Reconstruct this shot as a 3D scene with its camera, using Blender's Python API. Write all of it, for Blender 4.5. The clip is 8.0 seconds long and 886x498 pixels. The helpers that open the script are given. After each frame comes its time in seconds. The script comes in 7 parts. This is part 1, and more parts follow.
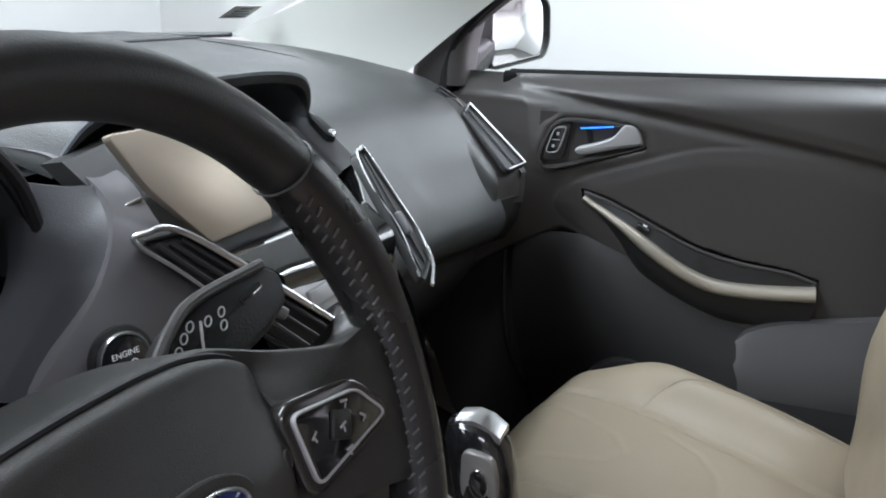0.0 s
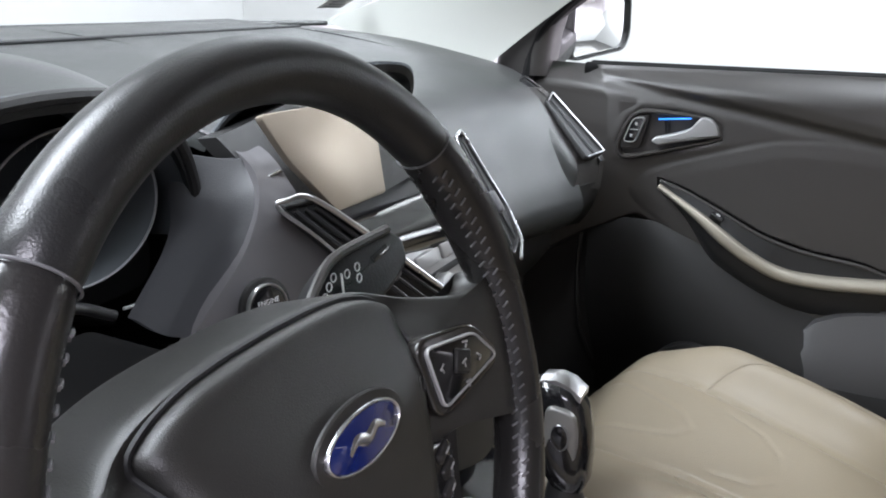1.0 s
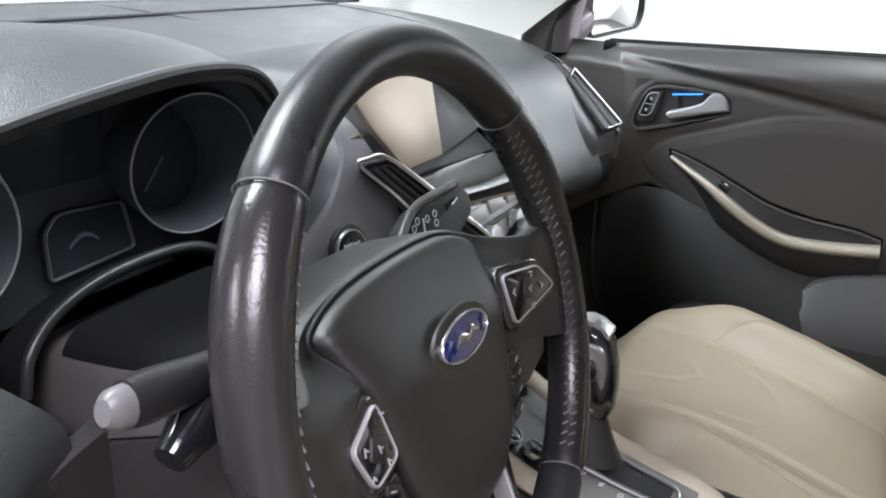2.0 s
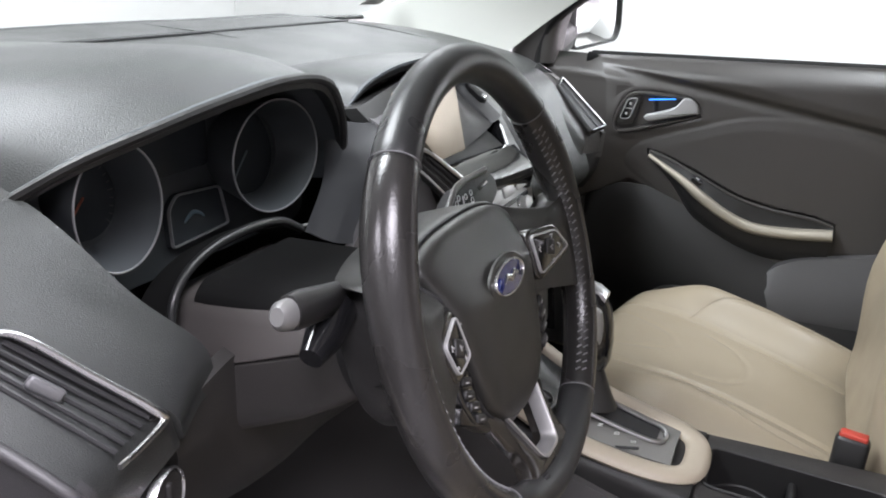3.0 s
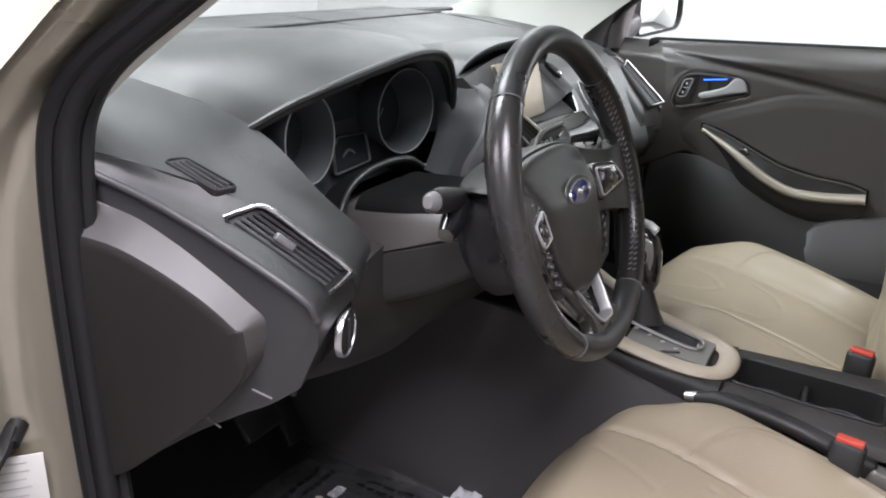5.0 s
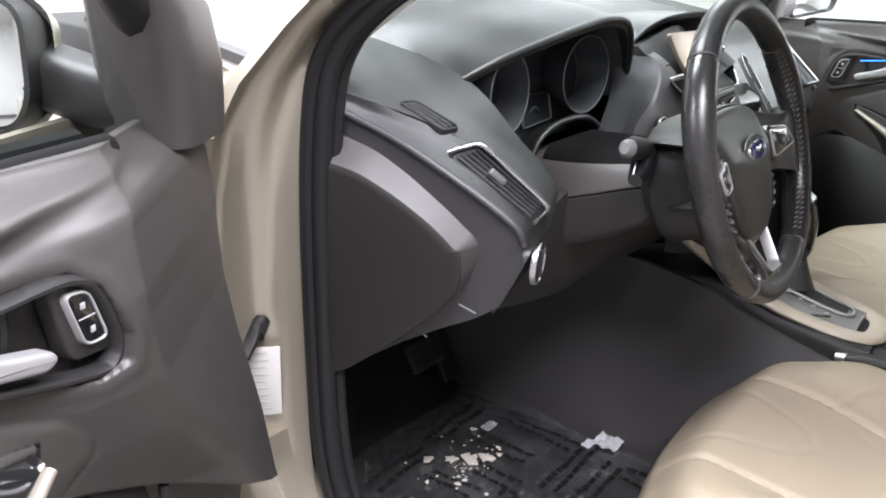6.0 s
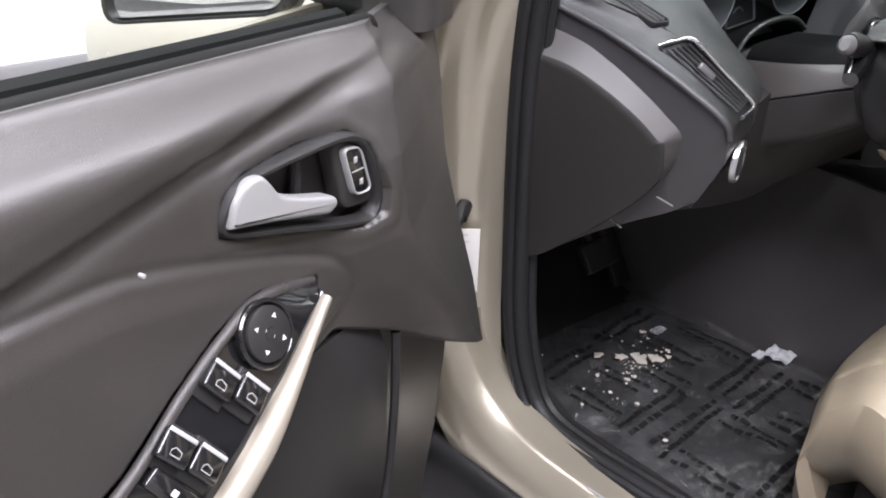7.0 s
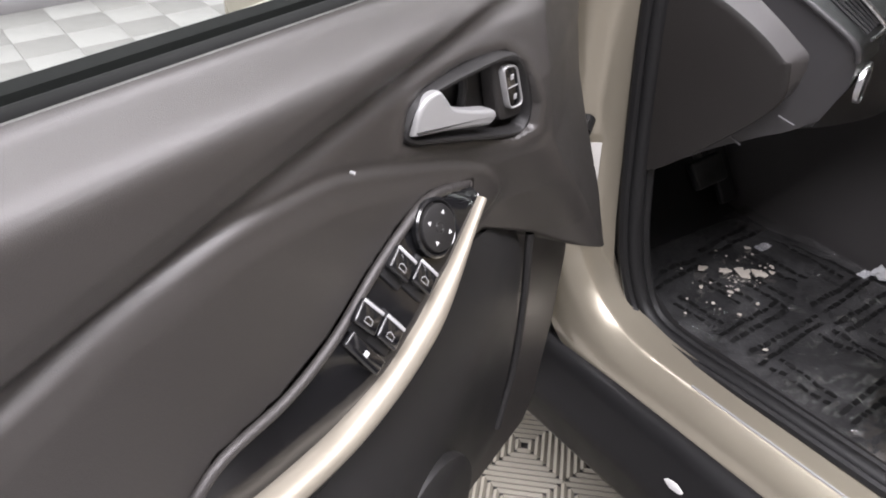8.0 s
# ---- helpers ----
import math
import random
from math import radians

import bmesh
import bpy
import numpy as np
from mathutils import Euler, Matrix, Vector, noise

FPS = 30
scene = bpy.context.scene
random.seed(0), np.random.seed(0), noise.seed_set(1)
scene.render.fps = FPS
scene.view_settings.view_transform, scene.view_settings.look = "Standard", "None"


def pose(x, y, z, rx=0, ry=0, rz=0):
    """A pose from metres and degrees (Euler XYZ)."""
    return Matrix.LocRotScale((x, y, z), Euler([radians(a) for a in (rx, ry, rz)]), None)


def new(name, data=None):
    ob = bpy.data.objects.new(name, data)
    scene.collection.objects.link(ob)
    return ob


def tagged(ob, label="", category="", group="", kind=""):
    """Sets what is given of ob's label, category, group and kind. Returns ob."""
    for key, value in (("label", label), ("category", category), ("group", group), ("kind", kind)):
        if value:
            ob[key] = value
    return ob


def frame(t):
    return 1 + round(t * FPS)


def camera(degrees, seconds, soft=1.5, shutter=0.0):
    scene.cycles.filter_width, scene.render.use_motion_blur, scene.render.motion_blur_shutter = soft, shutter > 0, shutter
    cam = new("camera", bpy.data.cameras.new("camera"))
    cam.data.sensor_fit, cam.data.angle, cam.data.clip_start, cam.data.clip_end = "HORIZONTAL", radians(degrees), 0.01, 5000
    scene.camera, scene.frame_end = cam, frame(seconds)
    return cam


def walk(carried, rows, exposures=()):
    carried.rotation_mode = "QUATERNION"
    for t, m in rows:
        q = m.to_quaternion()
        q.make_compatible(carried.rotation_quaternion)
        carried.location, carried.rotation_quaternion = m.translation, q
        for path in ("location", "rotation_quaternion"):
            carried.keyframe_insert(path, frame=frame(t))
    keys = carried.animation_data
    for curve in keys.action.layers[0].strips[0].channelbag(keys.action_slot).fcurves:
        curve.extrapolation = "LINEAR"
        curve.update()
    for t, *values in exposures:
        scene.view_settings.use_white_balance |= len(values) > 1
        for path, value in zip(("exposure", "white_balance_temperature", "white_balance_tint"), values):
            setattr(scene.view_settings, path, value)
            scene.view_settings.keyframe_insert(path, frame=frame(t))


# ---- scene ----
# ---------------------------------------------------------------- camera
cam = camera(58.53, 8.0, soft=1.9)
PATH = [
    (0.0, -0.5464, -0.1586, 1.1380, 71.845, -2.396, -67.878),
    (0.5, -0.5807, -0.1636, 1.1415, 71.361, -2.199, -64.416),
    (1.0, -0.6254, -0.1617, 1.1486, 70.712, -2.877, -62.981),
    (1.5, -0.6767, -0.1641, 1.1488, 69.384, -3.705, -63.181),
    (2.0, -0.7419, -0.1639, 1.1615, 68.920, -3.440, -62.876),
    (3.3, -0.9600, -0.2031, 1.1813, 69.947, -3.194, -65.792),
    (3.5, -0.9910, -0.2243, 1.1823, 69.749, -3.288, -66.208),
    (4.0, -1.0686, -0.2739, 1.1909, 69.861, -2.091, -64.030),
    (4.2, -1.0801, -0.2777, 1.1972, 69.922, -1.390, -62.103),
    (5.3, -1.2279, -0.2729, 1.1887, 68.656, -3.219, -58.999),
    (5.5, -1.2640, -0.2728, 1.1831, 68.357, -3.012, -57.075),
    (6.0, -1.3352, -0.2569, 1.1780, 67.651, -2.925, -52.187),
    (6.5, -1.3842, -0.2559, 1.1660, 65.021, -1.825, -46.242),
    (7.0, -1.4345, -0.2525, 1.1589, 61.812, -1.326, -41.762),
    (7.5, -1.4810, -0.2583, 1.1723, 59.147, -0.259, -38.090),
    (8.0, -1.5262, -0.2786, 1.1949, 55.504, 0.201, -35.571),
]
walk(cam, [(t, pose(x, y, z, rx, ry, rz)) for t, x, y, z, rx, ry, rz in PATH], exposures=[(0.0, -0.25, 6100, 12), (1.0, 0.0, 6200, 14), (2.0, 0.15, 6300, 14), (3.5, 0.08, 6450, 14), (4.0, -0.04, 6450, 14), (5.5, 0.12, 6450, 13), (6.0, 0.28, 6400, 12), (6.5, 0.15, 6350, 12), (7.0, 0.05, 6400, 12), (8.0, -0.22, 6600, 11)])

# ---------------------------------------------------------------- light
world = bpy.data.worlds.new("world")
scene.world = world
world.use_nodes = True
world.node_tree.nodes["Background"].inputs[0].default_value = (1.0, 1.0, 1.0, 1)
world.node_tree.nodes["Background"].inputs[1].default_value = 0.05


def ceiling_lamp(x, y, z, sx, sy, watts):
    lamp = bpy.data.lights.new("ceiling_lamp", "AREA")
    lamp.shape, lamp.size, lamp.size_y, lamp.energy = "RECTANGLE", sx, sy, watts
    lamp.color = (0.99, 0.965, 1.04)
    ob = new("ceiling_lamp", lamp)
    ob.matrix_world = pose(x, y, z)
    return ob


for lx, ly, share in ((-1.9, -0.9, 1.0), (-3.6, 2.2, 0.9), (1.0, -1.0, 1.0), (-1.0, 1.7, 1.25), (3.2, -2.8, 2.2), (3.4, 2.2, 0.4)):
    ceiling_lamp(lx, ly, 3.15, 2.2, 1.2, 230 * share)

# ---------------------------------------------------------------- materials


def mat(name, colour, rough=0.5, metal=0.0, vary=0.08, scale=6.0, grain=900.0, bump=0.0, coat=0.0, spec=0.5, smudge=0.0, streak=None):
    m = bpy.data.materials.new(name)
    m.use_nodes = True
    nt = m.node_tree
    b = nt.nodes["Principled BSDF"]
    b.inputs["Metallic"].default_value = metal
    b.inputs["Specular IOR Level"].default_value = spec
    b.inputs["Coat Weight"].default_value = coat
    b.inputs["Coat Roughness"].default_value = 0.08
    tc = nt.nodes.new("ShaderNodeTexCoord")
    if streak:
        mp = nt.nodes.new("ShaderNodeMapping")
        mp.inputs["Scale"].default_value = streak
        nt.links.new(tc.outputs["Object"], mp.inputs["Vector"])
        src = mp.outputs["Vector"]
    else:
        src = tc.outputs["Object"]
    big = nt.nodes.new("ShaderNodeTexNoise")
    big.inputs["Scale"].default_value, big.inputs["Detail"].default_value = scale, 5.0
    nt.links.new(src, big.inputs["Vector"])
    fine = nt.nodes.new("ShaderNodeTexNoise")
    fine.inputs["Scale"].default_value, fine.inputs["Detail"].default_value = grain, 2.0
    nt.links.new(src, fine.inputs["Vector"])
    ramp = nt.nodes.new("ShaderNodeMix")
    ramp.data_type = "RGBA"
    ramp.inputs[6].default_value = (*[c * (1 - vary) for c in colour], 1)
    ramp.inputs[7].default_value = (*[min(1, c * (1 + vary)) for c in colour], 1)
    mixv = nt.nodes.new("ShaderNodeMath")
    mixv.operation = "MULTIPLY_ADD"
    nt.links.new(fine.outputs["Fac"], mixv.inputs[0])
    mixv.inputs[1].default_value = 0.4
    sub = nt.nodes.new("ShaderNodeMath")
    sub.operation = "MULTIPLY"
    sub.inputs[1].default_value = 0.6
    nt.links.new(big.outputs["Fac"], sub.inputs[0])
    nt.links.new(sub.outputs[0], mixv.inputs[2])
    nt.links.new(mixv.outputs[0], ramp.inputs[0])
    nt.links.new(ramp.outputs[2], b.inputs["Base Color"])
    rr = nt.nodes.new("ShaderNodeMapRange")
    rr.inputs[1].default_value, rr.inputs[2].default_value = 0.3, 0.7
    rr.inputs[3].default_value, rr.inputs[4].default_value = max(0.02, rough * (1 - 0.12 - smudge)), min(1, rough * (1.12 + smudge))
    nt.links.new(big.outputs["Fac"], rr.inputs[0])
    nt.links.new(rr.outputs[0], b.inputs["Roughness"])
    if bump:
        bp = nt.nodes.new("ShaderNodeBump")
        bp.inputs["Strength"].default_value = bump
        bp.inputs["Distance"].default_value = 0.001
        nt.links.new(fine.outputs["Fac"], bp.inputs["Height"])
        nt.links.new(bp.outputs["Normal"], b.inputs["Normal"])
    return m


def glass(name, tint=(1, 1, 1), rough=0.0, ior=1.45):
    m = bpy.data.materials.new(name)
    m.use_nodes = True
    nt = m.node_tree
    nt.nodes.remove(nt.nodes["Principled BSDF"])
    tr = nt.nodes.new("ShaderNodeBsdfTransparent")
    tr.inputs[0].default_value = (*tint, 1)
    gl = nt.nodes.new("ShaderNodeBsdfGlossy")
    gl.inputs["Roughness"].default_value = 0.02
    lw = nt.nodes.new("ShaderNodeLayerWeight")
    lw.inputs[0].default_value = 0.5
    pw = nt.nodes.new("ShaderNodeMath")
    pw.operation = "POWER"
    pw.inputs[1].default_value = 5.0
    nt.links.new(lw.outputs["Facing"], pw.inputs[0])
    fr = nt.nodes.new("ShaderNodeMath")
    fr.operation = "MULTIPLY_ADD"
    fr.inputs[1].default_value, fr.inputs[2].default_value = 0.4, 0.02
    nt.links.new(pw.outputs[0], fr.inputs[0])
    mx = nt.nodes.new("ShaderNodeMixShader")
    nt.links.new(fr.outputs[0], mx.inputs[0])
    nt.links.new(tr.outputs[0], mx.inputs[1])
    nt.links.new(gl.outputs[0], mx.inputs[2])
    nt.links.new(mx.outputs[0], nt.nodes["Material Output"].inputs[0])
    return m


def glow(name, colour, strength):
    m = bpy.data.materials.new(name)
    m.use_nodes = True
    b = m.node_tree.nodes["Principled BSDF"]
    b.inputs["Base Color"].default_value = (*colour, 1)
    b.inputs["Emission Color"].default_value = (*colour, 1)
    b.inputs["Emission Strength"].default_value = strength
    return m


SOFT = mat("soft_touch_charcoal", (0.044, 0.041, 0.0395), 0.33, bump=0.35, grain=1400, smudge=0.1)
PAD = mat("dash_pad_charcoal", (0.028, 0.0295, 0.0292), 0.38, bump=0.5, grain=900, smudge=0.1)
HARD = mat("hard_plastic_black", (0.019, 0.0185, 0.0185), 0.42, bump=0.35, grain=1200, smudge=0.15, spec=0.35)
DEEP = mat("recess_black", (0.016, 0.016, 0.017), 0.6)
# black of the belt strips; also paints the shade in the hollow over the column
VOID = mat("matt_black_and_hollow_shade", (0.007, 0.007, 0.007), 0.85, spec=0.1)
PIANO = mat("gloss_black", (0.010, 0.010, 0.011), 0.12, coat=0.6, grain=60, smudge=0.3)
LEATHER = mat("black_leather", (0.019, 0.0195, 0.020), 0.36, bump=0.18, grain=1100, smudge=0.18)
WORN = mat("worn_polished_leather", (0.021, 0.020, 0.0195), 0.285, bump=0.15, grain=500, smudge=0.3)
TAN = mat("tan_leather", (0.268, 0.224, 0.162), 0.43, bump=0.35, grain=500, scale=9, vary=0.06, smudge=0.15)
STITCH = mat("tan_thread", (0.27, 0.23, 0.175), 0.8)
GREYTHREAD = mat("grey_thread", (0.13, 0.13, 0.135), 0.5)
CHROME = mat("satin_chrome", (0.56, 0.56, 0.57), 0.28, 1.0, vary=0.03)
SILVER = mat("silver_paint", (0.38, 0.38, 0.38), 0.50, 0.35, vary=0.04)
CHAMP = mat("champagne_satin_trim", (0.33, 0.30, 0.247), 0.42, 0.45, vary=0.05, grain=700)
BODY = mat("champagne_car_paint", (0.33, 0.30, 0.238), 0.29, 0.5, vary=0.03, coat=0.5, scale=3)
SEAL = mat("black_rubber", (0.011, 0.011, 0.0115), 0.5, bump=0.4, grain=600, spec=0.3)
SATIN = mat("satin_grey_paint", (0.125, 0.120, 0.125), 0.42, 0.2, bump=0.15, grain=1500, smudge=0.1)
CARPET = mat("charcoal_carpet", (0.013, 0.013, 0.014), 0.95, bump=1.0, grain=1600, vary=0.3)
FABRIC = mat("grey_headliner", (0.50, 0.49, 0.46), 0.9, bump=0.4, grain=1500, vary=0.05)
PILLAR = mat("pale_grey_pillar_trim", (0.60, 0.61, 0.57), 0.75, bump=0.3, grain=1500, vary=0.04)
RED = mat("red_buckle_button", (0.42, 0.045, 0.028), 0.45)
BLUE = mat("emblem_blue", (0.008, 0.018, 0.12), 0.12, coat=1.0)
WHITE = mat("white_print", (0.72, 0.72, 0.72), 0.6)
LENS = mat("gauge_lens_black", (0.038, 0.043, 0.048), 0.2, spec=0.10)
CLUSTER = mat("cluster_grey_plastic", (0.054, 0.060, 0.066), 0.55, bump=0.3, grain=1300)
# tan base colour stands in for what the dark display reflects
SCREEN = mat("display_tan_reflection", (0.34, 0.29, 0.235), 0.42, 0.7, vary=0.0, grain=40)
STICKER = mat("white_label", (0.50, 0.49, 0.465), 0.5, scale=30, vary=0.08)
WALL = mat("white_wall_paint", (0.72, 0.72, 0.71), 0.6, vary=0.02)
MIRROR = mat("mirror_glass", (0.9, 0.9, 0.9), 0.01, 1.0, vary=0.0)
CLEAR = glass("clear_glass", (0.93, 0.96, 0.94))
TINTED = glass("green_tinted_glass", (0.85, 0.89, 0.865))
AMBIENT = glow("blue_ambient_light", (0.03, 0.25, 1.0), 2.2)

# ---------------------------------------------------------------- helpers


def finish(bm, smooth=True, angle=40):
    bmesh.ops.recalc_face_normals(bm, faces=bm.faces)
    for f in bm.faces:
        f.smooth = smooth
    lim = radians(angle)
    for e in bm.edges:
        if len(e.link_faces) == 2 and e.calc_face_angle(0) > lim:
            e.smooth = False


def part(name, bm, material, parent=None, label="", smooth=True, angle=40):
    """Links a bmesh as one mesh object, under a thing or a part where parent is given."""
    finish(bm, smooth, angle)
    me = bpy.data.meshes.new(name)
    bm.to_mesh(me)
    bm.free()
    me.materials.append(material)
    ob = new(name, me)
    if parent is not None:
        ob.parent = parent
    if label:
        tagged(ob, label)
    return ob


def thing(name, label, category, group="", kind="", at=None):
    ob = new(name)
    ob.empty_display_size = 0.05
    if at is not None:
        ob.matrix_world = at
    return tagged(ob, label, category, group, kind)


def grid(bm, rows, close_u=False, close_v=False):
    """Faces between rows of points."""
    vs = [[bm.verts.new(p) for p in r] for r in rows]
    n, k = len(vs), len(vs[0])
    for i in range(n if close_u else n - 1):
        for j in range(k if close_v else k - 1):
            a, b, c, d = vs[i][j], vs[(i + 1) % n][j], vs[(i + 1) % n][(j + 1) % k], vs[i][(j + 1) % k]
            try:
                bm.faces.new((a, b, c, d))
            except ValueError:
                pass
    return vs


def loft(rings, caps=True, bm=None):
    """A skin through closed rings of points."""
    bm = bm or bmesh.new()
    vs = grid(bm, rings, close_v=True)
    if caps:
        bm.faces.new(vs[0])
        bm.faces.new(vs[-1])
    return bm


def slab(rows, thick, bm=None):
    """A sheet of points with thickness, away from its mean normal side given by the vector thick."""
    bm = bm or bmesh.new()
    t = Vector(thick)
    back = [[Vector(p) + t for p in r] for r in rows]
    rows = [[Vector(p) for p in r] for r in rows]
    n, k = len(rows), len(rows[0])
    a, b = grid(bm, rows), grid(bm, back)
    for i in range(n - 1):
        for j in (0, k - 1):
            bm.faces.new((a[i][j], a[i + 1][j], b[i + 1][j], b[i][j]))
    for j in range(k - 1):
        for i in (0, n - 1):
            bm.faces.new((a[i][j], a[i][j + 1], b[i][j + 1], b[i][j]))
    return bm


def spline(points, n, closed=False):
    """n points along a Catmull-Rom curve through the points."""
    P = [Vector(p) for p in points]
    m = len(P)
    out = []
    segs = m if closed else m - 1
    for i in range(n):
        u = i / n * segs if closed else i / (n - 1) * segs
        s = min(int(u), segs - 1)
        f = u - s
        if closed:
            a, b, c, d = P[(s - 1) % m], P[s], P[(s + 1) % m], P[(s + 2) % m]
        else:
            b, c = P[s], P[s + 1]
            a = P[s - 1] if s > 0 else b * 2 - c
            d = P[s + 2] if s + 2 < m else c * 2 - b
        out.append(0.5 * ((2 * b) + (c - a) * f + (2 * a - 5 * b + 4 * c - d) * f * f + (3 * b - a - 3 * c + d) * f ** 3))
    return out


def tube(points, r, seg=10, closed=False, up=(0, 0, 1), squash=1.0, caps=True, bm=None):
    """A tube along points; r is a number or one for each point; squash flattens it along the up side."""
    bm = bm or bmesh.new()
    P = [Vector(p) for p in points]
    n = len(P)
    rings = []
    for i in range(n):
        if closed:
            d = P[(i + 1) % n] - P[i - 1]
        else:
            d = P[min(i + 1, n - 1)] - P[max(i - 1, 0)]
        d.normalize()
        s = d.cross(Vector(up))
        if s.length < 1e-5:
            s = d.cross(Vector((1, 0, 0)))
        s.normalize()
        w = s.cross(d)
        rad = r[i] if isinstance(r, (list, tuple)) else r
        rings.append([P[i] + s * (rad * math.cos(a)) + w * (rad * squash * math.sin(a)) for a in (2 * math.pi * k / seg for k in range(seg))])
    vs = grid(bm, rings, close_u=closed, close_v=True)
    if caps and not closed:
        bm.faces.new(vs[0])
        bm.faces.new(vs[-1])
    return bm


def rpoly(points, r, n=5):
    """A polygon with rounded corners, in 2D. r: one radius or one each."""
    out = []
    m = len(points)
    for i, p in enumerate(points):
        p = Vector(p)
        a, b = Vector(points[i - 1]) - p, Vector(points[(i + 1) % m]) - p
        rad = r[i] if isinstance(r, (list, tuple)) else r
        k = min(rad, a.length * 0.48, b.length * 0.48)
        p0, p1 = p + a.normalized() * k, p + b.normalized() * k
        for j in range(n):
            f = j / (n - 1)
            out.append((1 - f) ** 2 * p0 + 2 * f * (1 - f) * p + f * f * p1)
    return out


def inset(poly, d):
    """The polygon shrunk by about d."""
    c = sum((Vector(p) for p in poly), Vector((0, 0))) / len(poly)
    m = len(poly)
    area = sum(poly[i - 1][0] * poly[i][1] - poly[i][0] * poly[i - 1][1] for i in range(m))
    sg = 1 if area > 0 else -1
    out = []
    for i in range(m):
        t = Vector(poly[(i + 1) % m]) - Vector(poly[i - 1])
        if t.length < 1e-9:
            out.append(Vector(poly[i]))
            continue
        t.normalize()
        out.append(Vector(poly[i]) + sg * d * Vector((-t.y, t.x)))
    return out


def prism(poly, m, depth, bevel=0.002, bm=None, steps=2):
    """A 2D outline pushed out along the local z of the matrix m, with a rounded front edge."""
    bm = bm or bmesh.new()
    rings = [[m @ Vector((p[0], p[1], 0)) for p in poly]]
    for k in range(steps + 1):
        a = math.pi / 2 * k / steps
        q = inset(poly, bevel * (1 - math.cos(a)))
        z = depth - bevel * (1 - math.sin(a))
        rings.append([m @ Vector((p[0], p[1], z)) for p in q])
    return loft(rings, bm=bm)


def frame_ring(poly, width, m, depth, bm=None, bevel=0.0015):
    """A raised border along a 2D outline."""
    bm = bm or bmesh.new()
    inn = inset(poly, width)
    mid0, mid1 = inset(poly, min(bevel, width / 3)), inset(poly, width - min(bevel, width / 3))
    rings = [[m @ Vector((*p, 0)) for p in poly], [m @ Vector((*p, depth - bevel)) for p in poly], [m @ Vector((*p, depth)) for p in mid0],
             [m @ Vector((*p, depth)) for p in mid1], [m @ Vector((*p, depth - bevel)) for p in inn], [m @ Vector((*p, 0)) for p in inn]]
    grid(bm, rings, close_u=True, close_v=True)
    return bm


def box(m, sx, sy, sz, bevel=0.002, bm=None):
    """A rounded block centred on the matrix m."""
    poly = rpoly([(-sx / 2, -sy / 2), (sx / 2, -sy / 2), (sx / 2, sy / 2), (-sx / 2, sy / 2)], bevel * 1.5, 4)
    bm = bm or bmesh.new()
    rings = []
    for z, d in ((-sz / 2, bevel), (-sz / 2 + bevel * 0.4, bevel * 0.35), (-sz / 2 + bevel, 0), (sz / 2 - bevel, 0), (sz / 2 - bevel * 0.4, bevel * 0.35), (sz / 2, bevel)):
        rings.append([m @ Vector((p[0], p[1], z)) for p in inset(poly, d)])
    return loft(rings, bm=bm)


def disc(m, r, depth, bevel=0.001, n=32, bm=None):
    return prism([(r * math.cos(a), r * math.sin(a)) for a in (2 * math.pi * k / n for k in range(n))], m, depth, bevel, bm)


def oval(rx, ry, n=32):
    return [Vector((rx * math.cos(a), ry * math.sin(a))) for a in (2 * math.pi * k / n for k in range(n))]


def superell(hw, top, bot, n=44, p=0.5, q=0.55):
    out = []
    for k in range(n):
        a = 2 * math.pi * k / n
        c, s = math.cos(a), math.sin(a)
        out.append((hw * math.copysign(abs(c) ** p, c), (top if s > 0 else bot) * math.copysign(abs(s) ** q, s)))
    return out


def basis(origin, xa, ya):
    """A matrix with its x and about its y along the given ways."""
    x = Vector(xa).normalized()
    z = x.cross(Vector(ya)).normalized()
    y = z.cross(x)
    m = Matrix((x, y, z)).transposed().to_4x4()
    m.translation = Vector(origin)
    return m


def step(a, b, v):
    f = min(1.0, max(0.0, (v - a) / (b - a)))
    return f * f * (3 - 2 * f)


def lerp(x, table):
    """Piecewise linear look-up in rows of (x, value)."""
    if x <= table[0][0]:
        return table[0][1]
    for (x0, y0), (x1, y1) in zip(table, table[1:]):
        if x <= x1:
            return y0 + (y1 - y0) * (x - x0) / (x1 - x0)
    return table[-1][1]


def smooth_table(x, table):
    if x <= table[0][0]:
        return table[0][1]
    for (x0, y0), (x1, y1) in zip(table, table[1:]):
        if x <= x1:
            return y0 + (y1 - y0) * step(x0, x1, x)
    return table[-1][1]

# ---------------------------------------------------------------- the workshop


def flat_box(x0, x1, y0, y1, z0, z1):
    return box(pose((x0 + x1) / 2, (y0 + y1) / 2, (z0 + z1) / 2), x1 - x0, y1 - y0, z1 - z0, 0.004)


WALLY = 3.96
tagged(part("wall_front", flat_box(-7, 6, WALLY, WALLY + 0.15, 0, 3.3), WALL), "white painted workshop wall", "wall", kind="structure")
tagged(part("wall_back", flat_box(-7, 6, -6.15, -6, 0, 3.3), WALL), "white painted workshop wall", "wall", kind="structure")
tagged(part("wall_east", flat_box(4.2, 4.35, -6, WALLY, 0, 3.3), WALL), "white painted workshop wall", "wall", kind="structure")
tagged(part("wall_west", flat_box(-7, -6.85, -6, WALLY, 0, 3.3), WALL), "white painted workshop wall", "wall", kind="structure")
tagged(part("ceiling", flat_box(-7, 6, -6, WALLY, 3.3, 3.4), WALL), "white workshop ceiling", "ceiling", kind="structure")
GROUND = mat("grey_floor_base", (0.05, 0.048, 0.046), 0.6)
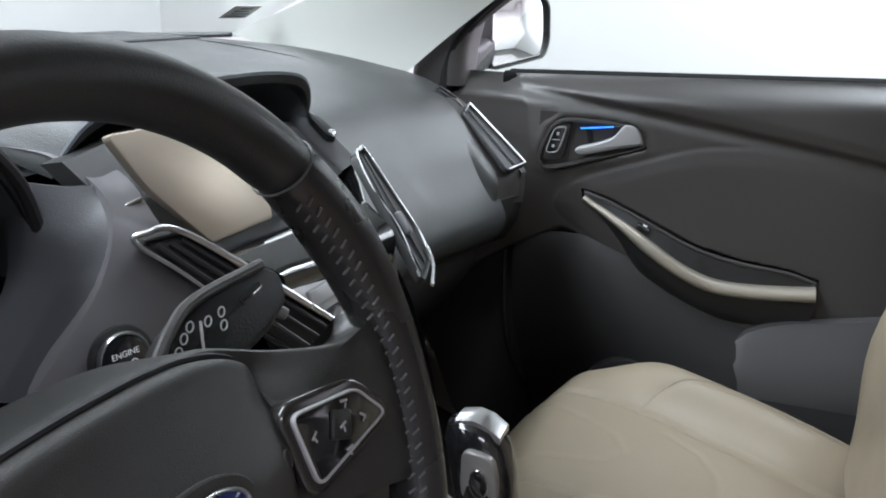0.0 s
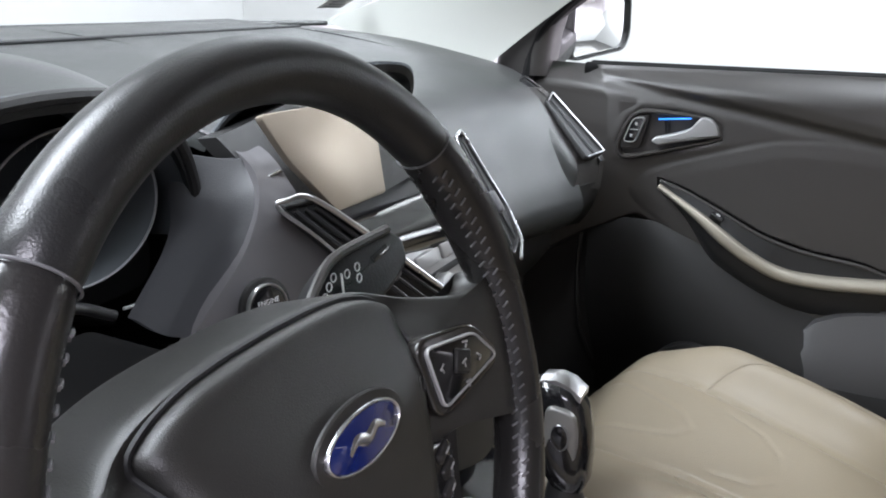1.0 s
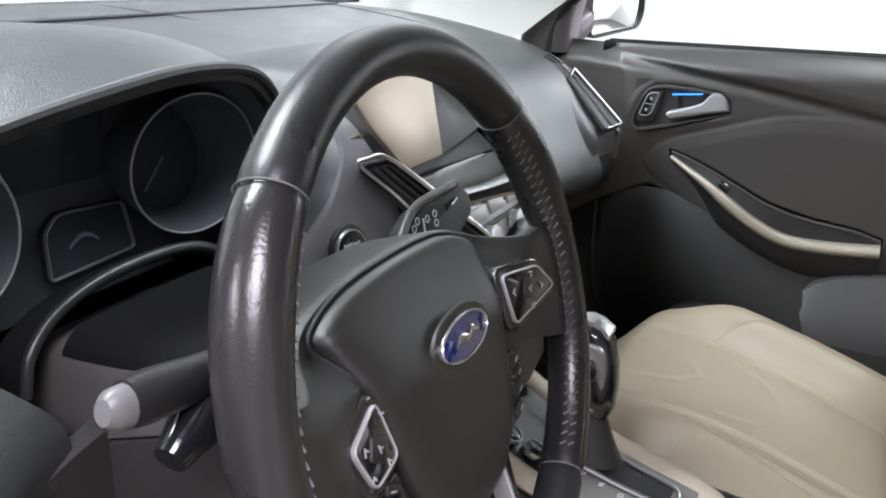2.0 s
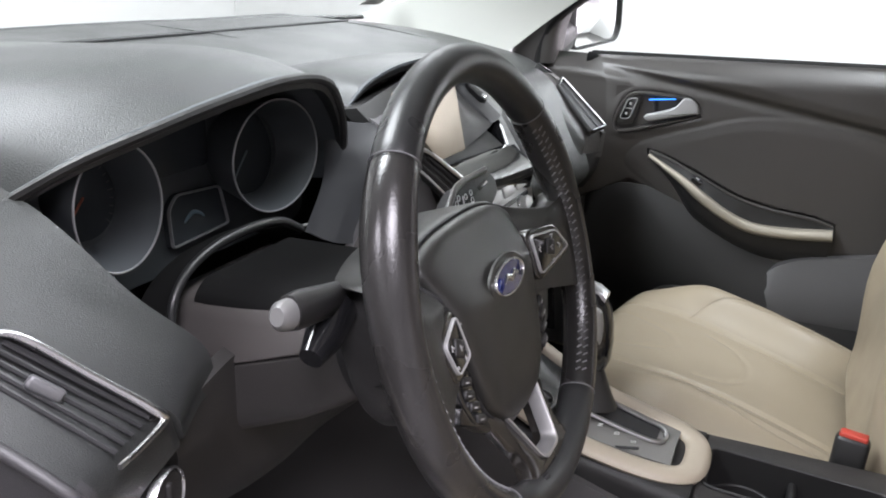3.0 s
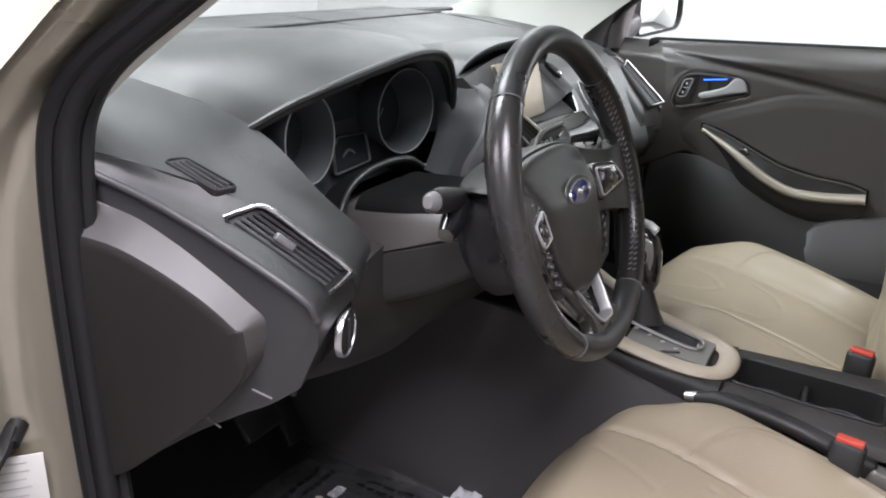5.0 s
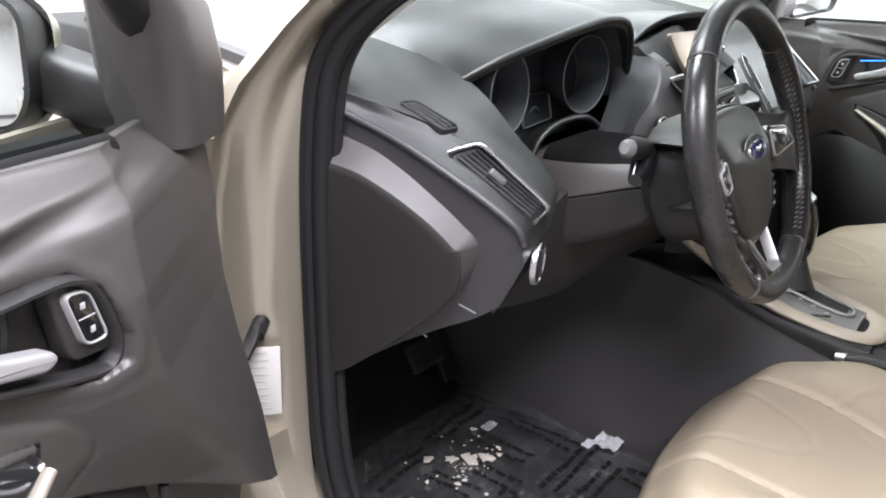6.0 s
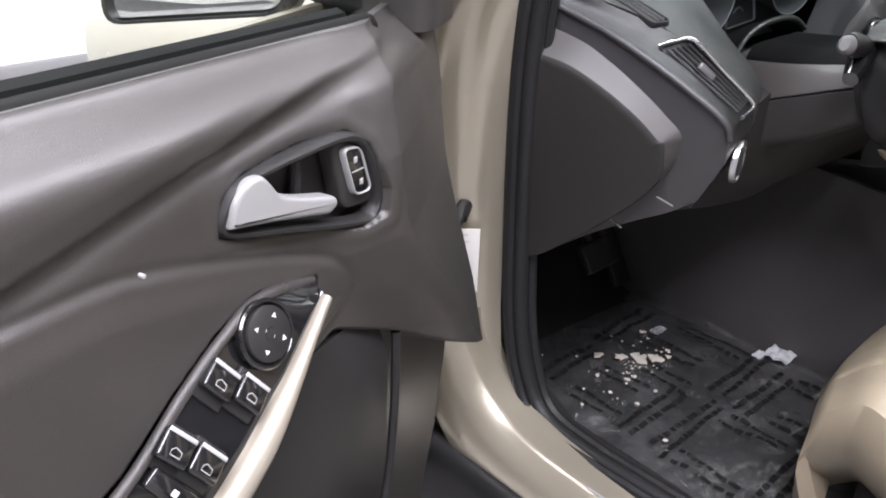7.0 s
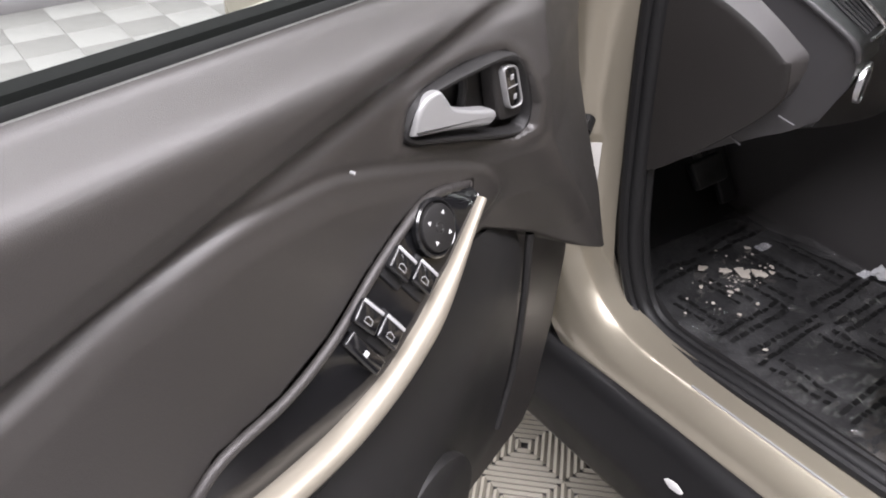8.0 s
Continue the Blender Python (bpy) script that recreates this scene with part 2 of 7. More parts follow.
tagged(part("floor", flat_box(-7, 6, -6.1, WALLY + 0.1, -0.12, -0.012), GROUND), "grey workshop floor under the tiles", "floor", kind="structure")
BASEB = mat("grey_skirting", (0.17, 0.16, 0.165), 0.5)
tagged(part("baseboard", flat_box(-6.85, 4.2, WALLY - 0.02, WALLY - 0.002, -0.01, 0.09), BASEB), "dark grey skirting board along a white wall", "baseboard", kind="structure")

# ---------------------------------------------------------------- car body, plain outer shell


def car_shell():
    car = thing("car", "champagne metallic hatchback body with its driver's door open", "car")
    # front wing beside the engine bay
    for s, nm in ((-1, "wing"), (1, "wing")):
        rows = []
        for i in range(14):
            y = 0.52 + 0.93 * i / 13
            rows.append([(s * lerp(v, [(0, 0.88), (0.35, 0.905), (0.7, 0.885), (0.85, 0.85), (1, 0.70)]), y, lerp(v, [(0, 0.32), (0.35, 0.62), (0.7, 0.88), (0.85, 0.955), (1, 1.0)]) - 0.10 * (i / 13) ** 2) for v in [k / 16 for k in range(17)]])
        part(nm, slab(rows, (-s * 0.012, 0, 0)), BODY, car)
    rows = []
    for i in range(14):
        y = 0.86 + 0.80 * i / 13
        rows.append([(x, y, 0.975 + 0.03 * (1 - (x / 0.7) ** 2) - 0.13 * (i / 13) ** 2) for x in [-0.7 + 1.4 * k / 16 for k in range(17)]])
    part("bonnet", slab(rows, (0, 0, -0.012)), BODY, car)
    # roof skin and headliner
    rows = [[(x, y, 1.455 - 0.06 * (x / 0.6) ** 2 - 0.10 * max(0, (y - (-0.35)) / 0.5) ** 2) for x in [-0.62 + 1.24 * k / 12 for k in range(13)]] for y in [0.0 - 1.7 * i / 12 for i in range(13)]]
    part("roof", slab(rows, (0, 0, 0.012)), BODY, car)
    part("headliner", slab([[(x, y, z - 0.02) for x, y, z in r] for r in rows], (0, 0, 0.008)), FABRIC, car)
    # rear bulkhead and rear sides
    part("rear_panel", flat_box(-0.72, 0.72, -1.72, -1.66, 0.3, 1.40), FABRIC, car)
    for s in (-1, 1):
        part("rear_side_panel", flat_box(s * 0.76 - 0.03, s * 0.76 + 0.03, -1.66, -0.86, 0.3, 1.02), SOFT, car)
        part("side_pillar", tube([(s * 0.76, -0.84, 0.4), (s * 0.755, -0.85, 0.95), (s * 0.62, -0.90, 1.40)], 0.045, 10, up=(1, 0, 0), squash=1.2), FABRIC, car)
        # roof rail
        part("roof_rail", tube([(s * 0.635, 0.05, 1.345), (s * 0.615, -0.4, 1.405), (s * 0.61, -1.0, 1.405), (s * 0.63, -1.66, 1.32)], 0.035, 10, up=(1, 0, 0)), BODY, car)
    # underbody and firewall
    part("floor_pan", flat_box(-0.75, 0.75, -1.7, 0.86, 0.255, 0.29), CARPET, car)
    part("firewall", flat_box(-0.74, 0.74, 0.74, 0.80, 0.26, 0.99), CARPET, car)
    part("cowl", flat_box(-0.74, 0.74, 0.80, 1.0, 0.94, 1.02), HARD, car)
    return car


car_shell()


ROCKER = mat("rocker_black", (0.010, 0.010, 0.0105), 0.45, spec=0.2, smudge=0.2)


def sill(s):
    """The painted sill with its black rocker below."""
    ob = thing("sill", "champagne painted door sill over a black rocker cover", "door sill", "door sills")
    # section of the painted sill: x and height over the path, swept along the sill and up the pillar foot
    prof = [(-0.842, -0.06), (-0.838, -0.018), (-0.830, 0.006), (-0.816, 0.022), (-0.803, 0.032), (-0.797, 0.0335), (-0.775, 0.034), (-0.745, 0.036), (-0.735, 0.02), (-0.735, -0.06)]
    prof = rpoly([Vector(q) for q in prof], 0.007, 3)
    path = [(-0.95, 0.40, 0), (-0.6, 0.40, 0), (-0.2, 0.40, 0), (0.05, 0.40, 0), (0.20, 0.40, 2), (0.27, 0.405, 12), (0.330, 0.425, 32), (0.375, 0.465, 55), (0.400, 0.52, 76), (0.408, 0.575, 88)]
    path = spline(path, 44)
    rings = []
    for q in path:
        c, sn = math.cos(radians(q.z)), math.sin(radians(q.z))
        fade = 1 - 0.55 * step(30, 90, q.z)
        rings.append([(-s * p.x, q.x - sn * p.y * fade, q.y + c * p.y) for p in prof])
    part("sill_panel", loft(rings), BODY, ob)
    # silver strip draws the highlight that runs along the painted crease
    part("crest_highlight", tube([(-s * -0.8005, y, 0.4332) for y in (0.16, -0.3, -0.9)], 0.0018, 6), SILVER, ob, "thin silver strip painting the highlight along the sill crease")
    prof2 = [(-0.805, 0.27), (-0.80, 0.36), (-0.834, 0.388), (-0.862, 0.374), (-0.885, 0.30), (-0.87, 0.22), (-0.80, 0.18)]
    part("rocker_cover", loft([[(-s * p.x, y, p.y) for p in rpoly([Vector(q) for q in prof2], 0.012, 3)] for y in [0.46 - 1.4 * i / 14 for i in range(15)]]), ROCKER, ob, "black plastic rocker cover")
    return ob


sill(-1)
sill(1)


def jamb(s):
    """Painted hinge pillar and windscreen pillar, with the rubber seal round the opening."""
    ob = thing("front_pillar", "champagne painted front door pillar with a black rubber seal", "pillar", "front pillars")
    # hinge face: from the outer edge to the seal
    zs = [0.40, 0.44, 0.5, 0.58, 0.66, 0.76, 0.88, 0.96, 1.02, 1.08, 1.14, 1.2, 1.27, 1.34]
    outer = [(0.40, 0.415), (0.5, 0.425), (0.66, 0.435), (0.76, 0.445), (0.89, 0.435), (0.98, 0.41), (1.07, 0.347), (1.12, 0.315), (1.2, 0.21), (1.34, 0.06)]
    inner = [(0.40, 0.29), (0.44, 0.335), (0.5, 0.36), (0.6, 0.37), (0.7, 0.372), (0.89, 0.368), (1.0, 0.358), (1.05, 0.345), (1.09, 0.322), (1.12, 0.283), (1.2, 0.165), (1.34, 0.0)]
    rows = []
    for z in zs:
        yo, yi = lerp(z, outer), lerp(z, inner)
        lean = -0.16 * max(0, z - 1.0) / 0.34
        xo, xi = -0.84 - lean * 0.95, -0.757 - lean * 0.75
        row = []
        for k in range(11):
            f = k / 10
            bulge = 0.012 * math.sin(f * math.pi) + 0.006 * math.sin(f * math.pi * 3)
            row.append((-s * (xo + (xi - xo) * f), yo + (yi - yo) * (f ** 1.3) + bulge, z))
        rows.append(row)
    part("hinge_face", slab(rows, (0, 0.02, 0)), BODY, ob)
    # outer skin from the hinge face forward to the wing
    rows = [[(-s * (-0.84 + 0.15 * max(0, z - 1.0) / 0.34 - 0.03 * g), lerp(z, outer) + 0.14 * g, z) for g in (0, 0.25, 0.5, 0.75, 1)] for z in zs if z < 1.0]
    part("outer_skin", slab(rows, (s * 0.015, 0, 0)), BODY, ob)
    # inner trim of the screen pillar, pale
    a = spline([(-s * -0.70, 0.44, 0.975), (-s * -0.685, 0.30, 1.09), (-s * -0.64, 0.10, 1.23), (-s * -0.60, -0.10, 1.34)], 14)
    b = spline([(-s * -0.70, 0.77, 1.048), (-s * -0.655, 0.56, 1.12), (-s * -0.605, 0.30, 1.245), (-s * -0.56, 0.04, 1.355)], 14)
    rows = [[p.lerp(q, f) + Vector((s * -0.012 * math.sin(f * math.pi), 0, 0)) for f in (0, 0.15, 0.3, 0.5, 0.7, 0.85, 1)] for p, q in zip(a, b)]
    part("pillar_trim", slab(rows, (s * 0.02, 0.01, 0)), PILLAR, ob, "pale grey pillar trim")
    return ob


jamb(-1)
jamb(1)


def seal(s):
    ob = thing("door_seal", "black rubber seal round the door opening", "door seal", "door seals")
    path = [(-0.748, -0.85, 0.445), (-0.748, -0.3, 0.440), (-0.748, 0.05, 0.436), (-0.746, 0.20, 0.428), (-0.743, 0.285, 0.436), (-0.740, 0.325, 0.485), (-0.742, 0.345, 0.57), (-0.742, 0.355, 0.70), (-0.742, 0.360, 0.88),
            (-0.742, 0.352, 1.00), (-0.738, 0.335, 1.055), (-0.728, 0.302, 1.095), (-0.71, 0.245, 1.14), (-0.685, 0.15, 1.21), (-0.64, 0.0, 1.32), (-0.625, -0.15, 1.37), (-0.62, -0.5, 1.39), (-0.63, -0.85, 1.38)]
    path = [(-s * x, y, z) for x, y, z in path]
    pts = spline(path, 90)
    part("seal_bulb", tube(pts, 0.0125, 10, up=(1, 0, 0)), SEAL, ob)
    part("seal_lip", tube([p + Vector((-s * 0.016, -0.004, 0)) for p in pts], 0.009, 8, up=(1, 0, 0)), SEAL, ob)
    part("seal_carrier", tube([p + Vector((s * 0.014, 0.008, 0)) for p in pts], 0.008, 8, up=(1, 0, 0)), SEAL, ob)
    return ob


seal(-1)
seal(1)


def windscreen():
    ob = thing("windscreen", "clear laminated windscreen with a small printed sticker", "windscreen")
    rows = [[(x * (1 - 0.13 * v), 0.86 - 0.84 * v - 0.10 * (x / 0.7) ** 2, 1.040 + 0.345 * v ** 0.85) for x in [-0.72 + 1.44 * k / 16 for k in range(17)]] for v in [i / 12 for i in range(13)]]
    part("pane", slab(rows, (0, 0.003, 0.004)), TINTED, ob)
    sm_ = pose(0.618, 0.683, 1.088, -26, 0, -12)
    st = part("sticker", box(sm_, 0.060, 0.050, 0.0012, 0.0004), STICKER, ob, "small printed sticker")
    for k in range(4):
        part("printed_bar", box(sm_ @ pose(0.004 * (k % 2), 0.016 - 0.010 * k, -0.0008), 0.044 - 0.006 * k, 0.0045, 0.0010, 0.0003), GREYTHREAD, st)
    part("black_edge_band", tube(spline([(-0.70, 0.765, 1.044), (-0.4, 0.83, 1.046), (0, 0.862, 1.047), (0.4, 0.83, 1.046), (0.70, 0.765, 1.044)], 24), 0.005, 8), PAD, ob)
    return ob


windscreen()
# ---------------------------------------------------------------- dashboard


def across(curves, nu, nv):
    """A grid of points lofted through curves (lists of control points)."""
    cs = [spline(c, nu) for c in curves]
    return [spline([c[i] for c in cs], nv) for i in range(nu)]


SURROUND = mat("satin_grey_surround", (0.043, 0.042, 0.044), 0.42, bump=0.3, grain=1400, smudge=0.12)
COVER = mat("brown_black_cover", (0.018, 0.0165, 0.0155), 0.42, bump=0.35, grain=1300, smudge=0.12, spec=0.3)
# lit copy of the cover plastic: overhead light painted in as a paler grey
LITFACET = mat("cover_edge_lit", (0.060, 0.057, 0.056), 0.36, bump=0.3, grain=1300, smudge=0.12)
SHROUDDARK = mat("cluster_side_plastic", (0.030, 0.030, 0.033), 0.5, bump=0.3, grain=1300)
LOWER = mat("lower_dash_plastic", (0.031, 0.029, 0.028), 0.5, bump=0.4, grain=1200, spec=0.35)


def dashboard():
    ob = thing("dashboard", "dark grey soft-touch car dashboard with chrome-edged vents", "dashboard")
    # --- driver's end: top skin from the screen to the vent edge
    k3 = [(-0.585, 0.86, 1.045), (-0.585, 0.60, 1.052), (-0.580, 0.42, 1.040), (-0.553, 0.302, 1.006), (-0.520, 0.235, 0.935), (-0.485, 0.205, 0.888), (-0.478, 0.200, 0.850)]
    k1 = [(-0.716, 0.86, 1.035), (-0.716, 0.60, 1.028), (-0.712, 0.42, 1.006), (-0.685, 0.318, 0.990), (-0.636, 0.243, 0.957), (-0.563, 0.174, 0.884), (-0.545, 0.172, 0.850)]
    k2 = [(a[0] * 0.5 + b[0] * 0.5, a[1] * 0.5 + b[1] * 0.5 + h * 0.2, a[2] * 0.5 + b[2] * 0.5 + h) for a, b, h in zip(k3, k1, (0.0, 0.004, 0.004, 0.006, 0.008, 0.006, 0.004))]
    part("top_pad_driver_side", slab(across([k1, k2, k3], 50, 24), (0, 0.012, -0.012)), PAD, ob)
    # vent face from the vent edge down to the outer edge
    k0 = [(-0.716, 0.42, 0.985), (-0.711, 0.36, 0.981), (-0.695, 0.290, 0.958), (-0.677, 0.218, 0.924), (-0.658, 0.156, 0.886), (-0.648, 0.147, 0.862), (-0.645, 0.148, 0.830)]
    k1b = [(-0.712, 0.42, 0.998), (-0.698, 0.350, 0.995), (-0.685, 0.318, 0.990), (-0.636, 0.243, 0.957), (-0.588, 0.197, 0.907), (-0.563, 0.174, 0.884), (-0.550, 0.172, 0.845)]
    part("vent_face", slab(across([k1b, [(a[0] * 0.5 + b[0] * 0.5 + 0.004, a[1] * 0.5 + b[1] * 0.5 + 0.004, a[2] * 0.5 + b[2] * 0.5) for a, b in zip(k0, k1b)], k0], 40, 12), (0.012, 0.012, 0)), PAD, ob)
    # side face towards the door and the cover panel set into it
    low = [(-0.702, 0.42, 0.66), (-0.699, 0.36, 0.655), (-0.690, 0.33, 0.67), (-0.676, 0.283, 0.705), (-0.660, 0.235, 0.735), (-0.650, 0.205, 0.752), (-0.640, 0.175, 0.775)]
    side_rows = across([k0, [(a[0] * 0.5 + b[0] * 0.5, a[1] * 0.5 + b[1] * 0.5, a[2] * 0.5 + b[2] * 0.5) for a, b in zip(k0, low)], low], 30, 12)
    part("end_surround", slab(side_rows, (0.012, 0.004, 0)), SURROUND, ob)
    part("edge_roll", tube(spline([(x - 0.001, y - 0.002, z) for x, y, z in k0[1:6]], 40), 0.0042, 10), SURROUND, ob)
    m = basis((-0.674, 0.27, 0.84), (0.32, -0.947, 0), (0, 0, 1))
    pts = [(0.400, 0.966), (0.317, 0.953), (0.270, 0.930), (0.229, 0.903), (0.193, 0.874), (0.187, 0.856), (0.205, 0.807), (0.232, 0.770), (0.283, 0.718), (0.339, 0.668), (0.400, 0.640)]
    poly = [Vector(((0.27 - y) / 0.947, z - 0.84)) for y, z in pts]
    # the upper edge of the cover leans back in a broad facet
    n = len(poly)
    rings = []
    for d, lean, low_in in ((-0.012, 0.0, 0.0), (-0.006, 0.0, 0.0), (-0.002, 0.001, 0.001), (0.001, 0.004, 0.003), (0.035, 0.032, 0.005), (0.0370, 0.0355, 0.007), (0.0378, 0.042, 0.009)):
        ring = []
        for i, p in enumerate(poly):
            if i <= 3:
                q = p + Vector((-0.42, -0.9)) * lean
            elif i == 4:
                q = p + Vector((-0.8, -0.7)) * lean
            elif i == 5:
                q = p + Vector((-0.9, -0.1)) * lean * 0.9
            else:
                q = p + Vector((-0.3, 0.3)) * low_in
            ring.append(q)
        ring = [Vector(q[:2]) for q in rpoly(ring, [0.02, 0.02, 0.02, 0.02, 0.008, 0.010, 0.02, 0.02, 0.02, 0.02, 0.006], 4)]
        rings.append([m @ Vector((q.x, q.y, d + 0.002)) for q in ring])
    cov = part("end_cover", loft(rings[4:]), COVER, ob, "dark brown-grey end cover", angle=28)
    # the facet's brightness from above is put into its colour
    part("cover_facet", loft(rings[:5], caps=False), LITFACET, cov, "upper edge of the cover, painted lighter as if lit from above", angle=28)
    for a, b in (((-0.681, 0.266, 0.733), (-0.678, 0.248, 0.724)), ((-0.668, 0.212, 0.776), (-0.662, 0.192, 0.769))):
        part("cover_joint", tube([a, b], 0.0012, 6), GREYTHREAD, ob)
    # inner rear face with the lamp switch
    part("switch_face", slab(across([[(-0.632, 0.157, 0.862), (-0.60, 0.168, 0.868), (-0.548, 0.182, 0.862)], [(-0.634, 0.160, 0.82), (-0.59, 0.176, 0.82), (-0.54, 0.200, 0.81)], [(-0.642, 0.180, 0.765), (-0.60, 0.21, 0.75), (-0.53, 0.23, 0.74)]], 14, 10), (0, 0.012, 0)), HARD, ob)
    # knee panel left and right of the column
    part("knee_panel", slab(across([[(-0.55, 0.180, 0.86), (-0.46, 0.20, 0.865), (-0.37, 0.215, 0.86), (-0.27, 0.21, 0.86), (-0.14, 0.185, 0.86)], [(-0.54, 0.19, 0.80), (-0.46, 0.205, 0.78), (-0.37, 0.20, 0.77), (-0.27, 0.20, 0.77), (-0.12, 0.17, 0.80)],
                                    [(-0.56, 0.25, 0.72), (-0.46, 0.25, 0.69), (-0.37, 0.24, 0.68), (-0.27, 0.24, 0.68), (-0.11, 0.20, 0.70)], [(-0.62, 0.40, 0.66), (-0.46, 0.38, 0.64), (-0.37, 0.37, 0.63), (-0.27, 0.37, 0.63), (-0.11, 0.34, 0.64)]], 30, 16), (0, 0.012, 0.004)), LOWER, ob)
    # --- hood over the instruments
    lip = [(-0.556, 0.306, 1.004), (-0.520, 0.278, 1.028), (-0.470, 0.254, 1.047), (-0.407, 0.240, 1.062), (-0.330, 0.234, 1.071), (-0.262, 0.238, 1.062), (-0.216, 0.250, 1.028), (-0.190, 0.262, 0.985), (-0.184, 0.268, 0.945)]
    crest = [(-0.575, 0.42, 1.036), (-0.545, 0.42, 1.058), (-0.490, 0.40, 1.074), (-0.415, 0.40, 1.084), (-0.335, 0.40, 1.086), (-0.260, 0.40, 1.078), (-0.205, 0.39, 1.050), (-0.168, 0.37, 1.020), (-0.150, 0.35, 0.98)]
    mid = [tuple(a * 0.55 + b * 0.45 + (0.008 if k == 2 else 0) for k, (a, b) in enumerate(zip(p, q))) for p, q in zip(lip, crest)]
    far = [(-0.575, 0.60, 1.048), (-0.545, 0.60, 1.058), (-0.490, 0.62, 1.064), (-0.415, 0.63, 1.067), (-0.335, 0.63, 1.067), (-0.255, 0.62, 1.062), (-0.19, 0.60, 1.050), (-0.13, 0.58, 1.040), (-0.08, 0.56, 1.035)]
    edge = [(-0.575, 0.86, 1.045)] + [(x, 0.86, 1.050) for x in (-0.54, -0.49, -0.415, -0.335, -0.25, -0.18, -0.12, -0.06)]
    part("instrument_hood", slab(across([lip, mid, crest, far, edge], 60, 28), (0, 0.004, -0.010)), PAD, ob)
    inner = [(x + (0.02 if x < -0.4 else -0.02) * 0.6, y + 0.075, z - 0.010) for x, y, z in lip]
    part("hood_lining", slab(across([lip, inner], 50, 6), (0, 0, 0.004)), CLUSTER, ob)
    part("hood_edge", tube(spline(lip, 60), 0.0045, 8), HARD, ob)
    # wall beside the right-hand gauge, falling to the start-button panel
    part("cluster_cheek", slab(across([[(-0.190, 0.275, 1.010), (-0.196, 0.275, 0.985), (-0.206, 0.270, 0.945), (-0.262, 0.255, 0.905)], [(-0.170, 0.245, 1.006), (-0.182, 0.240, 0.980), (-0.202, 0.234, 0.945), (-0.262, 0.228, 0.900)], [(-0.154, 0.240, 1.006), (-0.170, 0.222, 0.990), (-0.196, 0.207, 0.953), (-0.259, 0.205, 0.903)]], 24, 12), (0, 0.008, 0)), SHROUDDARK, ob)
    # start-button panel between cluster and centre vent
    part("start_panel", slab(across([[(-0.150, 0.35, 1.02), (-0.152, 0.285, 1.018), (-0.168, 0.222, 0.998), (-0.196, 0.206, 0.955), (-0.258, 0.204, 0.905), (-0.300, 0.206, 0.855)], [(-0.135, 0.33, 1.02), (-0.140, 0.270, 1.015), (-0.160, 0.206, 0.988), (-0.170, 0.196, 0.945), (-0.195, 0.190, 0.900), (-0.205, 0.186, 0.845)],
                                     [(-0.125, 0.32, 1.015), (-0.130, 0.250, 1.010), (-0.150, 0.199, 0.985), (-0.132, 0.184, 0.938), (-0.118, 0.172, 0.892), (-0.112, 0.162, 0.840)]], 34, 18), (0.004, 0.012, 0)), SATIN, ob, "silver-grey satin panel round the start button")
    # --- passenger's side
    xs = [(0.105 + 0.425 * i / 10) for i in range(11)]
    c = []
    for x in xs:
        r = step(0.55, 0.70, x)
        fy = smooth_table(x, [(0.10, 0.225), (0.18, 0.235), (0.35, 0.225), (0.50, 0.190), (0.575, 0.165), (0.64, 0.235), (0.705, 0.34)])
        c.append([(x, 0.86, 1.050), (x, 0.66, 1.046), (x, 0.48, 1.030), (x, fy + 0.155 - 0.08 * r, 1.008 - 0.018 * r), (x, fy + 0.085 - 0.04 * r, 0.985 - 0.004 * r), (x, fy + 0.045, 0.938 + 0.018 * r), (x, fy + 0.018, 0.893 + 0.04 * r), (x, fy - 0.006, 0.85 + 0.02 * r), (x, fy - 0.016, 0.815), (x, fy + 0.008, 0.782), (x, fy + 0.065, 0.755), (x, fy + 0.085, 0.72), (x, fy + 0.12, 0.65), (x, 0.50, 0.62)])
    part("top_pad_passenger_side", slab([spline(p, 60) for p in c], (0, 0.012, -0.004)), PAD, ob)
    # passenger's end, as on the driver's side
    r1 = [(0.716, 0.86, 1.035), (0.716, 0.60, 1.028), (0.700, 0.42, 1.006), (0.628, 0.318, 0.992), (0.550, 0.250, 0.955), (0.522, 0.182, 0.886), (0.515, 0.178, 0.850)]
    r3 = [(0.50, 0.86, 1.050), (0.50, 0.62, 1.045), (0.505, 0.42, 1.020), (0.505, 0.31, 0.985), (0.500, 0.236, 0.935), (0.500, 0.209, 0.893), (0.500, 0.185, 0.850)]
    r2 = [((a[0] + b[0]) / 2, (a[1] + b[1]) / 2, (a[2] + b[2]) / 2 + h) for a, b, h in zip(r1, r3, (0, 0.002, 0.003, 0.004, 0.006, 0.004, 0.002))]
    part("end_pad_passenger_side", slab(across([r3, r2, r1], 40, 18), (0, 0.012, -0.012)), PAD, ob)
    r0 = [(0.705, 0.42, 0.985), (0.680, 0.37, 0.983), (0.618, 0.300, 0.982), (0.588, 0.254, 0.973), (0.592, 0.166, 0.893), (0.594, 0.158, 0.872), (0.592, 0.158, 0.835)]
    r1b = [(0.700, 0.42, 0.998), (0.660, 0.35, 0.995), (0.628, 0.318, 0.990), (0.550, 0.250, 0.955), (0.535, 0.215, 0.920), (0.522, 0.182, 0.886), (0.515, 0.178, 0.845)]
    part("vent_face", slab(across([r1b, [((a[0] + b[0]) / 2 - 0.004, (a[1] + b[1]) / 2 + 0.004, (a[2] + b[2]) / 2) for a, b in zip(r0, r1b)], r0], 40, 12), (-0.012, 0.012, 0)), SOFT, ob)
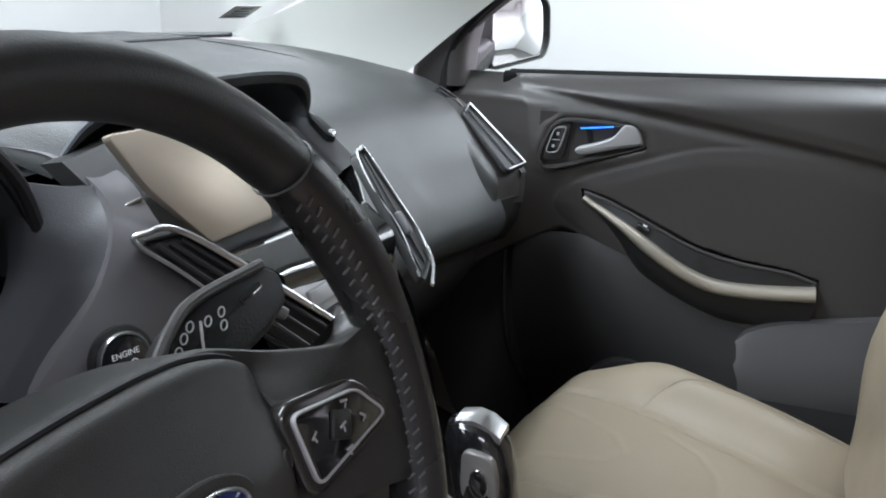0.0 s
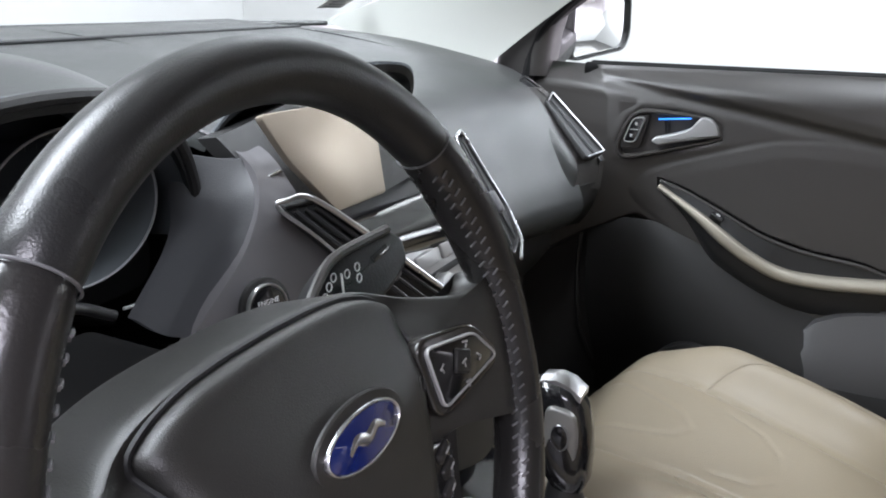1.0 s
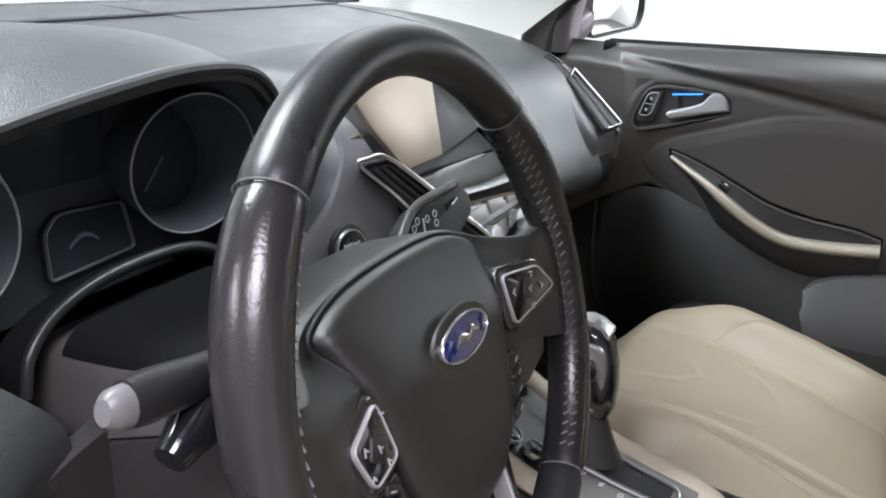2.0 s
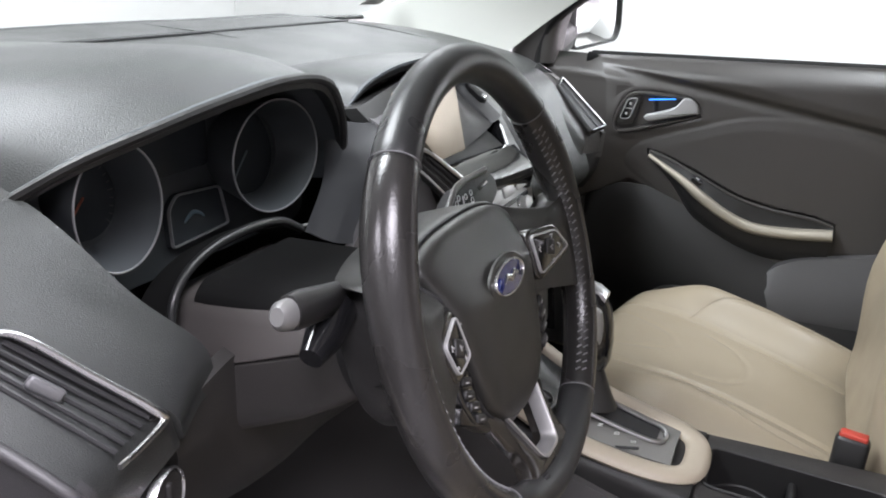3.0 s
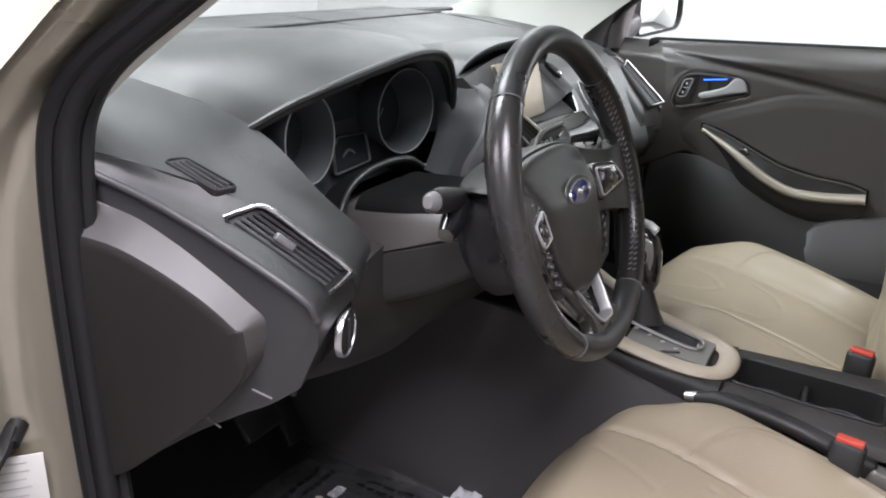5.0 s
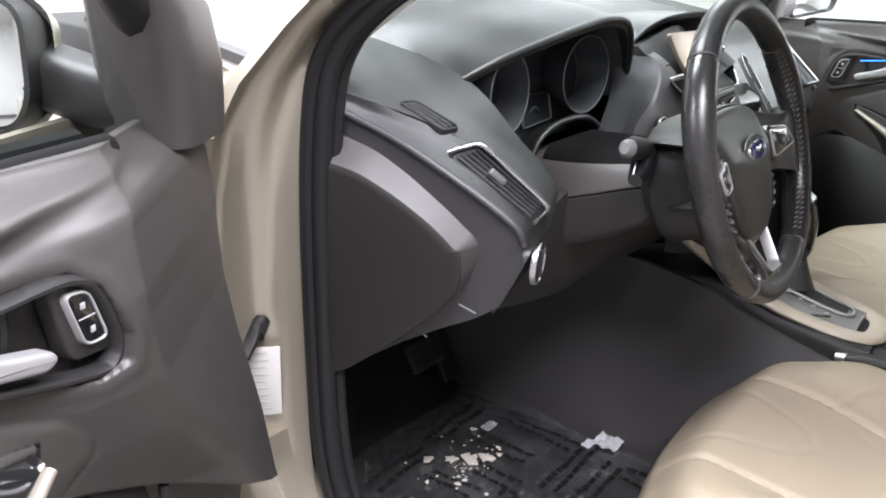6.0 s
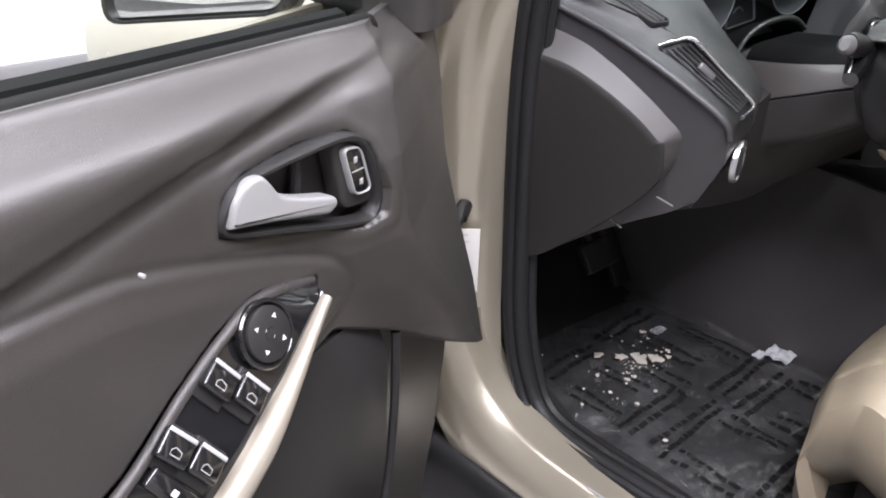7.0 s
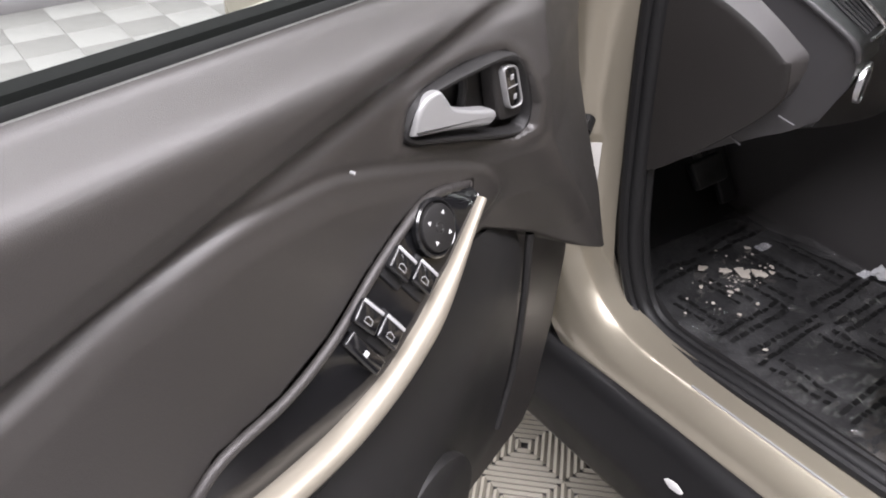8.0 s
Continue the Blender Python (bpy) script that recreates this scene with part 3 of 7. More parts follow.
    part("end_surround", slab(across([r0, [(x + 0.03, y + 0.06, z - 0.01) for x, y, z in r0], [(0.71, y + 0.14, z - 0.04) for x, y, z in r0], [(0.71, y + 0.16, z - 0.25) for x, y, z in r0]], 30, 12), (-0.012, 0.004, 0)), SOFT, ob)
    part("lower_face", slab(across([[(0.50, 0.185, 0.852), (0.535, 0.174, 0.848), (0.565, 0.166, 0.848), (0.594, 0.158, 0.845)], [(0.50, 0.186, 0.81), (0.54, 0.180, 0.80), (0.57, 0.176, 0.80), (0.600, 0.170, 0.80)], [(0.50, 0.26, 0.76), (0.55, 0.25, 0.75), (0.59, 0.24, 0.75), (0.642, 0.20, 0.755)]], 12, 10), (0, 0.012, 0)), HARD, ob)
    part("glovebox_lid", slab(across([[(0.13, 0.262, 0.80), (0.30, 0.262, 0.80), (0.54, 0.225, 0.80)], [(0.13, 0.255, 0.74), (0.30, 0.25, 0.74), (0.54, 0.215, 0.74)], [(0.14, 0.30, 0.66), (0.30, 0.30, 0.66), (0.53, 0.27, 0.66)]], 16, 8), (0, 0.012, 0)), HARD, ob)
    part("top_pad_middle", slab([spline([(x, 0.86, 1.050), (x, 0.62, 1.044), (x, 0.45, 1.034), (x, 0.34, 1.022)], 12) for x in (-0.16, -0.1, 0, 0.1, 0.12)], (0, 0, -0.012)), PAD, ob)
    # hood over the centre display
    cl = [(-0.150, 0.285, 1.010), (-0.130, 0.268, 1.040), (-0.08, 0.258, 1.056), (0.0, 0.256, 1.060), (0.08, 0.258, 1.058), (0.128, 0.258, 1.050), (0.148, 0.262, 1.030), (0.152, 0.27, 1.00)]
    cb = [(-0.150, 0.40, 1.018), (-0.13, 0.42, 1.030), (-0.08, 0.43, 1.036), (0.0, 0.43, 1.038), (0.08, 0.43, 1.036), (0.13, 0.41, 1.032), (0.155, 0.38, 1.020), (0.165, 0.35, 1.0)]
    part("display_hood", slab(across([cl, [tuple((a + b) / 2 + (0.006 if k == 2 else 0) for k, (a, b) in enumerate(zip(p, q))) for p, q in zip(cl, cb)], cb], 40, 12), (0, 0.004, -0.008)), PAD, ob)
    part("display_hood_lining", slab(across([cl, [(x * 0.93, y + 0.07, z - 0.022) for x, y, z in cl]], 40, 5), (0, 0, 0.003)), CLUSTER, ob)
    # defroster slot line on the top
    part("defroster_slot", box(pose(0.05, 0.70, 1.0485), 0.95, 0.012, 0.004, 0.001), DEEP, ob)
    return ob


dashboard()


def vent(corners, slats, label, bright=(), lift=0.007, tab=None, bow=()):
    """An air vent: a dark recess with slats. corners: upper edge from start to end, then back along the lower edge.
    bright: points and radii of the chrome edge."""
    ob = thing("air_vent", label, "air vent", "dashboard vents")
    P = [Vector(c) for c in corners]
    n = (P[1] - P[0]).cross(P[-1] - P[0]).normalized()
    if n.y > 0:
        n = -n
    P = [p + n * lift for p in P]
    ax = (P[1] - P[0]).normalized()
    m = basis(P[0], ax, n.cross(ax))
    inv = m.inverted()
    poly = [Vector((inv @ p)[:2]) for p in P[:1] + [Vector(b) + n * lift for b in bow] + P[1:]]
    area = sum(poly[i - 1].x * poly[i].y - poly[i].x * poly[i - 1].y for i in range(len(poly)))
    if area < 0:
        poly = poly[::-1]
    poly = rpoly(poly, 0.005, 4)
    part("recess", prism(inset(poly, 0.001), m @ pose(0, 0, -0.004), 0.003, 0.0005), DEEP, ob)
    part("border", frame_ring(inset(poly, -0.003), 0.004, m @ pose(0, 0, -0.006), 0.008, bevel=0.0018), HARD, ob)
    for k in range(slats):
        f = (k + 0.7) / (slats + 0.4)
        a, b = P[0].lerp(P[-1], f), P[1].lerp(P[2], f)
        d = (b - a).normalized()
        part("slat", tube([a + d * 0.005 + n * 0.0015, b - d * 0.004 + n * 0.0015], 0.0019, 6, up=n, squash=0.6), SLAT, ob)
    if tab is not None:
        c = (P[0].lerp(P[-1], 0.5)).lerp(P[1].lerp(P[2], 0.5), tab)
        mt = m.copy()
        mt.translation = c + n * 0.005
        part("tab", box(mt, 0.024, 0.009, 0.007, 0.002), SILVERTAB, ob)
    if bright:
        pts = spline([Vector(q[:3]) + n * (lift + 0.003) for q in bright], 36)
        rad = spline([(q[3], 0, 0) for q in bright], 36)
        part("chrome_edge", tube(pts, [max(0.0007, r.x * 0.9) for r in rad], 10, up=n, squash=0.7), CHROME, ob, "bright chrome edge")
    return ob


SILVERTAB = mat("dark_silver_tab", (0.14, 0.14, 0.145), 0.35, 0.4)
SLAT = mat("vent_slat_black", (0.016, 0.016, 0.017), 0.42)
vent([(-0.627, 0.233, 0.952), (-0.565, 0.177, 0.881), (-0.617, 0.162, 0.880), (-0.656, 0.250, 0.944)], 5, "black air vent with a bright chrome upper edge",
     [(-0.656, 0.254, 0.946, 0.0012), (-0.640, 0.243, 0.951, 0.0018), (-0.622, 0.230, 0.951, 0.0030), (-0.594, 0.204, 0.918, 0.0036), (-0.568, 0.177, 0.886, 0.0038), (-0.565, 0.173, 0.878, 0.0036), (-0.590, 0.166, 0.877, 0.0030), (-0.616, 0.160, 0.878, 0.0024)], 0.009, 0.42)
vent([(-0.648, 0.304, 0.988), (-0.634, 0.254, 0.966), (-0.653, 0.262, 0.963), (-0.666, 0.312, 0.988)], 3, "small black side window vent", (), 0.004)
vent([(0.5582, 0.252, 0.9619), (0.5322, 0.1718, 0.8897), (0.5809, 0.1608, 0.8926), (0.5854, 0.2554, 0.9714)], 1, "black air vent with a chrome edge beside the passenger door",
     [(0.535, 0.1712, 0.8899, 0.0010), (0.5565, 0.166, 0.891, 0.0016), (0.577, 0.1617, 0.8923, 0.0019), (0.581, 0.1655, 0.8965, 0.0020), (0.5835, 0.208, 0.932, 0.0021), (0.5851, 0.2505, 0.9675, 0.0021), (0.582, 0.255, 0.970, 0.0019), (0.572, 0.2537, 0.9667, 0.0016), (0.5590, 0.252, 0.9621, 0.0008)], 0.006)
vent([(0.589, 0.304, 0.997), (0.599, 0.270, 0.976), (0.592, 0.276, 0.964), (0.584, 0.307, 0.986)], 2, "small black side window vent by the passenger door", (), 0.003)
vent([(-0.145, 0.186, 0.978), (-0.052, 0.118, 0.888), (-0.098, 0.118, 0.880), (-0.170, 0.199, 0.976)], 3, "black centre air vent with chrome edges",
     [(-0.118, 0.146, 0.905, 0.0010), (-0.150, 0.180, 0.950, 0.0014), (-0.172, 0.202, 0.976, 0.0020), (-0.166, 0.198, 0.982, 0.0024), (-0.147, 0.187, 0.980, 0.0024), (-0.100, 0.152, 0.936, 0.0030), (-0.052, 0.116, 0.888, 0.0026)], 0.006, 0.62)
vent([(0.115, 0.191, 0.987), (0.100, 0.112, 0.893), (0.062, 0.104, 0.886), (0.094, 0.186, 0.985)], 2, "narrow black centre vent with a chrome edge",
     [(0.060, 0.106, 0.890, 0.0008), (0.081, 0.136, 0.925, 0.0010), (0.083, 0.164, 0.957, 0.0010), (0.094, 0.187, 0.984, 0.0016), (0.106, 0.190, 0.988, 0.0020), (0.116, 0.190, 0.986, 0.0018), (0.119, 0.165, 0.953, 0.0014), (0.120, 0.136, 0.915, 0.0020), (0.108, 0.114, 0.890, 0.0026), (0.076, 0.100, 0.878, 0.0026)], 0.005, 0.62, [(0.1185, 0.165, 0.954), (0.119, 0.136, 0.917)])


def cluster():
    ob = thing("instrument_cluster", "black instrument cluster with two chrome-ringed gauges", "instrument cluster")
    m = basis((-0.372, 0.300, 0.985), (1, 0, 0), (0, 0.20, 1))
    part("housing", prism(rpoly([(-0.185, -0.085), (0.185, -0.085), (0.19, 0.03), (0.10, 0.085), (-0.10, 0.085), (-0.18, 0.02)], 0.03), m @ pose(0, 0, -0.06), 0.03, 0.002), CLUSTER, ob)
    for cx, cy, rx, ry in ((-0.108, -0.006, 0.044, 0.051), (0.097, -0.003, 0.069, 0.055)):
        n = 56
        # a cone from the back plate to a slanted chrome ring
        back, front = [], []
        for k in range(n):
            a = 2 * math.pi * k / n
            back.append(m @ Vector((cx + 0.8 * rx * math.cos(a), 0.004 + 0.8 * ry * math.sin(a), -0.030)))
            front.append(m @ Vector((cx + rx * math.cos(a), cy + ry * math.sin(a), 0.014 + 0.008 * math.sin(a))))
        bm = bmesh.new()
        grid(bm, [back, front], close_v=True)
        g = part("gauge", bm, CLUSTER, ob)
        part("dial", disc(m @ pose(cx, 0.004, -0.0295), 0.8 * min(rx, ry), 0.002, 0.0005), LENS, g)
        part("chrome_ring", tube(front, 0.0010, 8, closed=True, up=m.to_3x3() @ Vector((0, 0, 1))), GAUGERING, g)
        bmk = bmesh.new()
        for k in range(0, 25):
            a = radians(225 - 270 * k / 24)
            box(m @ pose(cx + 0.68 * rx * math.cos(a), 0.004 + 0.68 * ry * math.sin(a), -0.027, 0, 0, math.degrees(a)), 0.006 if k % 4 == 0 else 0.0035, 0.0008, 0.0006, 0.0001, bm=bmk)
        tagged(part("scale_marks", bmk, DIMPRINT, g), kind="stuff")
        a = radians(222)
        part("needle", box(m @ pose(cx + 0.018 * math.cos(a), 0.004 + 0.018 * math.sin(a), -0.024, 0, 0, math.degrees(a)), 0.036, 0.002, 0.0012, 0.0003), ORANGE if cx < 0 else NEEDLE, g)
    part("display", prism(rpoly([(-0.045, 0.002), (0.040, 0.002), (0.050, 0.065), (-0.055, 0.065)], 0.008), m @ pose(0, 0, -0.030), 0.006, 0.001), LENS, ob)
    q = rpoly([(-0.030, -0.064), (0.050, -0.060), (0.047, -0.020), (-0.012, -0.016), (-0.026, -0.028)], 0.006)
    p = part("trip_display", prism(q, m @ pose(0, 0, -0.034), 0.010, 0.001), LENS, ob)
    part("bezel", frame_ring(q, 0.0022, m @ pose(0, 0, -0.024), 0.003), GAUGERING, p)
    sym = spline([(-0.008, -0.044, 0), (-0.002, -0.040, 0), (0.006, -0.037, 0), (0.014, -0.040, 0), (0.018, -0.044, 0)], 16)
    part("car_symbol", tube([m @ (v + Vector((0, 0, -0.0232))) for v in sym], [0.0008 + 0.0012 * math.sin(k / 15 * math.pi) for k in range(16)], 6), BLUEGREY, p)
    # lower arch over the steering column
    arch = spline([(-0.472, 0.250, 0.880), (-0.462, 0.254, 0.905), (-0.438, 0.257, 0.924), (-0.400, 0.258, 0.935), (-0.350, 0.258, 0.937), (-0.310, 0.257, 0.931), (-0.280, 0.255, 0.915)], 40)
    part("arch", tube(arch, 0.004, 10, up=(0, 1, 0)), LEATHER, ob)
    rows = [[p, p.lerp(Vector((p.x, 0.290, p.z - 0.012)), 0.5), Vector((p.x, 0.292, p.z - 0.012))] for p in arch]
    # shelf coloured near black to paint the shade under the arch
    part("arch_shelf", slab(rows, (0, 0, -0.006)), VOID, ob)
    part("trim_clip", tube([(-0.262, 0.266, 0.911), (-0.241, 0.266, 0.9085), (-0.244, 0.244, 0.902)], [0.0012, 0.0022, 0.0014], 6), SILVER, ob, "small bright trim clip")
    return ob


GAUGERING = mat("grey_gauge_ring", (0.33, 0.33, 0.34), 0.35, 0.6)
DIMPRINT = mat("dim_grey_print", (0.035, 0.038, 0.042), 0.6)
ORANGE = mat("orange_needle", (0.25, 0.04, 0.015), 0.4)
NEEDLE = mat("pale_needle", (0.12, 0.15, 0.18), 0.4)
BLUEGREY = mat("pale_blue_print", (0.14, 0.20, 0.25), 0.5)
cluster()


def start_button():
    ob = thing("start_button", "round black engine start button with a chrome ring", "button")
    n = Vector((-0.19, -0.96, 0.21)).normalized()
    m = basis(Vector((-0.204, 0.188, 0.910)), Vector((0.96, -0.2, 0)), n.cross(Vector((0.96, -0.2, 0))))
    part("socket", disc(m, 0.0225, 0.004, 0.0015), HARD, ob)
    part("ring", frame_ring(oval(0.0185, 0.0185), 0.0025, m @ pose(0, 0, 0.003), 0.004), CHROME, ob)
    b = part("cap", disc(m @ pose(0, 0, 0.003), 0.0155, 0.004, 0.001), PIANO, ob)
    letters("ENGINE", 0.0055, m @ pose(0, 0.0045, 0.0073), WHITE, b)
    for dx in (-0.006, 0.005):
        part("symbol", frame_ring(oval(0.003, 0.003, 16), 0.0008, m @ pose(dx, -0.003, 0.0069), 0.0005, bevel=0.0001), WHITE, b)
    part("symbol", box(m @ pose(0, -0.009, 0.0072), 0.010, 0.0022, 0.0004, 0.0001), WHITE, b)
    return ob


def letters(text, size, m, material, parent):
    """Raised lettering as a mesh, centred on the matrix m."""
    cu = bpy.data.curves.new("lettering", "FONT")
    cu.body, cu.size, cu.align_x, cu.align_y, cu.extrude = text, size, "CENTER", "CENTER", size * 0.03
    tmp = new("lettering_curve", cu)
    bpy.context.view_layer.update()
    me = bpy.data.meshes.new_from_object(tmp.evaluated_get(bpy.context.evaluated_depsgraph_get()))
    bpy.data.objects.remove(tmp)
    me.transform(m)
    me.materials.clear()
    me.materials.append(material)
    ob = new("lettering", me)
    ob.parent = parent
    return ob


start_button()


def lamp_switch():
    ob = thing("headlamp_switch", "round black headlamp dial with a chrome ring", "switch")
    n = Vector((0.30, -0.93, 0.15)).normalized()
    m = basis(Vector((-0.571, 0.173, 0.810)), n.cross(Vector((0, 0, -1))), (0, 0, 1))
    if m.to_3x3().col[2].y > 0:
        m = m @ pose(0, 0, 0, 180, 0, 0)
    part("dial", disc(m, 0.0235, 0.006, 0.002), HARD, ob)
    part("ring", frame_ring(oval(0.0265, 0.0265), 0.0028, m, 0.007), CHROME, ob)
    part("grip", box(m @ pose(0, 0, 0.007), 0.007, 0.036, 0.005, 0.002), HARD, ob)
    return ob


lamp_switch()


def centre_stack():
    ob = thing("centre_stack", "gloss black and silver centre stack with a display", "centre stack")
    # dark face round and below the display
    rows = across([[(-0.165, 0.262, 1.02), (0, 0.272, 1.040), (0.138, 0.300, 1.010)], [(-0.158, 0.232, 0.995), (0, 0.236, 0.985), (0.114, 0.235, 0.970)], [(-0.120, 0.190, 0.950), (0, 0.185, 0.945), (0.088, 0.165, 0.932)], [(-0.085, 0.150, 0.895), (0, 0.145, 0.89), (0.068, 0.122, 0.880)],
                   [(-0.080, 0.115, 0.80), (0, 0.105, 0.80), (0.065, 0.095, 0.80)], [(-0.080, 0.095, 0.72), (0, 0.085, 0.70), (0.065, 0.085, 0.72)]], 20, 30)
    part("stack_body", slab(rows, (0, 0.02, -0.004)), HARD, ob)
    # sloping ledge between display and controls
    part("ledge", slab(across([[(-0.118, 0.172, 0.957), (-0.02, 0.172, 0.952), (0.075, 0.160, 0.952)], [(-0.092, 0.142, 0.938), (-0.01, 0.135, 0.932), (0.070, 0.130, 0.928)], [(-0.086, 0.148, 0.905), (-0.01, 0.142, 0.90), (0.068, 0.130, 0.90)]], 12, 12), (0, 0.012, -0.002)), PIANO, ob)
    # side cheeks down to the tunnel
    for s in (-1, 1):
        e = [(s * 0.164, 0.296, 1.020), (s * 0.131, 0.208, 0.973), (s * 0.095, 0.165, 0.925), (s * 0.076, 0.118, 0.875), (s * 0.074, 0.09, 0.80), (s * 0.074, 0.075, 0.70)]
        o = [(s * 0.175, 0.34, 1.00), (s * 0.165, 0.27, 0.965), (s * 0.125, 0.235, 0.91), (s * 0.108, 0.215, 0.86), (s * 0.10, 0.20, 0.79), (s * 0.10, 0.19, 0.68)]
        if s > 0:
            part("cheek", slab(across([e, o], 24, 6), (0, 0.01, 0)), PIANO, ob)
        else:
            part("cheek", slab(across([[(-0.074, 0.10, 0.86), (-0.074, 0.09, 0.80), (-0.074, 0.075, 0.70)], [(-0.112, 0.19, 0.86), (-0.105, 0.185, 0.79), (-0.10, 0.18, 0.68)]], 12, 6), (0, 0.01, 0)), HARD, ob)
    m = basis((-0.012, 0.194, 1.003), (1, 0, 0), (0, 0.36, 1))
    # display face; its tan reflection comes from the material colour
    d = part("display", prism(rpoly([(-0.109, -0.041), (-0.036, -0.041), (-0.018, 0.042), (-0.168, 0.045), (-0.150, 0.008)], [0.003, 0.003, 0.006, 0.006, 0.01]), m @ pose(0, 0, -0.004), 0.006, 0.001), SCREEN, ob, "switched-off display with a tan reflection painted into its colour")
    part("display_side", slab(across([[m @ Vector((-0.034, -0.041, -0.002)), m @ Vector((-0.024, 0.005, -0.002)), m @ Vector((-0.015, 0.050, -0.002))], [(0.055, 0.200, 0.962), (0.065, 0.228, 0.990), (0.078, 0.268, 1.014)], [(0.117, 0.209, 0.966), (0.127, 0.236, 0.978), (0.146, 0.283, 1.003)]], 14, 8), (0, 0.006, 0)), HARD, ob, "dark wall beside the display")
    # silver control panel below
    m2 = basis((-0.004, 0.140, 0.900), (1, 0, 0), (0, 0.42, 1))
    p = part("control_panel", prism(rpoly([(-0.072, -0.032), (0.072, -0.032), (0.098, 0.026), (-0.088, 0.024)], 0.008), m2 @ pose(0, 0, -0.002), 0.010, 0.003), SILVER, ob, "silver audio control panel")
    for k in range(3):
        part("key", box(m2 @ pose(-0.045 + 0.045 * k, 0.008, 0.009), 0.036, 0.014, 0.004, 0.0015), SILVER, p)
    part("slot", box(m2 @ pose(0, -0.008, 0.0085), 0.12, 0.006, 0.002, 0.0008), DEEP, p)
    for dx in (-0.035, 0.03):
        kn = part("knob", disc(m2 @ pose(dx, -0.021, 0.006), 0.013, 0.014, 0.002), SILVER, p)
        part("knob_ring", frame_ring(oval(0.0145, 0.0145), 0.002, m2 @ pose(dx, -0.021, 0.006), 0.006), CHROME, kn)
    m3 = basis((-0.006, 0.108, 0.82), (1, 0, 0), (0, 0.22, 1))
    p = part("climate_panel", prism(rpoly([(-0.066, -0.035), (0.062, -0.035), (0.064, 0.03), (-0.068, 0.03)], 0.008), m3, 0.008, 0.002), PIANO, ob)
    for dx in (-0.043, 0.0, 0.042):
        kn = part("knob", disc(m3 @ pose(dx, 0, 0.006), 0.017, 0.012, 0.002), HARD, p)
        part("knob_ring", frame_ring(oval(0.0185, 0.0185), 0.002, m3 @ pose(dx, 0, 0.006), 0.005), CHROME, kn)
    # bright slider marks beside the display
    part("chrome_bar", box(basis((-0.155, 0.2165, 0.9955), (0.014, -0.005, 0.005), (0, 0.3, 1)), 0.017, 0.003, 0.003, 0.0008), CHROME, ob)
    strip = across([[(0.165, 0.292, 1.024), (0.160, 0.268, 1.011), (0.146, 0.232, 0.992), (0.132, 0.203, 0.977)], [(0.152, 0.284, 1.014), (0.148, 0.262, 1.003), (0.135, 0.228, 0.985), (0.124, 0.203, 0.973)], [(0.146, 0.282, 1.004), (0.139, 0.262, 0.994), (0.125, 0.232, 0.978), (0.117, 0.208, 0.968)]], 16, 8)
    part("edge_strip", slab(strip, (0, 0.008, -0.006)), SURROUND, ob, "satin grey edge strip")
    hm = basis((0.1495, 0.2525, 0.9990), Vector((-0.0199, -0.0483, -0.0238)), Vector((0.291, 0.325, -0.90)).cross(Vector((-0.0199, -0.0483, -0.0238))))
    if hm.to_3x3().col[2].z < 0:
        hm = hm @ pose(0, 0, 0, 180, 0, 0)
    hz = part("hazard_switch", prism(rpoly([(-0.026, -0.002), (-0.010, -0.0065), (0.020, -0.0065), (0.026, 0.0), (0.018, 0.006), (-0.008, 0.005)], 0.004), hm @ pose(0, 0, -0.002), 0.010, 0.0015), PIANO, ob, "gloss black hazard switch")
    part("switch_tip", disc(hm @ pose(0.019, 0, 0.007), 0.0040, 0.003, 0.001), CHROME, hz)
    return ob


centre_stack()
# ---------------------------------------------------------------- steering wheel
TILTW = radians(18.85)
WN = Vector((0, -math.cos(TILTW), math.sin(TILTW)))
WU = Vector((0, math.sin(TILTW), math.cos(TILTW)))
HUB = Vector((-0.363, 0.0, 0.95)) + WU * -0.0037 + WN * -0.0061
WM = basis(HUB, (1, 0, 0), WU)     # x right, y up in the plane, z towards the driver
RIM, RT = 0.1706, 0.0146


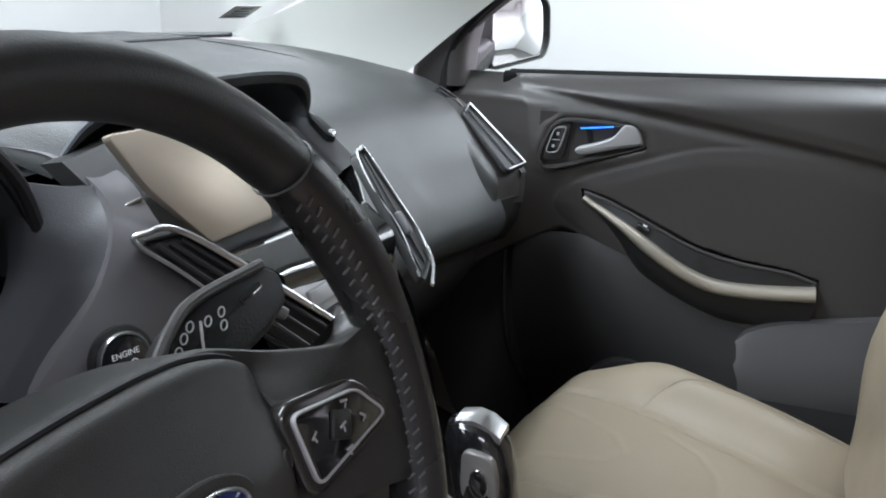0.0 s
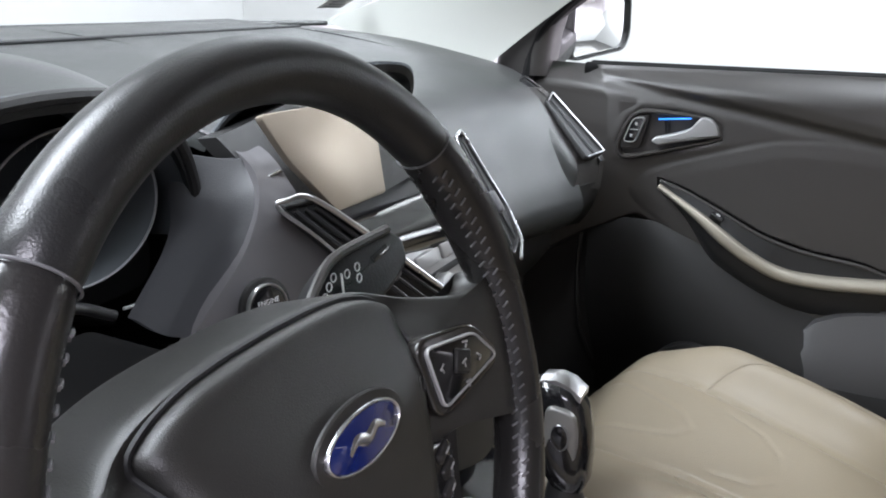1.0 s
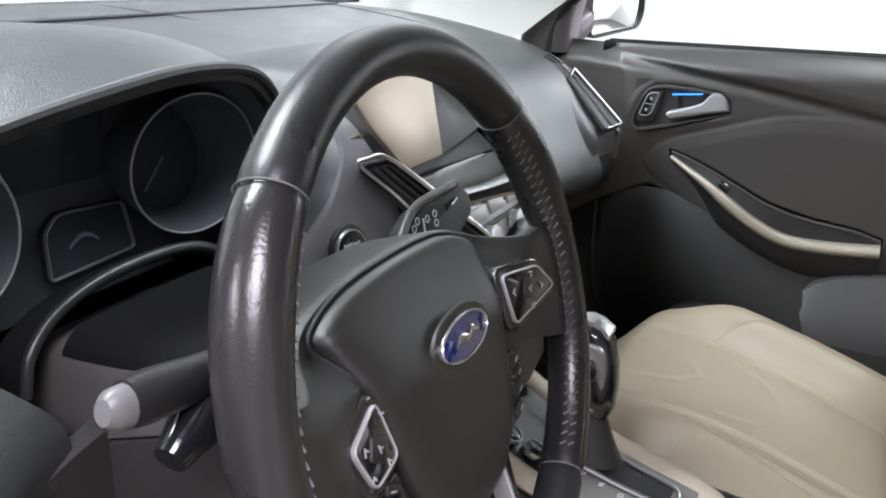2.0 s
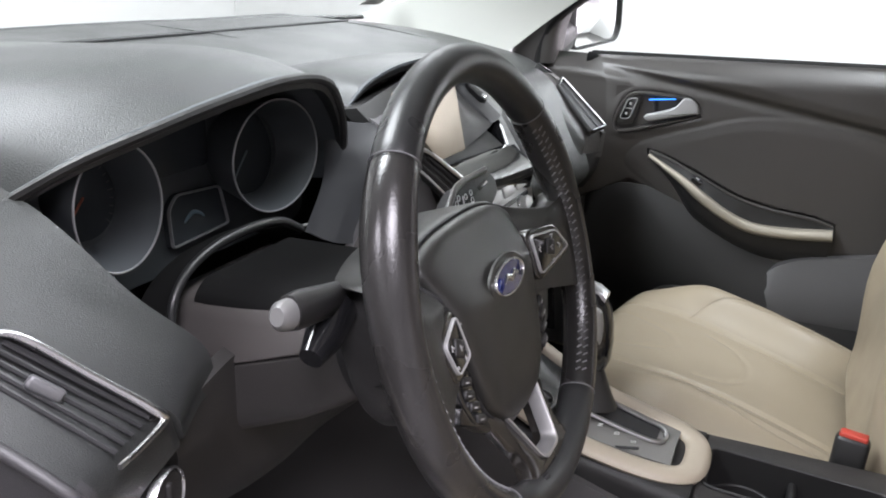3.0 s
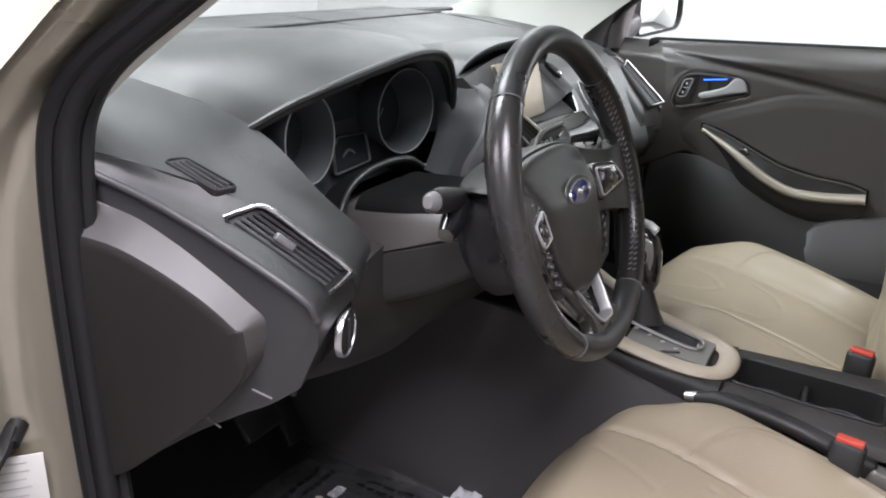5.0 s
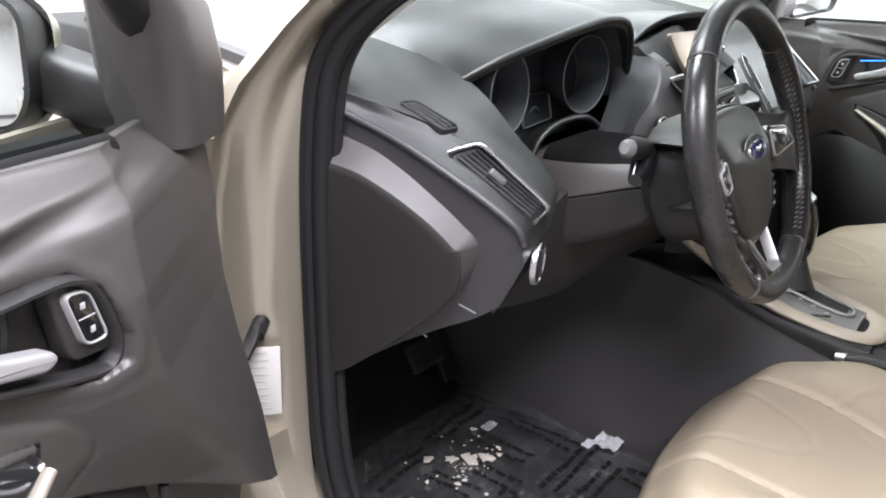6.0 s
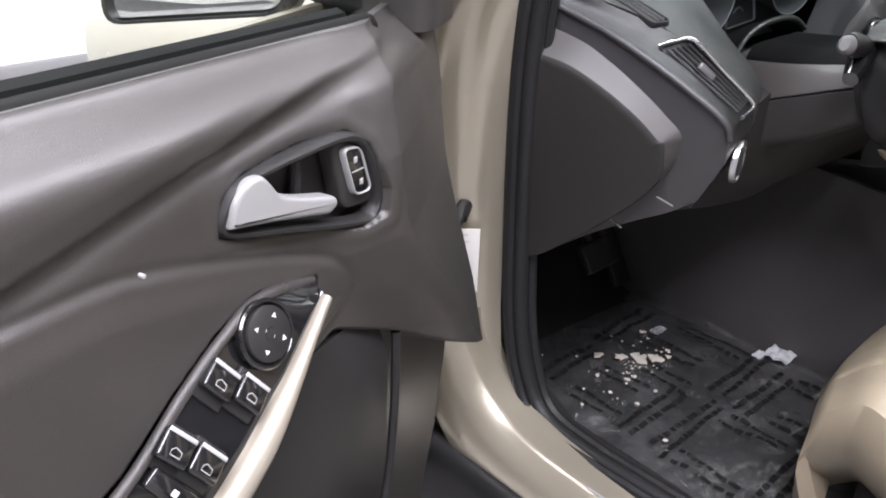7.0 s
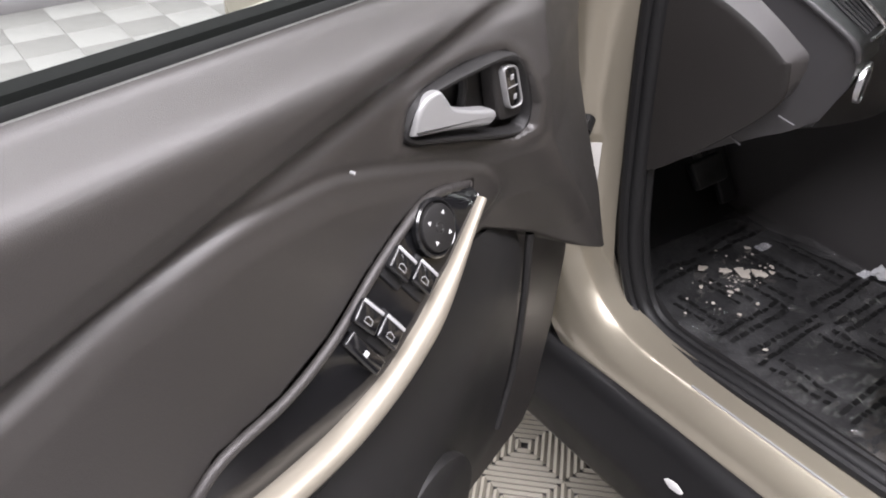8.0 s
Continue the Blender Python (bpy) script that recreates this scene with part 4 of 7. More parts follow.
def steering_wheel():
    ob = thing("steering_wheel", "black leather three-spoke steering wheel with worn shiny grips", "steering wheel")

    def rim_at(a, extra=0.0):
        g = 0.0018 * (math.exp(-((math.degrees(a) % 360 - 28) / 16) ** 2) + math.exp(-((math.degrees(a) % 360 - 152) / 16) ** 2))
        return WM @ Vector((RIM * math.cos(a), RIM * math.sin(a), 0)), RT + g + extra

    def arc(a0, a1, n, mat_, nm, lab=""):
        pts, rr = [], []
        for k in range(n + 1):
            a = radians(a0 + (a1 - a0) * k / n)
            p, r = rim_at(a)
            pinch = 0.0012 * (math.exp(-(k / 0.8) ** 2) + math.exp(-((n - k) / 0.8) ** 2))
            pts.append(p)
            rr.append(r - pinch)
        # tube with the wheel's normal as its up side
        part(nm, tube(pts, rr, 24, up=WN, squash=1.12), mat_, ob, lab)

    arc(44, 136, 60, LEATHER, "rim_top")
    arc(136, 236, 56, WORN, "rim_grip", "polished worn leather grip")
    arc(236, 304, 50, LEATHER, "rim_bottom")
    arc(304, 404, 56, WORN, "rim_grip", "polished worn leather grip")
    for a in (44, 136, 236, 304):
        p, r = rim_at(radians(a))
        ring = [p + (WM.to_3x3() @ Vector((math.cos(radians(a)), math.sin(radians(a)), 0))) * (r * 1.005 * math.cos(b)) + WN * (r * 1.125 * math.sin(b)) for b in (2 * math.pi * k / 28 for k in range(28))]
        t = WM.to_3x3() @ Vector((-math.sin(radians(a)), math.cos(radians(a)), 0))
        part("seam", tube(ring, 0.0006, 6, closed=True, up=t), GREYTHREAD, ob)
    # baseball stitching along the inner side of both grips
    for a0, a1 in ((308, 401), (139, 232)):
        n = 34
        bm = bmesh.new()
        for k in range(n):
            a = radians(a0 + (a1 - a0) * (k + 0.5) / n)
            for sg in (-1, 1):
                q = []
                for j in range(4):
                    b = radians(180 - 26 - sg * (3 + 4.5 * j))
                    aa = a + sg * radians(0.55) * (j - 1.5) * 0.6
                    p, r = rim_at(aa)
                    rd = WM.to_3x3() @ Vector((math.cos(aa), math.sin(aa), 0))
                    q.append(p + rd * ((r + 0.0007) * math.cos(b)) + WN * ((r + 0.0007) * 1.12 * math.sin(b)))
                tube(q, 0.00075, 5, up=WN, bm=bm)
        tagged(part("stitching", bm, GREYTHREAD, ob, "grey baseball stitching"), kind="stuff")
    # hub: airbag cover over a shell that runs out into the spokes
    def zshell(x, y):
        """Front surface of the shell: low round the cover, rising to the rim along the side spokes."""
        ax = abs(x)
        low = -0.0165 + 0.0105 * step(0.075, 0.105, ax) + 0.011 * step(0.10, 0.150, ax)
        high = -0.034 + 0.038 * step(0.085, 0.155, ax)
        f = step(0.012, 0.036, y)
        return low * (1 - f) + high * f

    right = [(0.030, 0.0580), (0.055, 0.0560), (0.077, 0.0515), (0.093, 0.0450), (0.108, 0.037), (0.125, 0.030), (0.142, 0.026), (0.156, 0.028), (0.166, 0.035), (0.168, 0.010), (0.166, -0.030), (0.160, -0.058), (0.150, -0.052), (0.132, -0.046), (0.108, -0.043), (0.090, -0.043), (0.080, -0.056), (0.072, -0.078), (0.058, -0.100), (0.034, -0.114)]
    out = [(0, 0.0585)] + right + [(0, -0.118)] + [(-x, y) for x, y in right[::-1]]
    out = [Vector(p[:2]) for p in spline([(*c, 0) for c in out], 150, closed=True)]
    def zback(p):
        w = max(step(0.095, 0.125, abs(p.x)), step(-0.045, -0.060, p.y))
        return -0.092 * (1 - w) + (zshell(p.x, p.y) - 0.024) * w

    rings = [[WM @ Vector((p.x * g, p.y * h, zback(p))) for p in out] for g, h in ((0.70, 0.75), (0.955, 0.97))]
    rings.append([WM @ Vector((p.x * 0.975, p.y * 0.985, zback(p) * 0.9 + zshell(p.x, p.y) * 0.1)) for p in out])
    for f, dz in ((0.995, -0.016), (1.0, -0.008), (0.994, -0.003), (0.982, -0.0008), (0.96, 0.0), (0.90, 0.0), (0.85, 0.0), (0.80, 0.0), (0.75, 0.0), (0.70, 0.0), (0.65, 0.0), (0.60, 0.0), (0.45, 0.0), (0.2, 0.0)):
        rings.append([WM @ Vector((p.x * f, (p.y + 0.01) * f - 0.01, zshell(p.x * f, (p.y + 0.01) * f - 0.01) + dz)) for p in out])
    part("hub_shell", loft(rings), AIRBAG, ob)
    half = [(0.030, 0.0548), (0.055, 0.0525), (0.075, 0.0470), (0.0890, 0.0390), (0.0865, 0.028), (0.0835, 0.016), (0.0805, 0.004), (0.077, -0.012), (0.0725, -0.034), (0.067, -0.058), (0.056, -0.085), (0.036, -0.104)]
    cover = [(0, 0.0555)] + half + [(0, -0.111)] + [(-x, y) for x, y in half[::-1]]
    cover = rpoly([Vector(c) for c in cover], 0.008, 5)
    rings = [[WM @ Vector((p.x * f, p.y * f, z - 0.016 * step(-0.008, 0.044, p.y * f))) for p in cover] for f, z in ((0.985, -0.030), (1.0, -0.0175), (0.998, -0.0130), (0.985, -0.0095), (0.96, -0.0072), (0.92, -0.0054), (0.85, -0.0036), (0.75, -0.0022), (0.6, -0.0010), (0.45, -0.0003), (0.3, 0.0), (0.12, 0.0))]
    part("airbag_cover", loft(rings), AIRBAG, ob)
    # dark gap round the cover
    gap = []
    for p in inset(cover, -0.0014):
        gap.append(WM @ Vector((p.x, p.y, zshell(p.x, p.y) + 0.0004)))
    part("cover_gap", tube(gap, 0.0017, 6, closed=True, up=WN), DEEP, ob)
    EM = WM @ pose(0.006, 0.001, -0.0012)
    em = part("emblem", loft([[EM @ Vector((p.x * f, p.y * f, z)) for p in oval(0.0290, 0.0118, 40)] for f, z in ((1.0, -0.002), (1.0, 0.0022), (0.96, 0.003), (0.5, 0.0036), (0.1, 0.0038))]), BLUE, ob, "blue oval emblem with silver border")
    part("emblem_border", frame_ring(oval(0.0305, 0.0134, 40), 0.0018, EM @ pose(0, 0, -0.001), 0.0045, bevel=0.0008), CHROME, em)
    part("emblem_recess", frame_ring(oval(0.0365, 0.0185, 40), 0.0062, EM @ pose(0, 0, -0.0015), 0.0026, bevel=0.0008), AIRBAG, em)
    sx = spline([(-0.0150, -0.0022, 0), (-0.0080, 0.0018, 0), (0.0, -0.0008, 0), (0.0080, 0.0020, 0), (0.0150, -0.0010, 0)], 40)
    part("emblem_bar", tube([EM @ (p + Vector((0, 0, 0.0038))) for p in sx], [0.0010 + 0.0022 * math.sin(math.pi * k / 39) for k in range(40)], 8, up=WN, squash=0.4), CHROME, em, "plain silver wave")
    # small moulded airbag mark on the cover
    mark = WM @ pose(0.071, -0.002, -0.0056, 0, 12, 0)
    part("airbag_mark", frame_ring(oval(0.0036, 0.0046, 20), 0.0010, mark, 0.0010, bevel=0.0003), HARD, ob)
    # switch pods on the side spokes
    pods = {1: ((0.0815, 0.0130, -0.0065), (0.1225, 0.0068, 0.0005), (0.1370, -0.0125, 0.0050), (0.0840, -0.0225, -0.0050)),
            -1: ((-0.0850, 0.0030, -0.0080), (-0.1150, -0.0080, -0.0030), (-0.1060, -0.0330, -0.0040), (-0.0790, -0.0290, -0.0070))}
    for s in (-1, 1):
        A, T, B, C = [Vector(v) for v in pods[s]]
        pm = basis((A + T + B + C) / 4, (B - A) * s, (A - C))
        iv = pm.inverted()
        q = [Vector((iv @ v)[:2]) for v in (A, T, B, C)]
        if sum(q[i - 1].x * q[i].y - q[i].x * q[i - 1].y for i in range(4)) < 0:
            q = q[::-1]
        mid = sum(q, Vector((0, 0))) / 4
        q = rpoly(q, 0.005)
        sm_ = WM @ pm
        part("spoke_bezel", prism(inset(q, -0.0065), sm_ @ pose(0, 0, -0.010), 0.0105, 0.0025, steps=4), SPOKEGLOSS, ob, "dark gloss bezel round the switches")
        sw = part("switch_pod", prism(q, sm_ @ pose(0, 0, -0.008), 0.0105, 0.001), PIANO, ob)
        part("switch_trim", frame_ring(inset(q, -0.0010), 0.0016, sm_ @ pose(0, 0, -0.001), 0.0042, bevel=0.0006), SILVER, sw)
        part("rocker", box(sm_ @ pose(mid.x, mid.y, 0.0030), 0.013, 0.014, 0.003, 0.0012), HARD, sw)
        for qx, qy, ang in ((-0.017, -0.004, 60), (0.002, 0.011, 10), (0.015, 0.004, -20), (0.006, -0.011, 25), (0.0, 0.0, 40)):
            part("symbol", box(sm_ @ pose(mid.x + qx * s, mid.y + qy, 0.0030 if (qx, qy) != (0.0, 0.0) else 0.0046, 0, 0, ang), 0.0048, 0.0013, 0.0006, 0.0002), DIMWHITE, sw)
            part("symbol", box(sm_ @ pose(mid.x + qx * s + 0.001, mid.y + qy - 0.0022, 0.0030 if (qx, qy) != (0.0, 0.0) else 0.0046, 0, 0, ang + 70), 0.0026, 0.0011, 0.0006, 0.0002), DIMWHITE, sw)
        # lower block of buttons beside the cover
        blk = [(0.071, -0.040), (0.096, -0.044), (0.094, -0.060), (0.082, -0.084), (0.064, -0.092)]
        blk = [Vector((s * x, y)) for x, y in (blk if s > 0 else blk[::-1])]
        bl = part("button_block", prism(rpoly(blk, 0.006), WM @ pose(0, 0, -0.034), 0.022, 0.003, steps=3), PIANO, ob)
        for bx, by in ((0.082, -0.048), (0.083, -0.058), (0.079, -0.069), (0.074, -0.081)):
            part("button", box(WM @ pose(s * bx, by, -0.0115, 0, 0, s * 24), 0.014, 0.0072, 0.004, 0.0015), HARD, bl)
            part("symbol", box(WM @ pose(s * (bx + 0.002), by, -0.0092, 0, 0, s * 24), 0.005, 0.0012, 0.0006, 0.0002), DIMWHITE, bl)
    # bottom spoke: a fork with an open middle, rising to the rim, with a bright lining
    def zfork(y):
        return -0.016 + 0.022 * step(-0.095, -0.160, y)

    ext = rpoly([Vector(v) for v in ((-0.060, -0.088), (-0.036, -0.138), (-0.052, -0.163), (0.052, -0.163), (0.036, -0.138), (0.060, -0.088))], [0.004, 0.02, 0.01, 0.01, 0.02, 0.004], 6)
    hole = rpoly([Vector(v) for v in ((-0.040, -0.088), (-0.0165, -0.148), (0.0165, -0.148), (0.040, -0.088))], [0.002, 0.009, 0.009, 0.002], 9)
    bm = bmesh.new()
    grid(bm, [[WM @ Vector((p.x, p.y, zfork(p.y) + dz)) for p in inset(ext, d)] for d, dz in ((0.002, -0.016), (0.0, -0.008), (0.001, -0.002), (0.005, 0.0))] + [[WM @ Vector((p.x, p.y, zfork(p.y) + dz)) for p in inset(hole, d)] for d, dz in ((-0.002, 0.0), (0.0, -0.0015), (0.0, -0.020))], close_v=True)
    part("fork", bm, SPOKEGLOSS, ob, "dark gloss lower spoke")
    bm = bmesh.new()
    grid(bm, [[WM @ Vector((p.x, p.y, zfork(p.y) + dz)) for p in inset(hole, d)[4:-4]] for d, dz in ((-0.0012, -0.001), (-0.0008, 0.0022), (0.0014, 0.0022), (0.0022, 0.0), (0.0030, -0.011))])
    part("fork_trim", bm, FORKSILVER, ob, "bright lining of the lower spoke")
    part("rim_slot", box(WM @ pose(-0.030, -0.1565, 0.0085, -14, 0, 0), 0.010, 0.006, 0.004, 0.0012), DEEP, ob)
    return ob


DIMWHITE = mat("worn_white_print", (0.34, 0.34, 0.34), 0.6)
SPOKEGLOSS = mat("dark_gloss_spoke", (0.016, 0.0145, 0.013), 0.22, coat=0.4, smudge=0.2)
FORKSILVER = mat("fork_silver", (0.50, 0.50, 0.50), 0.30, 0.8, vary=0.04)
AIRBAG = mat("airbag_cover_plastic", (0.020, 0.0195, 0.018), 0.40, bump=0.3, grain=1500, smudge=0.12)
steering_wheel()


def column():
    ob = thing("steering_column", "dark grey steering column shroud with stalks", "steering column")
    ax = -WN
    rings = []
    for d, rx, ry, dy in ((0.028, 0.078, 0.056, -0.028), (0.034, 0.085, 0.062, -0.027), (0.050, 0.094, 0.071, -0.025), (0.075, 0.099, 0.076, -0.023), (0.094, 0.101, 0.078, -0.022), (0.099, 0.098, 0.075, -0.022)):
        mm = basis(HUB + ax * d, (1, 0, 0), WU)
        rings.append([mm @ Vector((p[0], p[1] + dy, 0)) for p in superell(rx, ry, ry, 64, 0.72, 0.72)])
    part("collar", loft(rings), HARD, ob)
    gap = basis(HUB + ax * 0.097, (1, 0, 0), WU)
    part("collar_gap", prism(oval(0.094, 0.073, 44), gap @ pose(0, -0.022, 0, 180, 0, 0), 0.012, 0.001), SEAL, ob)
    # lower cover, box-like, and the upper half of the shroud over a parting line
    c = -0.366
    lower, upper = [], []
    for y, hw, zp, zb in ((0.075, 0.070, 0.897, 0.868), (0.10, 0.080, 0.894, 0.840), (0.15, 0.084, 0.875, 0.808), (0.21, 0.088, 0.852, 0.780), (0.28, 0.092, 0.840, 0.765)):
        lower.append([(p.x, y, p.y) for p in rpoly([(c - hw, zb), (c + hw, zb), (c + hw, zp), (c - hw, zp)], [0.03, 0.03, 0.003, 0.003], 6)])
        zt = 0.918 - 0.10 * max(0, y - 0.10)
        upper.append([(p.x, y, p.y) for p in rpoly([(c - hw - 0.0015, zp + 0.0016), (c + hw + 0.0015, zp + 0.0016), (c + hw * 0.86, zt), (c - hw * 0.86, zt)], [0.003, 0.003, 0.018, 0.018], 6)])
    part("lower_cover", loft(lower), LOWER, ob)
    part("shroud_upper", loft(upper), SHROUD, ob, "brownish grey upper shroud")
    part("stalk_slot", tube([(c - 0.084, 0.100, 0.896), (c - 0.081, 0.104, 0.912)], 0.0012, 6), SILVER, ob)
    rings = []
    for y, hw, zt in ((0.085, 0.066, 0.926), (0.12, 0.072, 0.928), (0.18, 0.078, 0.922), (0.25, 0.082, 0.915)):
        o = rpoly([(-0.366 - hw, 0.895), (-0.366 + hw, 0.895), (-0.366 + hw * 0.8, zt), (-0.366 - hw * 0.8, zt)], 0.02, 5)
        rings.append([(p.x, y, p.y) for p in o])
    # column top blackened: the hollow's shade is put into its colour
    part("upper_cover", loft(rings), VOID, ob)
    # indicator stalk with a pale worn end
    st = part("indicator_stalk", tube([(-0.44, 0.104, 0.940), (-0.485, 0.096, 0.950), (-0.516, 0.094, 0.957), (-0.528, 0.094, 0.959)], [0.008, 0.0105, 0.0115, 0.0102], 14, up=(0, 0, 1), squash=1.2), HARD, ob)
    part("stalk_end", tube([(-0.526, 0.094, 0.958), (-0.536, 0.094, 0.960), (-0.540, 0.094, 0.961)], [0.0098, 0.0088, 0.0055], 14, up=(0, 0, 1), squash=1.15), GREYEND, st, "pale grey stalk end")
    part("stalk_base", tube([(-0.46, 0.10, 0.935), (-0.49, 0.092, 0.925), (-0.508, 0.09, 0.918)], [0.016, 0.014, 0.009], 12), PIANO, ob)
    # wiper stalk: a flat-faced paddle with printed symbols
    wm = basis((-0.222, 0.098, 0.962), (1, -0.10, 0.07), (0.05, 0.56, 0.83))
    blade = rpoly([(-0.058, -0.014), (-0.030, 0.006), (-0.006, 0.015), (0.050, 0.016), (0.060, 0.006), (0.054, -0.010), (0.030, -0.020), (-0.02, -0.030)], [0.004, 0.006, 0.006, 0.006, 0.006, 0.006, 0.008, 0.008])
    ws = part("wiper_stalk", prism(blade, wm @ pose(0, 0, -0.020), 0.020, 0.004, steps=3), SEAL, ob, "black wiper stalk with white symbols")
    part("ridge", tube(spline([wm @ Vector(q) for q in ((-0.057, -0.012, 0.0), (-0.030, 0.007, 0.001), (-0.006, 0.0155, 0.001), (0.048, 0.0165, 0.0))], 24), 0.0035, 8), SOFT, ws)
    for qx, qy in ((-0.040, -0.010), (-0.032, -0.005), (-0.025, 0.0), (-0.018, 0.004), (-0.006, 0.002), (0.002, -0.004), (0.005, 0.003)):
        part("symbol", frame_ring(oval(0.0036, 0.0024, 14), 0.0009, wm @ pose(qx, qy, -0.0002, 0, 0, 40), 0.0008, bevel=0.0002), WHITE, ws)
    part("symbol", box(wm @ pose(-0.014, -0.003, 0.0002, 0, 0, 62), 0.016, 0.0018, 0.0006, 0.0002), WHITE, ws)
    part("slot", box(wm @ pose(0.030, 0.004, 0.0, 0, 0, 10), 0.020, 0.005, 0.003, 0.001), PIANO, ws)
    return ob


SHROUD = mat("column_shroud_plastic", (0.064, 0.058, 0.056), 0.45, bump=0.3, grain=1300, smudge=0.1)
GREYEND = mat("grey_stalk_end", (0.13, 0.13, 0.127), 0.4)
column()
# ---------------------------------------------------------------- front doors
HX, HY = -0.830, 0.483


def belt(y):
    return 1.024 - 0.048 * y


ARM = [(0.127, 0.800), (0.122, 0.835), (0.085, 0.862), (-0.018, 0.903), (-0.084, 0.925), (-0.141, 0.932), (-0.19, 0.934), (-0.274, 0.928), (-0.345, 0.910), (-0.60, 0.86), (-0.90, 0.80), (-0.90, 0.62), (-0.30, 0.62), (-0.10, 0.66), (0.05, 0.75)]
ARM = [(p.x, p.y) for p in spline([(*q, 0) for q in ARM], 90, closed=True)]
BEZEL = [(0.0, 0.916), (0.005, 0.940), (0.025, 0.951), (0.085, 0.955), (0.129, 0.953), (0.150, 0.936), (0.164, 0.896), (0.159, 0.875), (0.138, 0.870), (0.058, 0.895)]


SHELF_OUT = [(-0.695, 0.086, 0.842), (-0.693, 0.022, 0.860), (-0.692, -0.020, 0.851), (-0.692, -0.063, 0.831), (-0.692, -0.111, 0.803), (-0.692, -0.166, 0.787), (-0.692, -0.232, 0.784), (-0.694, -0.274, 0.756)]
PULL = [(-0.680, 0.083, 0.832), (-0.668, 0.017, 0.799), (-0.666, -0.03, 0.769), (-0.670, -0.077, 0.741), (-0.677, -0.13, 0.721), (-0.680, -0.195, 0.721), (-0.681, -0.275, 0.731)]
# the passenger's shelf is narrower
SHELF_SLIM = [(-0.695, 0.086, 0.838), (-0.693, 0.050, 0.829), (-0.692, 0.010, 0.814), (-0.692, -0.040, 0.793), (-0.692, -0.092, 0.772), (-0.692, -0.157, 0.759), (-0.692, -0.232, 0.754), (-0.694, -0.274, 0.744)]


def shelf_outline(out):
    return [(p[1], p[2]) for p in out] + [(p[1], p[2] - 0.01) for p in PULL[::-1]]


def sdf(poly, Y, Z):
    """Signed distance to a polygon, negative inside."""
    d = np.full(Y.shape, 1e9)
    inside = np.zeros(Y.shape, bool)
    n = len(poly)
    for i in range(n):
        (x0, y0), (x1, y1) = poly[i - 1], poly[i]
        ex, ey = x1 - x0, y1 - y0
        t = np.clip(((Y - x0) * ex + (Z - y0) * ey) / (ex * ex + ey * ey), 0, 1)
        d = np.minimum(d, np.hypot(Y - x0 - t * ex, Z - y0 - t * ey))
        cross = ((y0 > Z) != (y1 > Z)) & (Y < (x1 - x0) * (Z - y0) / (y1 - y0 + 1e-12) + x0)
        inside ^= cross
    return np.where(inside, -d, d)


def sm(a, b, v):
    f = np.clip((v - a) / (b - a), 0, 1)
    return f * f * (3 - 2 * f)


def tab(v, rows):
    return np.interp(v, [r[0] for r in rows], [r[1] for r in rows])


def door_face(Y, Z, shelf, bold):
    """Inner face of the closed left door, as x over (y, z)."""
    B = 1.024 - 0.048 * Y
    C = tab(Y, [(-0.85, 0.855), (-0.35, 0.926), (-0.19, 0.949), (-0.03, 0.970), (0.13, 0.989), (0.30, 1.002)])
    ridge = tab(Z, [(0.60, 0.34), (0.64, 0.325), (0.721, 0.285), (0.80, 0.222), (0.85, 0.190), (0.90, 0.181), (0.963, 0.190), (1.02, 0.22)])
    top = tab(Z, [(0.64, -0.643), (0.80, -0.655), (0.92, -0.668), (1.02, -0.695)])
    top = -0.702 + (top + 0.702) * bold
    dr = Y - ridge
    X = -0.702 + (top + 0.702) * np.exp(-(np.minimum(dr, 0) / 0.075) ** 2)
    X = np.where(dr > 0, top - 0.32 * dr - 1.2 * np.maximum(Y - front_edge(Z) + 0.012, 0), X)
    low = tab(Y, [(-0.9, 0.60), (-0.2, 0.64), (0.0, 0.735), (0.12, 0.772), (0.20, 0.728), (0.27, 0.680), (0.36, 0.632)])
    under = 1 - sm(-0.006, 0.004, Z - low)
    X = X * (1 - under) + under * (-0.712 + 0.012 * sm(0.15, -0.1, Y))
    X = X - 0.034 * sm(-0.050, 0.002, Z - B) ** 1.8
    d = Z - C
    X = X + (0.006 * sm(-0.004, 0.008, d) + 0.003 * sm(0.004, 0.025, d) - 0.004 * np.exp(-((d + 0.008) / 0.008) ** 2)) * (1 - 0.75 * sm(0.16, 0.30, Y))
    a = sdf(ARM, Y, Z)
    X = X + (0.0045 * sm(0.002, -0.007, a) + 0.006 * sm(-0.004, -0.028, a) - 0.0018 * np.exp(-((a - 0.003) / 0.003) ** 2)) * (1 - under) * (0.5 * bold + 0.1)
    b = sdf(BEZEL, Y, Z)
    X = X + 0.0016 * np.exp(-((b - 0.007) / 0.007) ** 2) - 0.032 * sm(0.001, -0.004, b)
    X = X - 0.045 * sm(0.004, 0.0, sdf(shelf, Y, Z))
    return X


def front_edge(z):
    return tab(z, [(0.36, 0.275), (0.385, 0.300), (0.50, 0.345), (0.60, 0.368), (0.628, 0.368), (0.634, 0.350), (0.66, 0.345), (0.80, 0.366), (0.90, 0.392), (0.97, 0.408), (1.03, 0.400)])


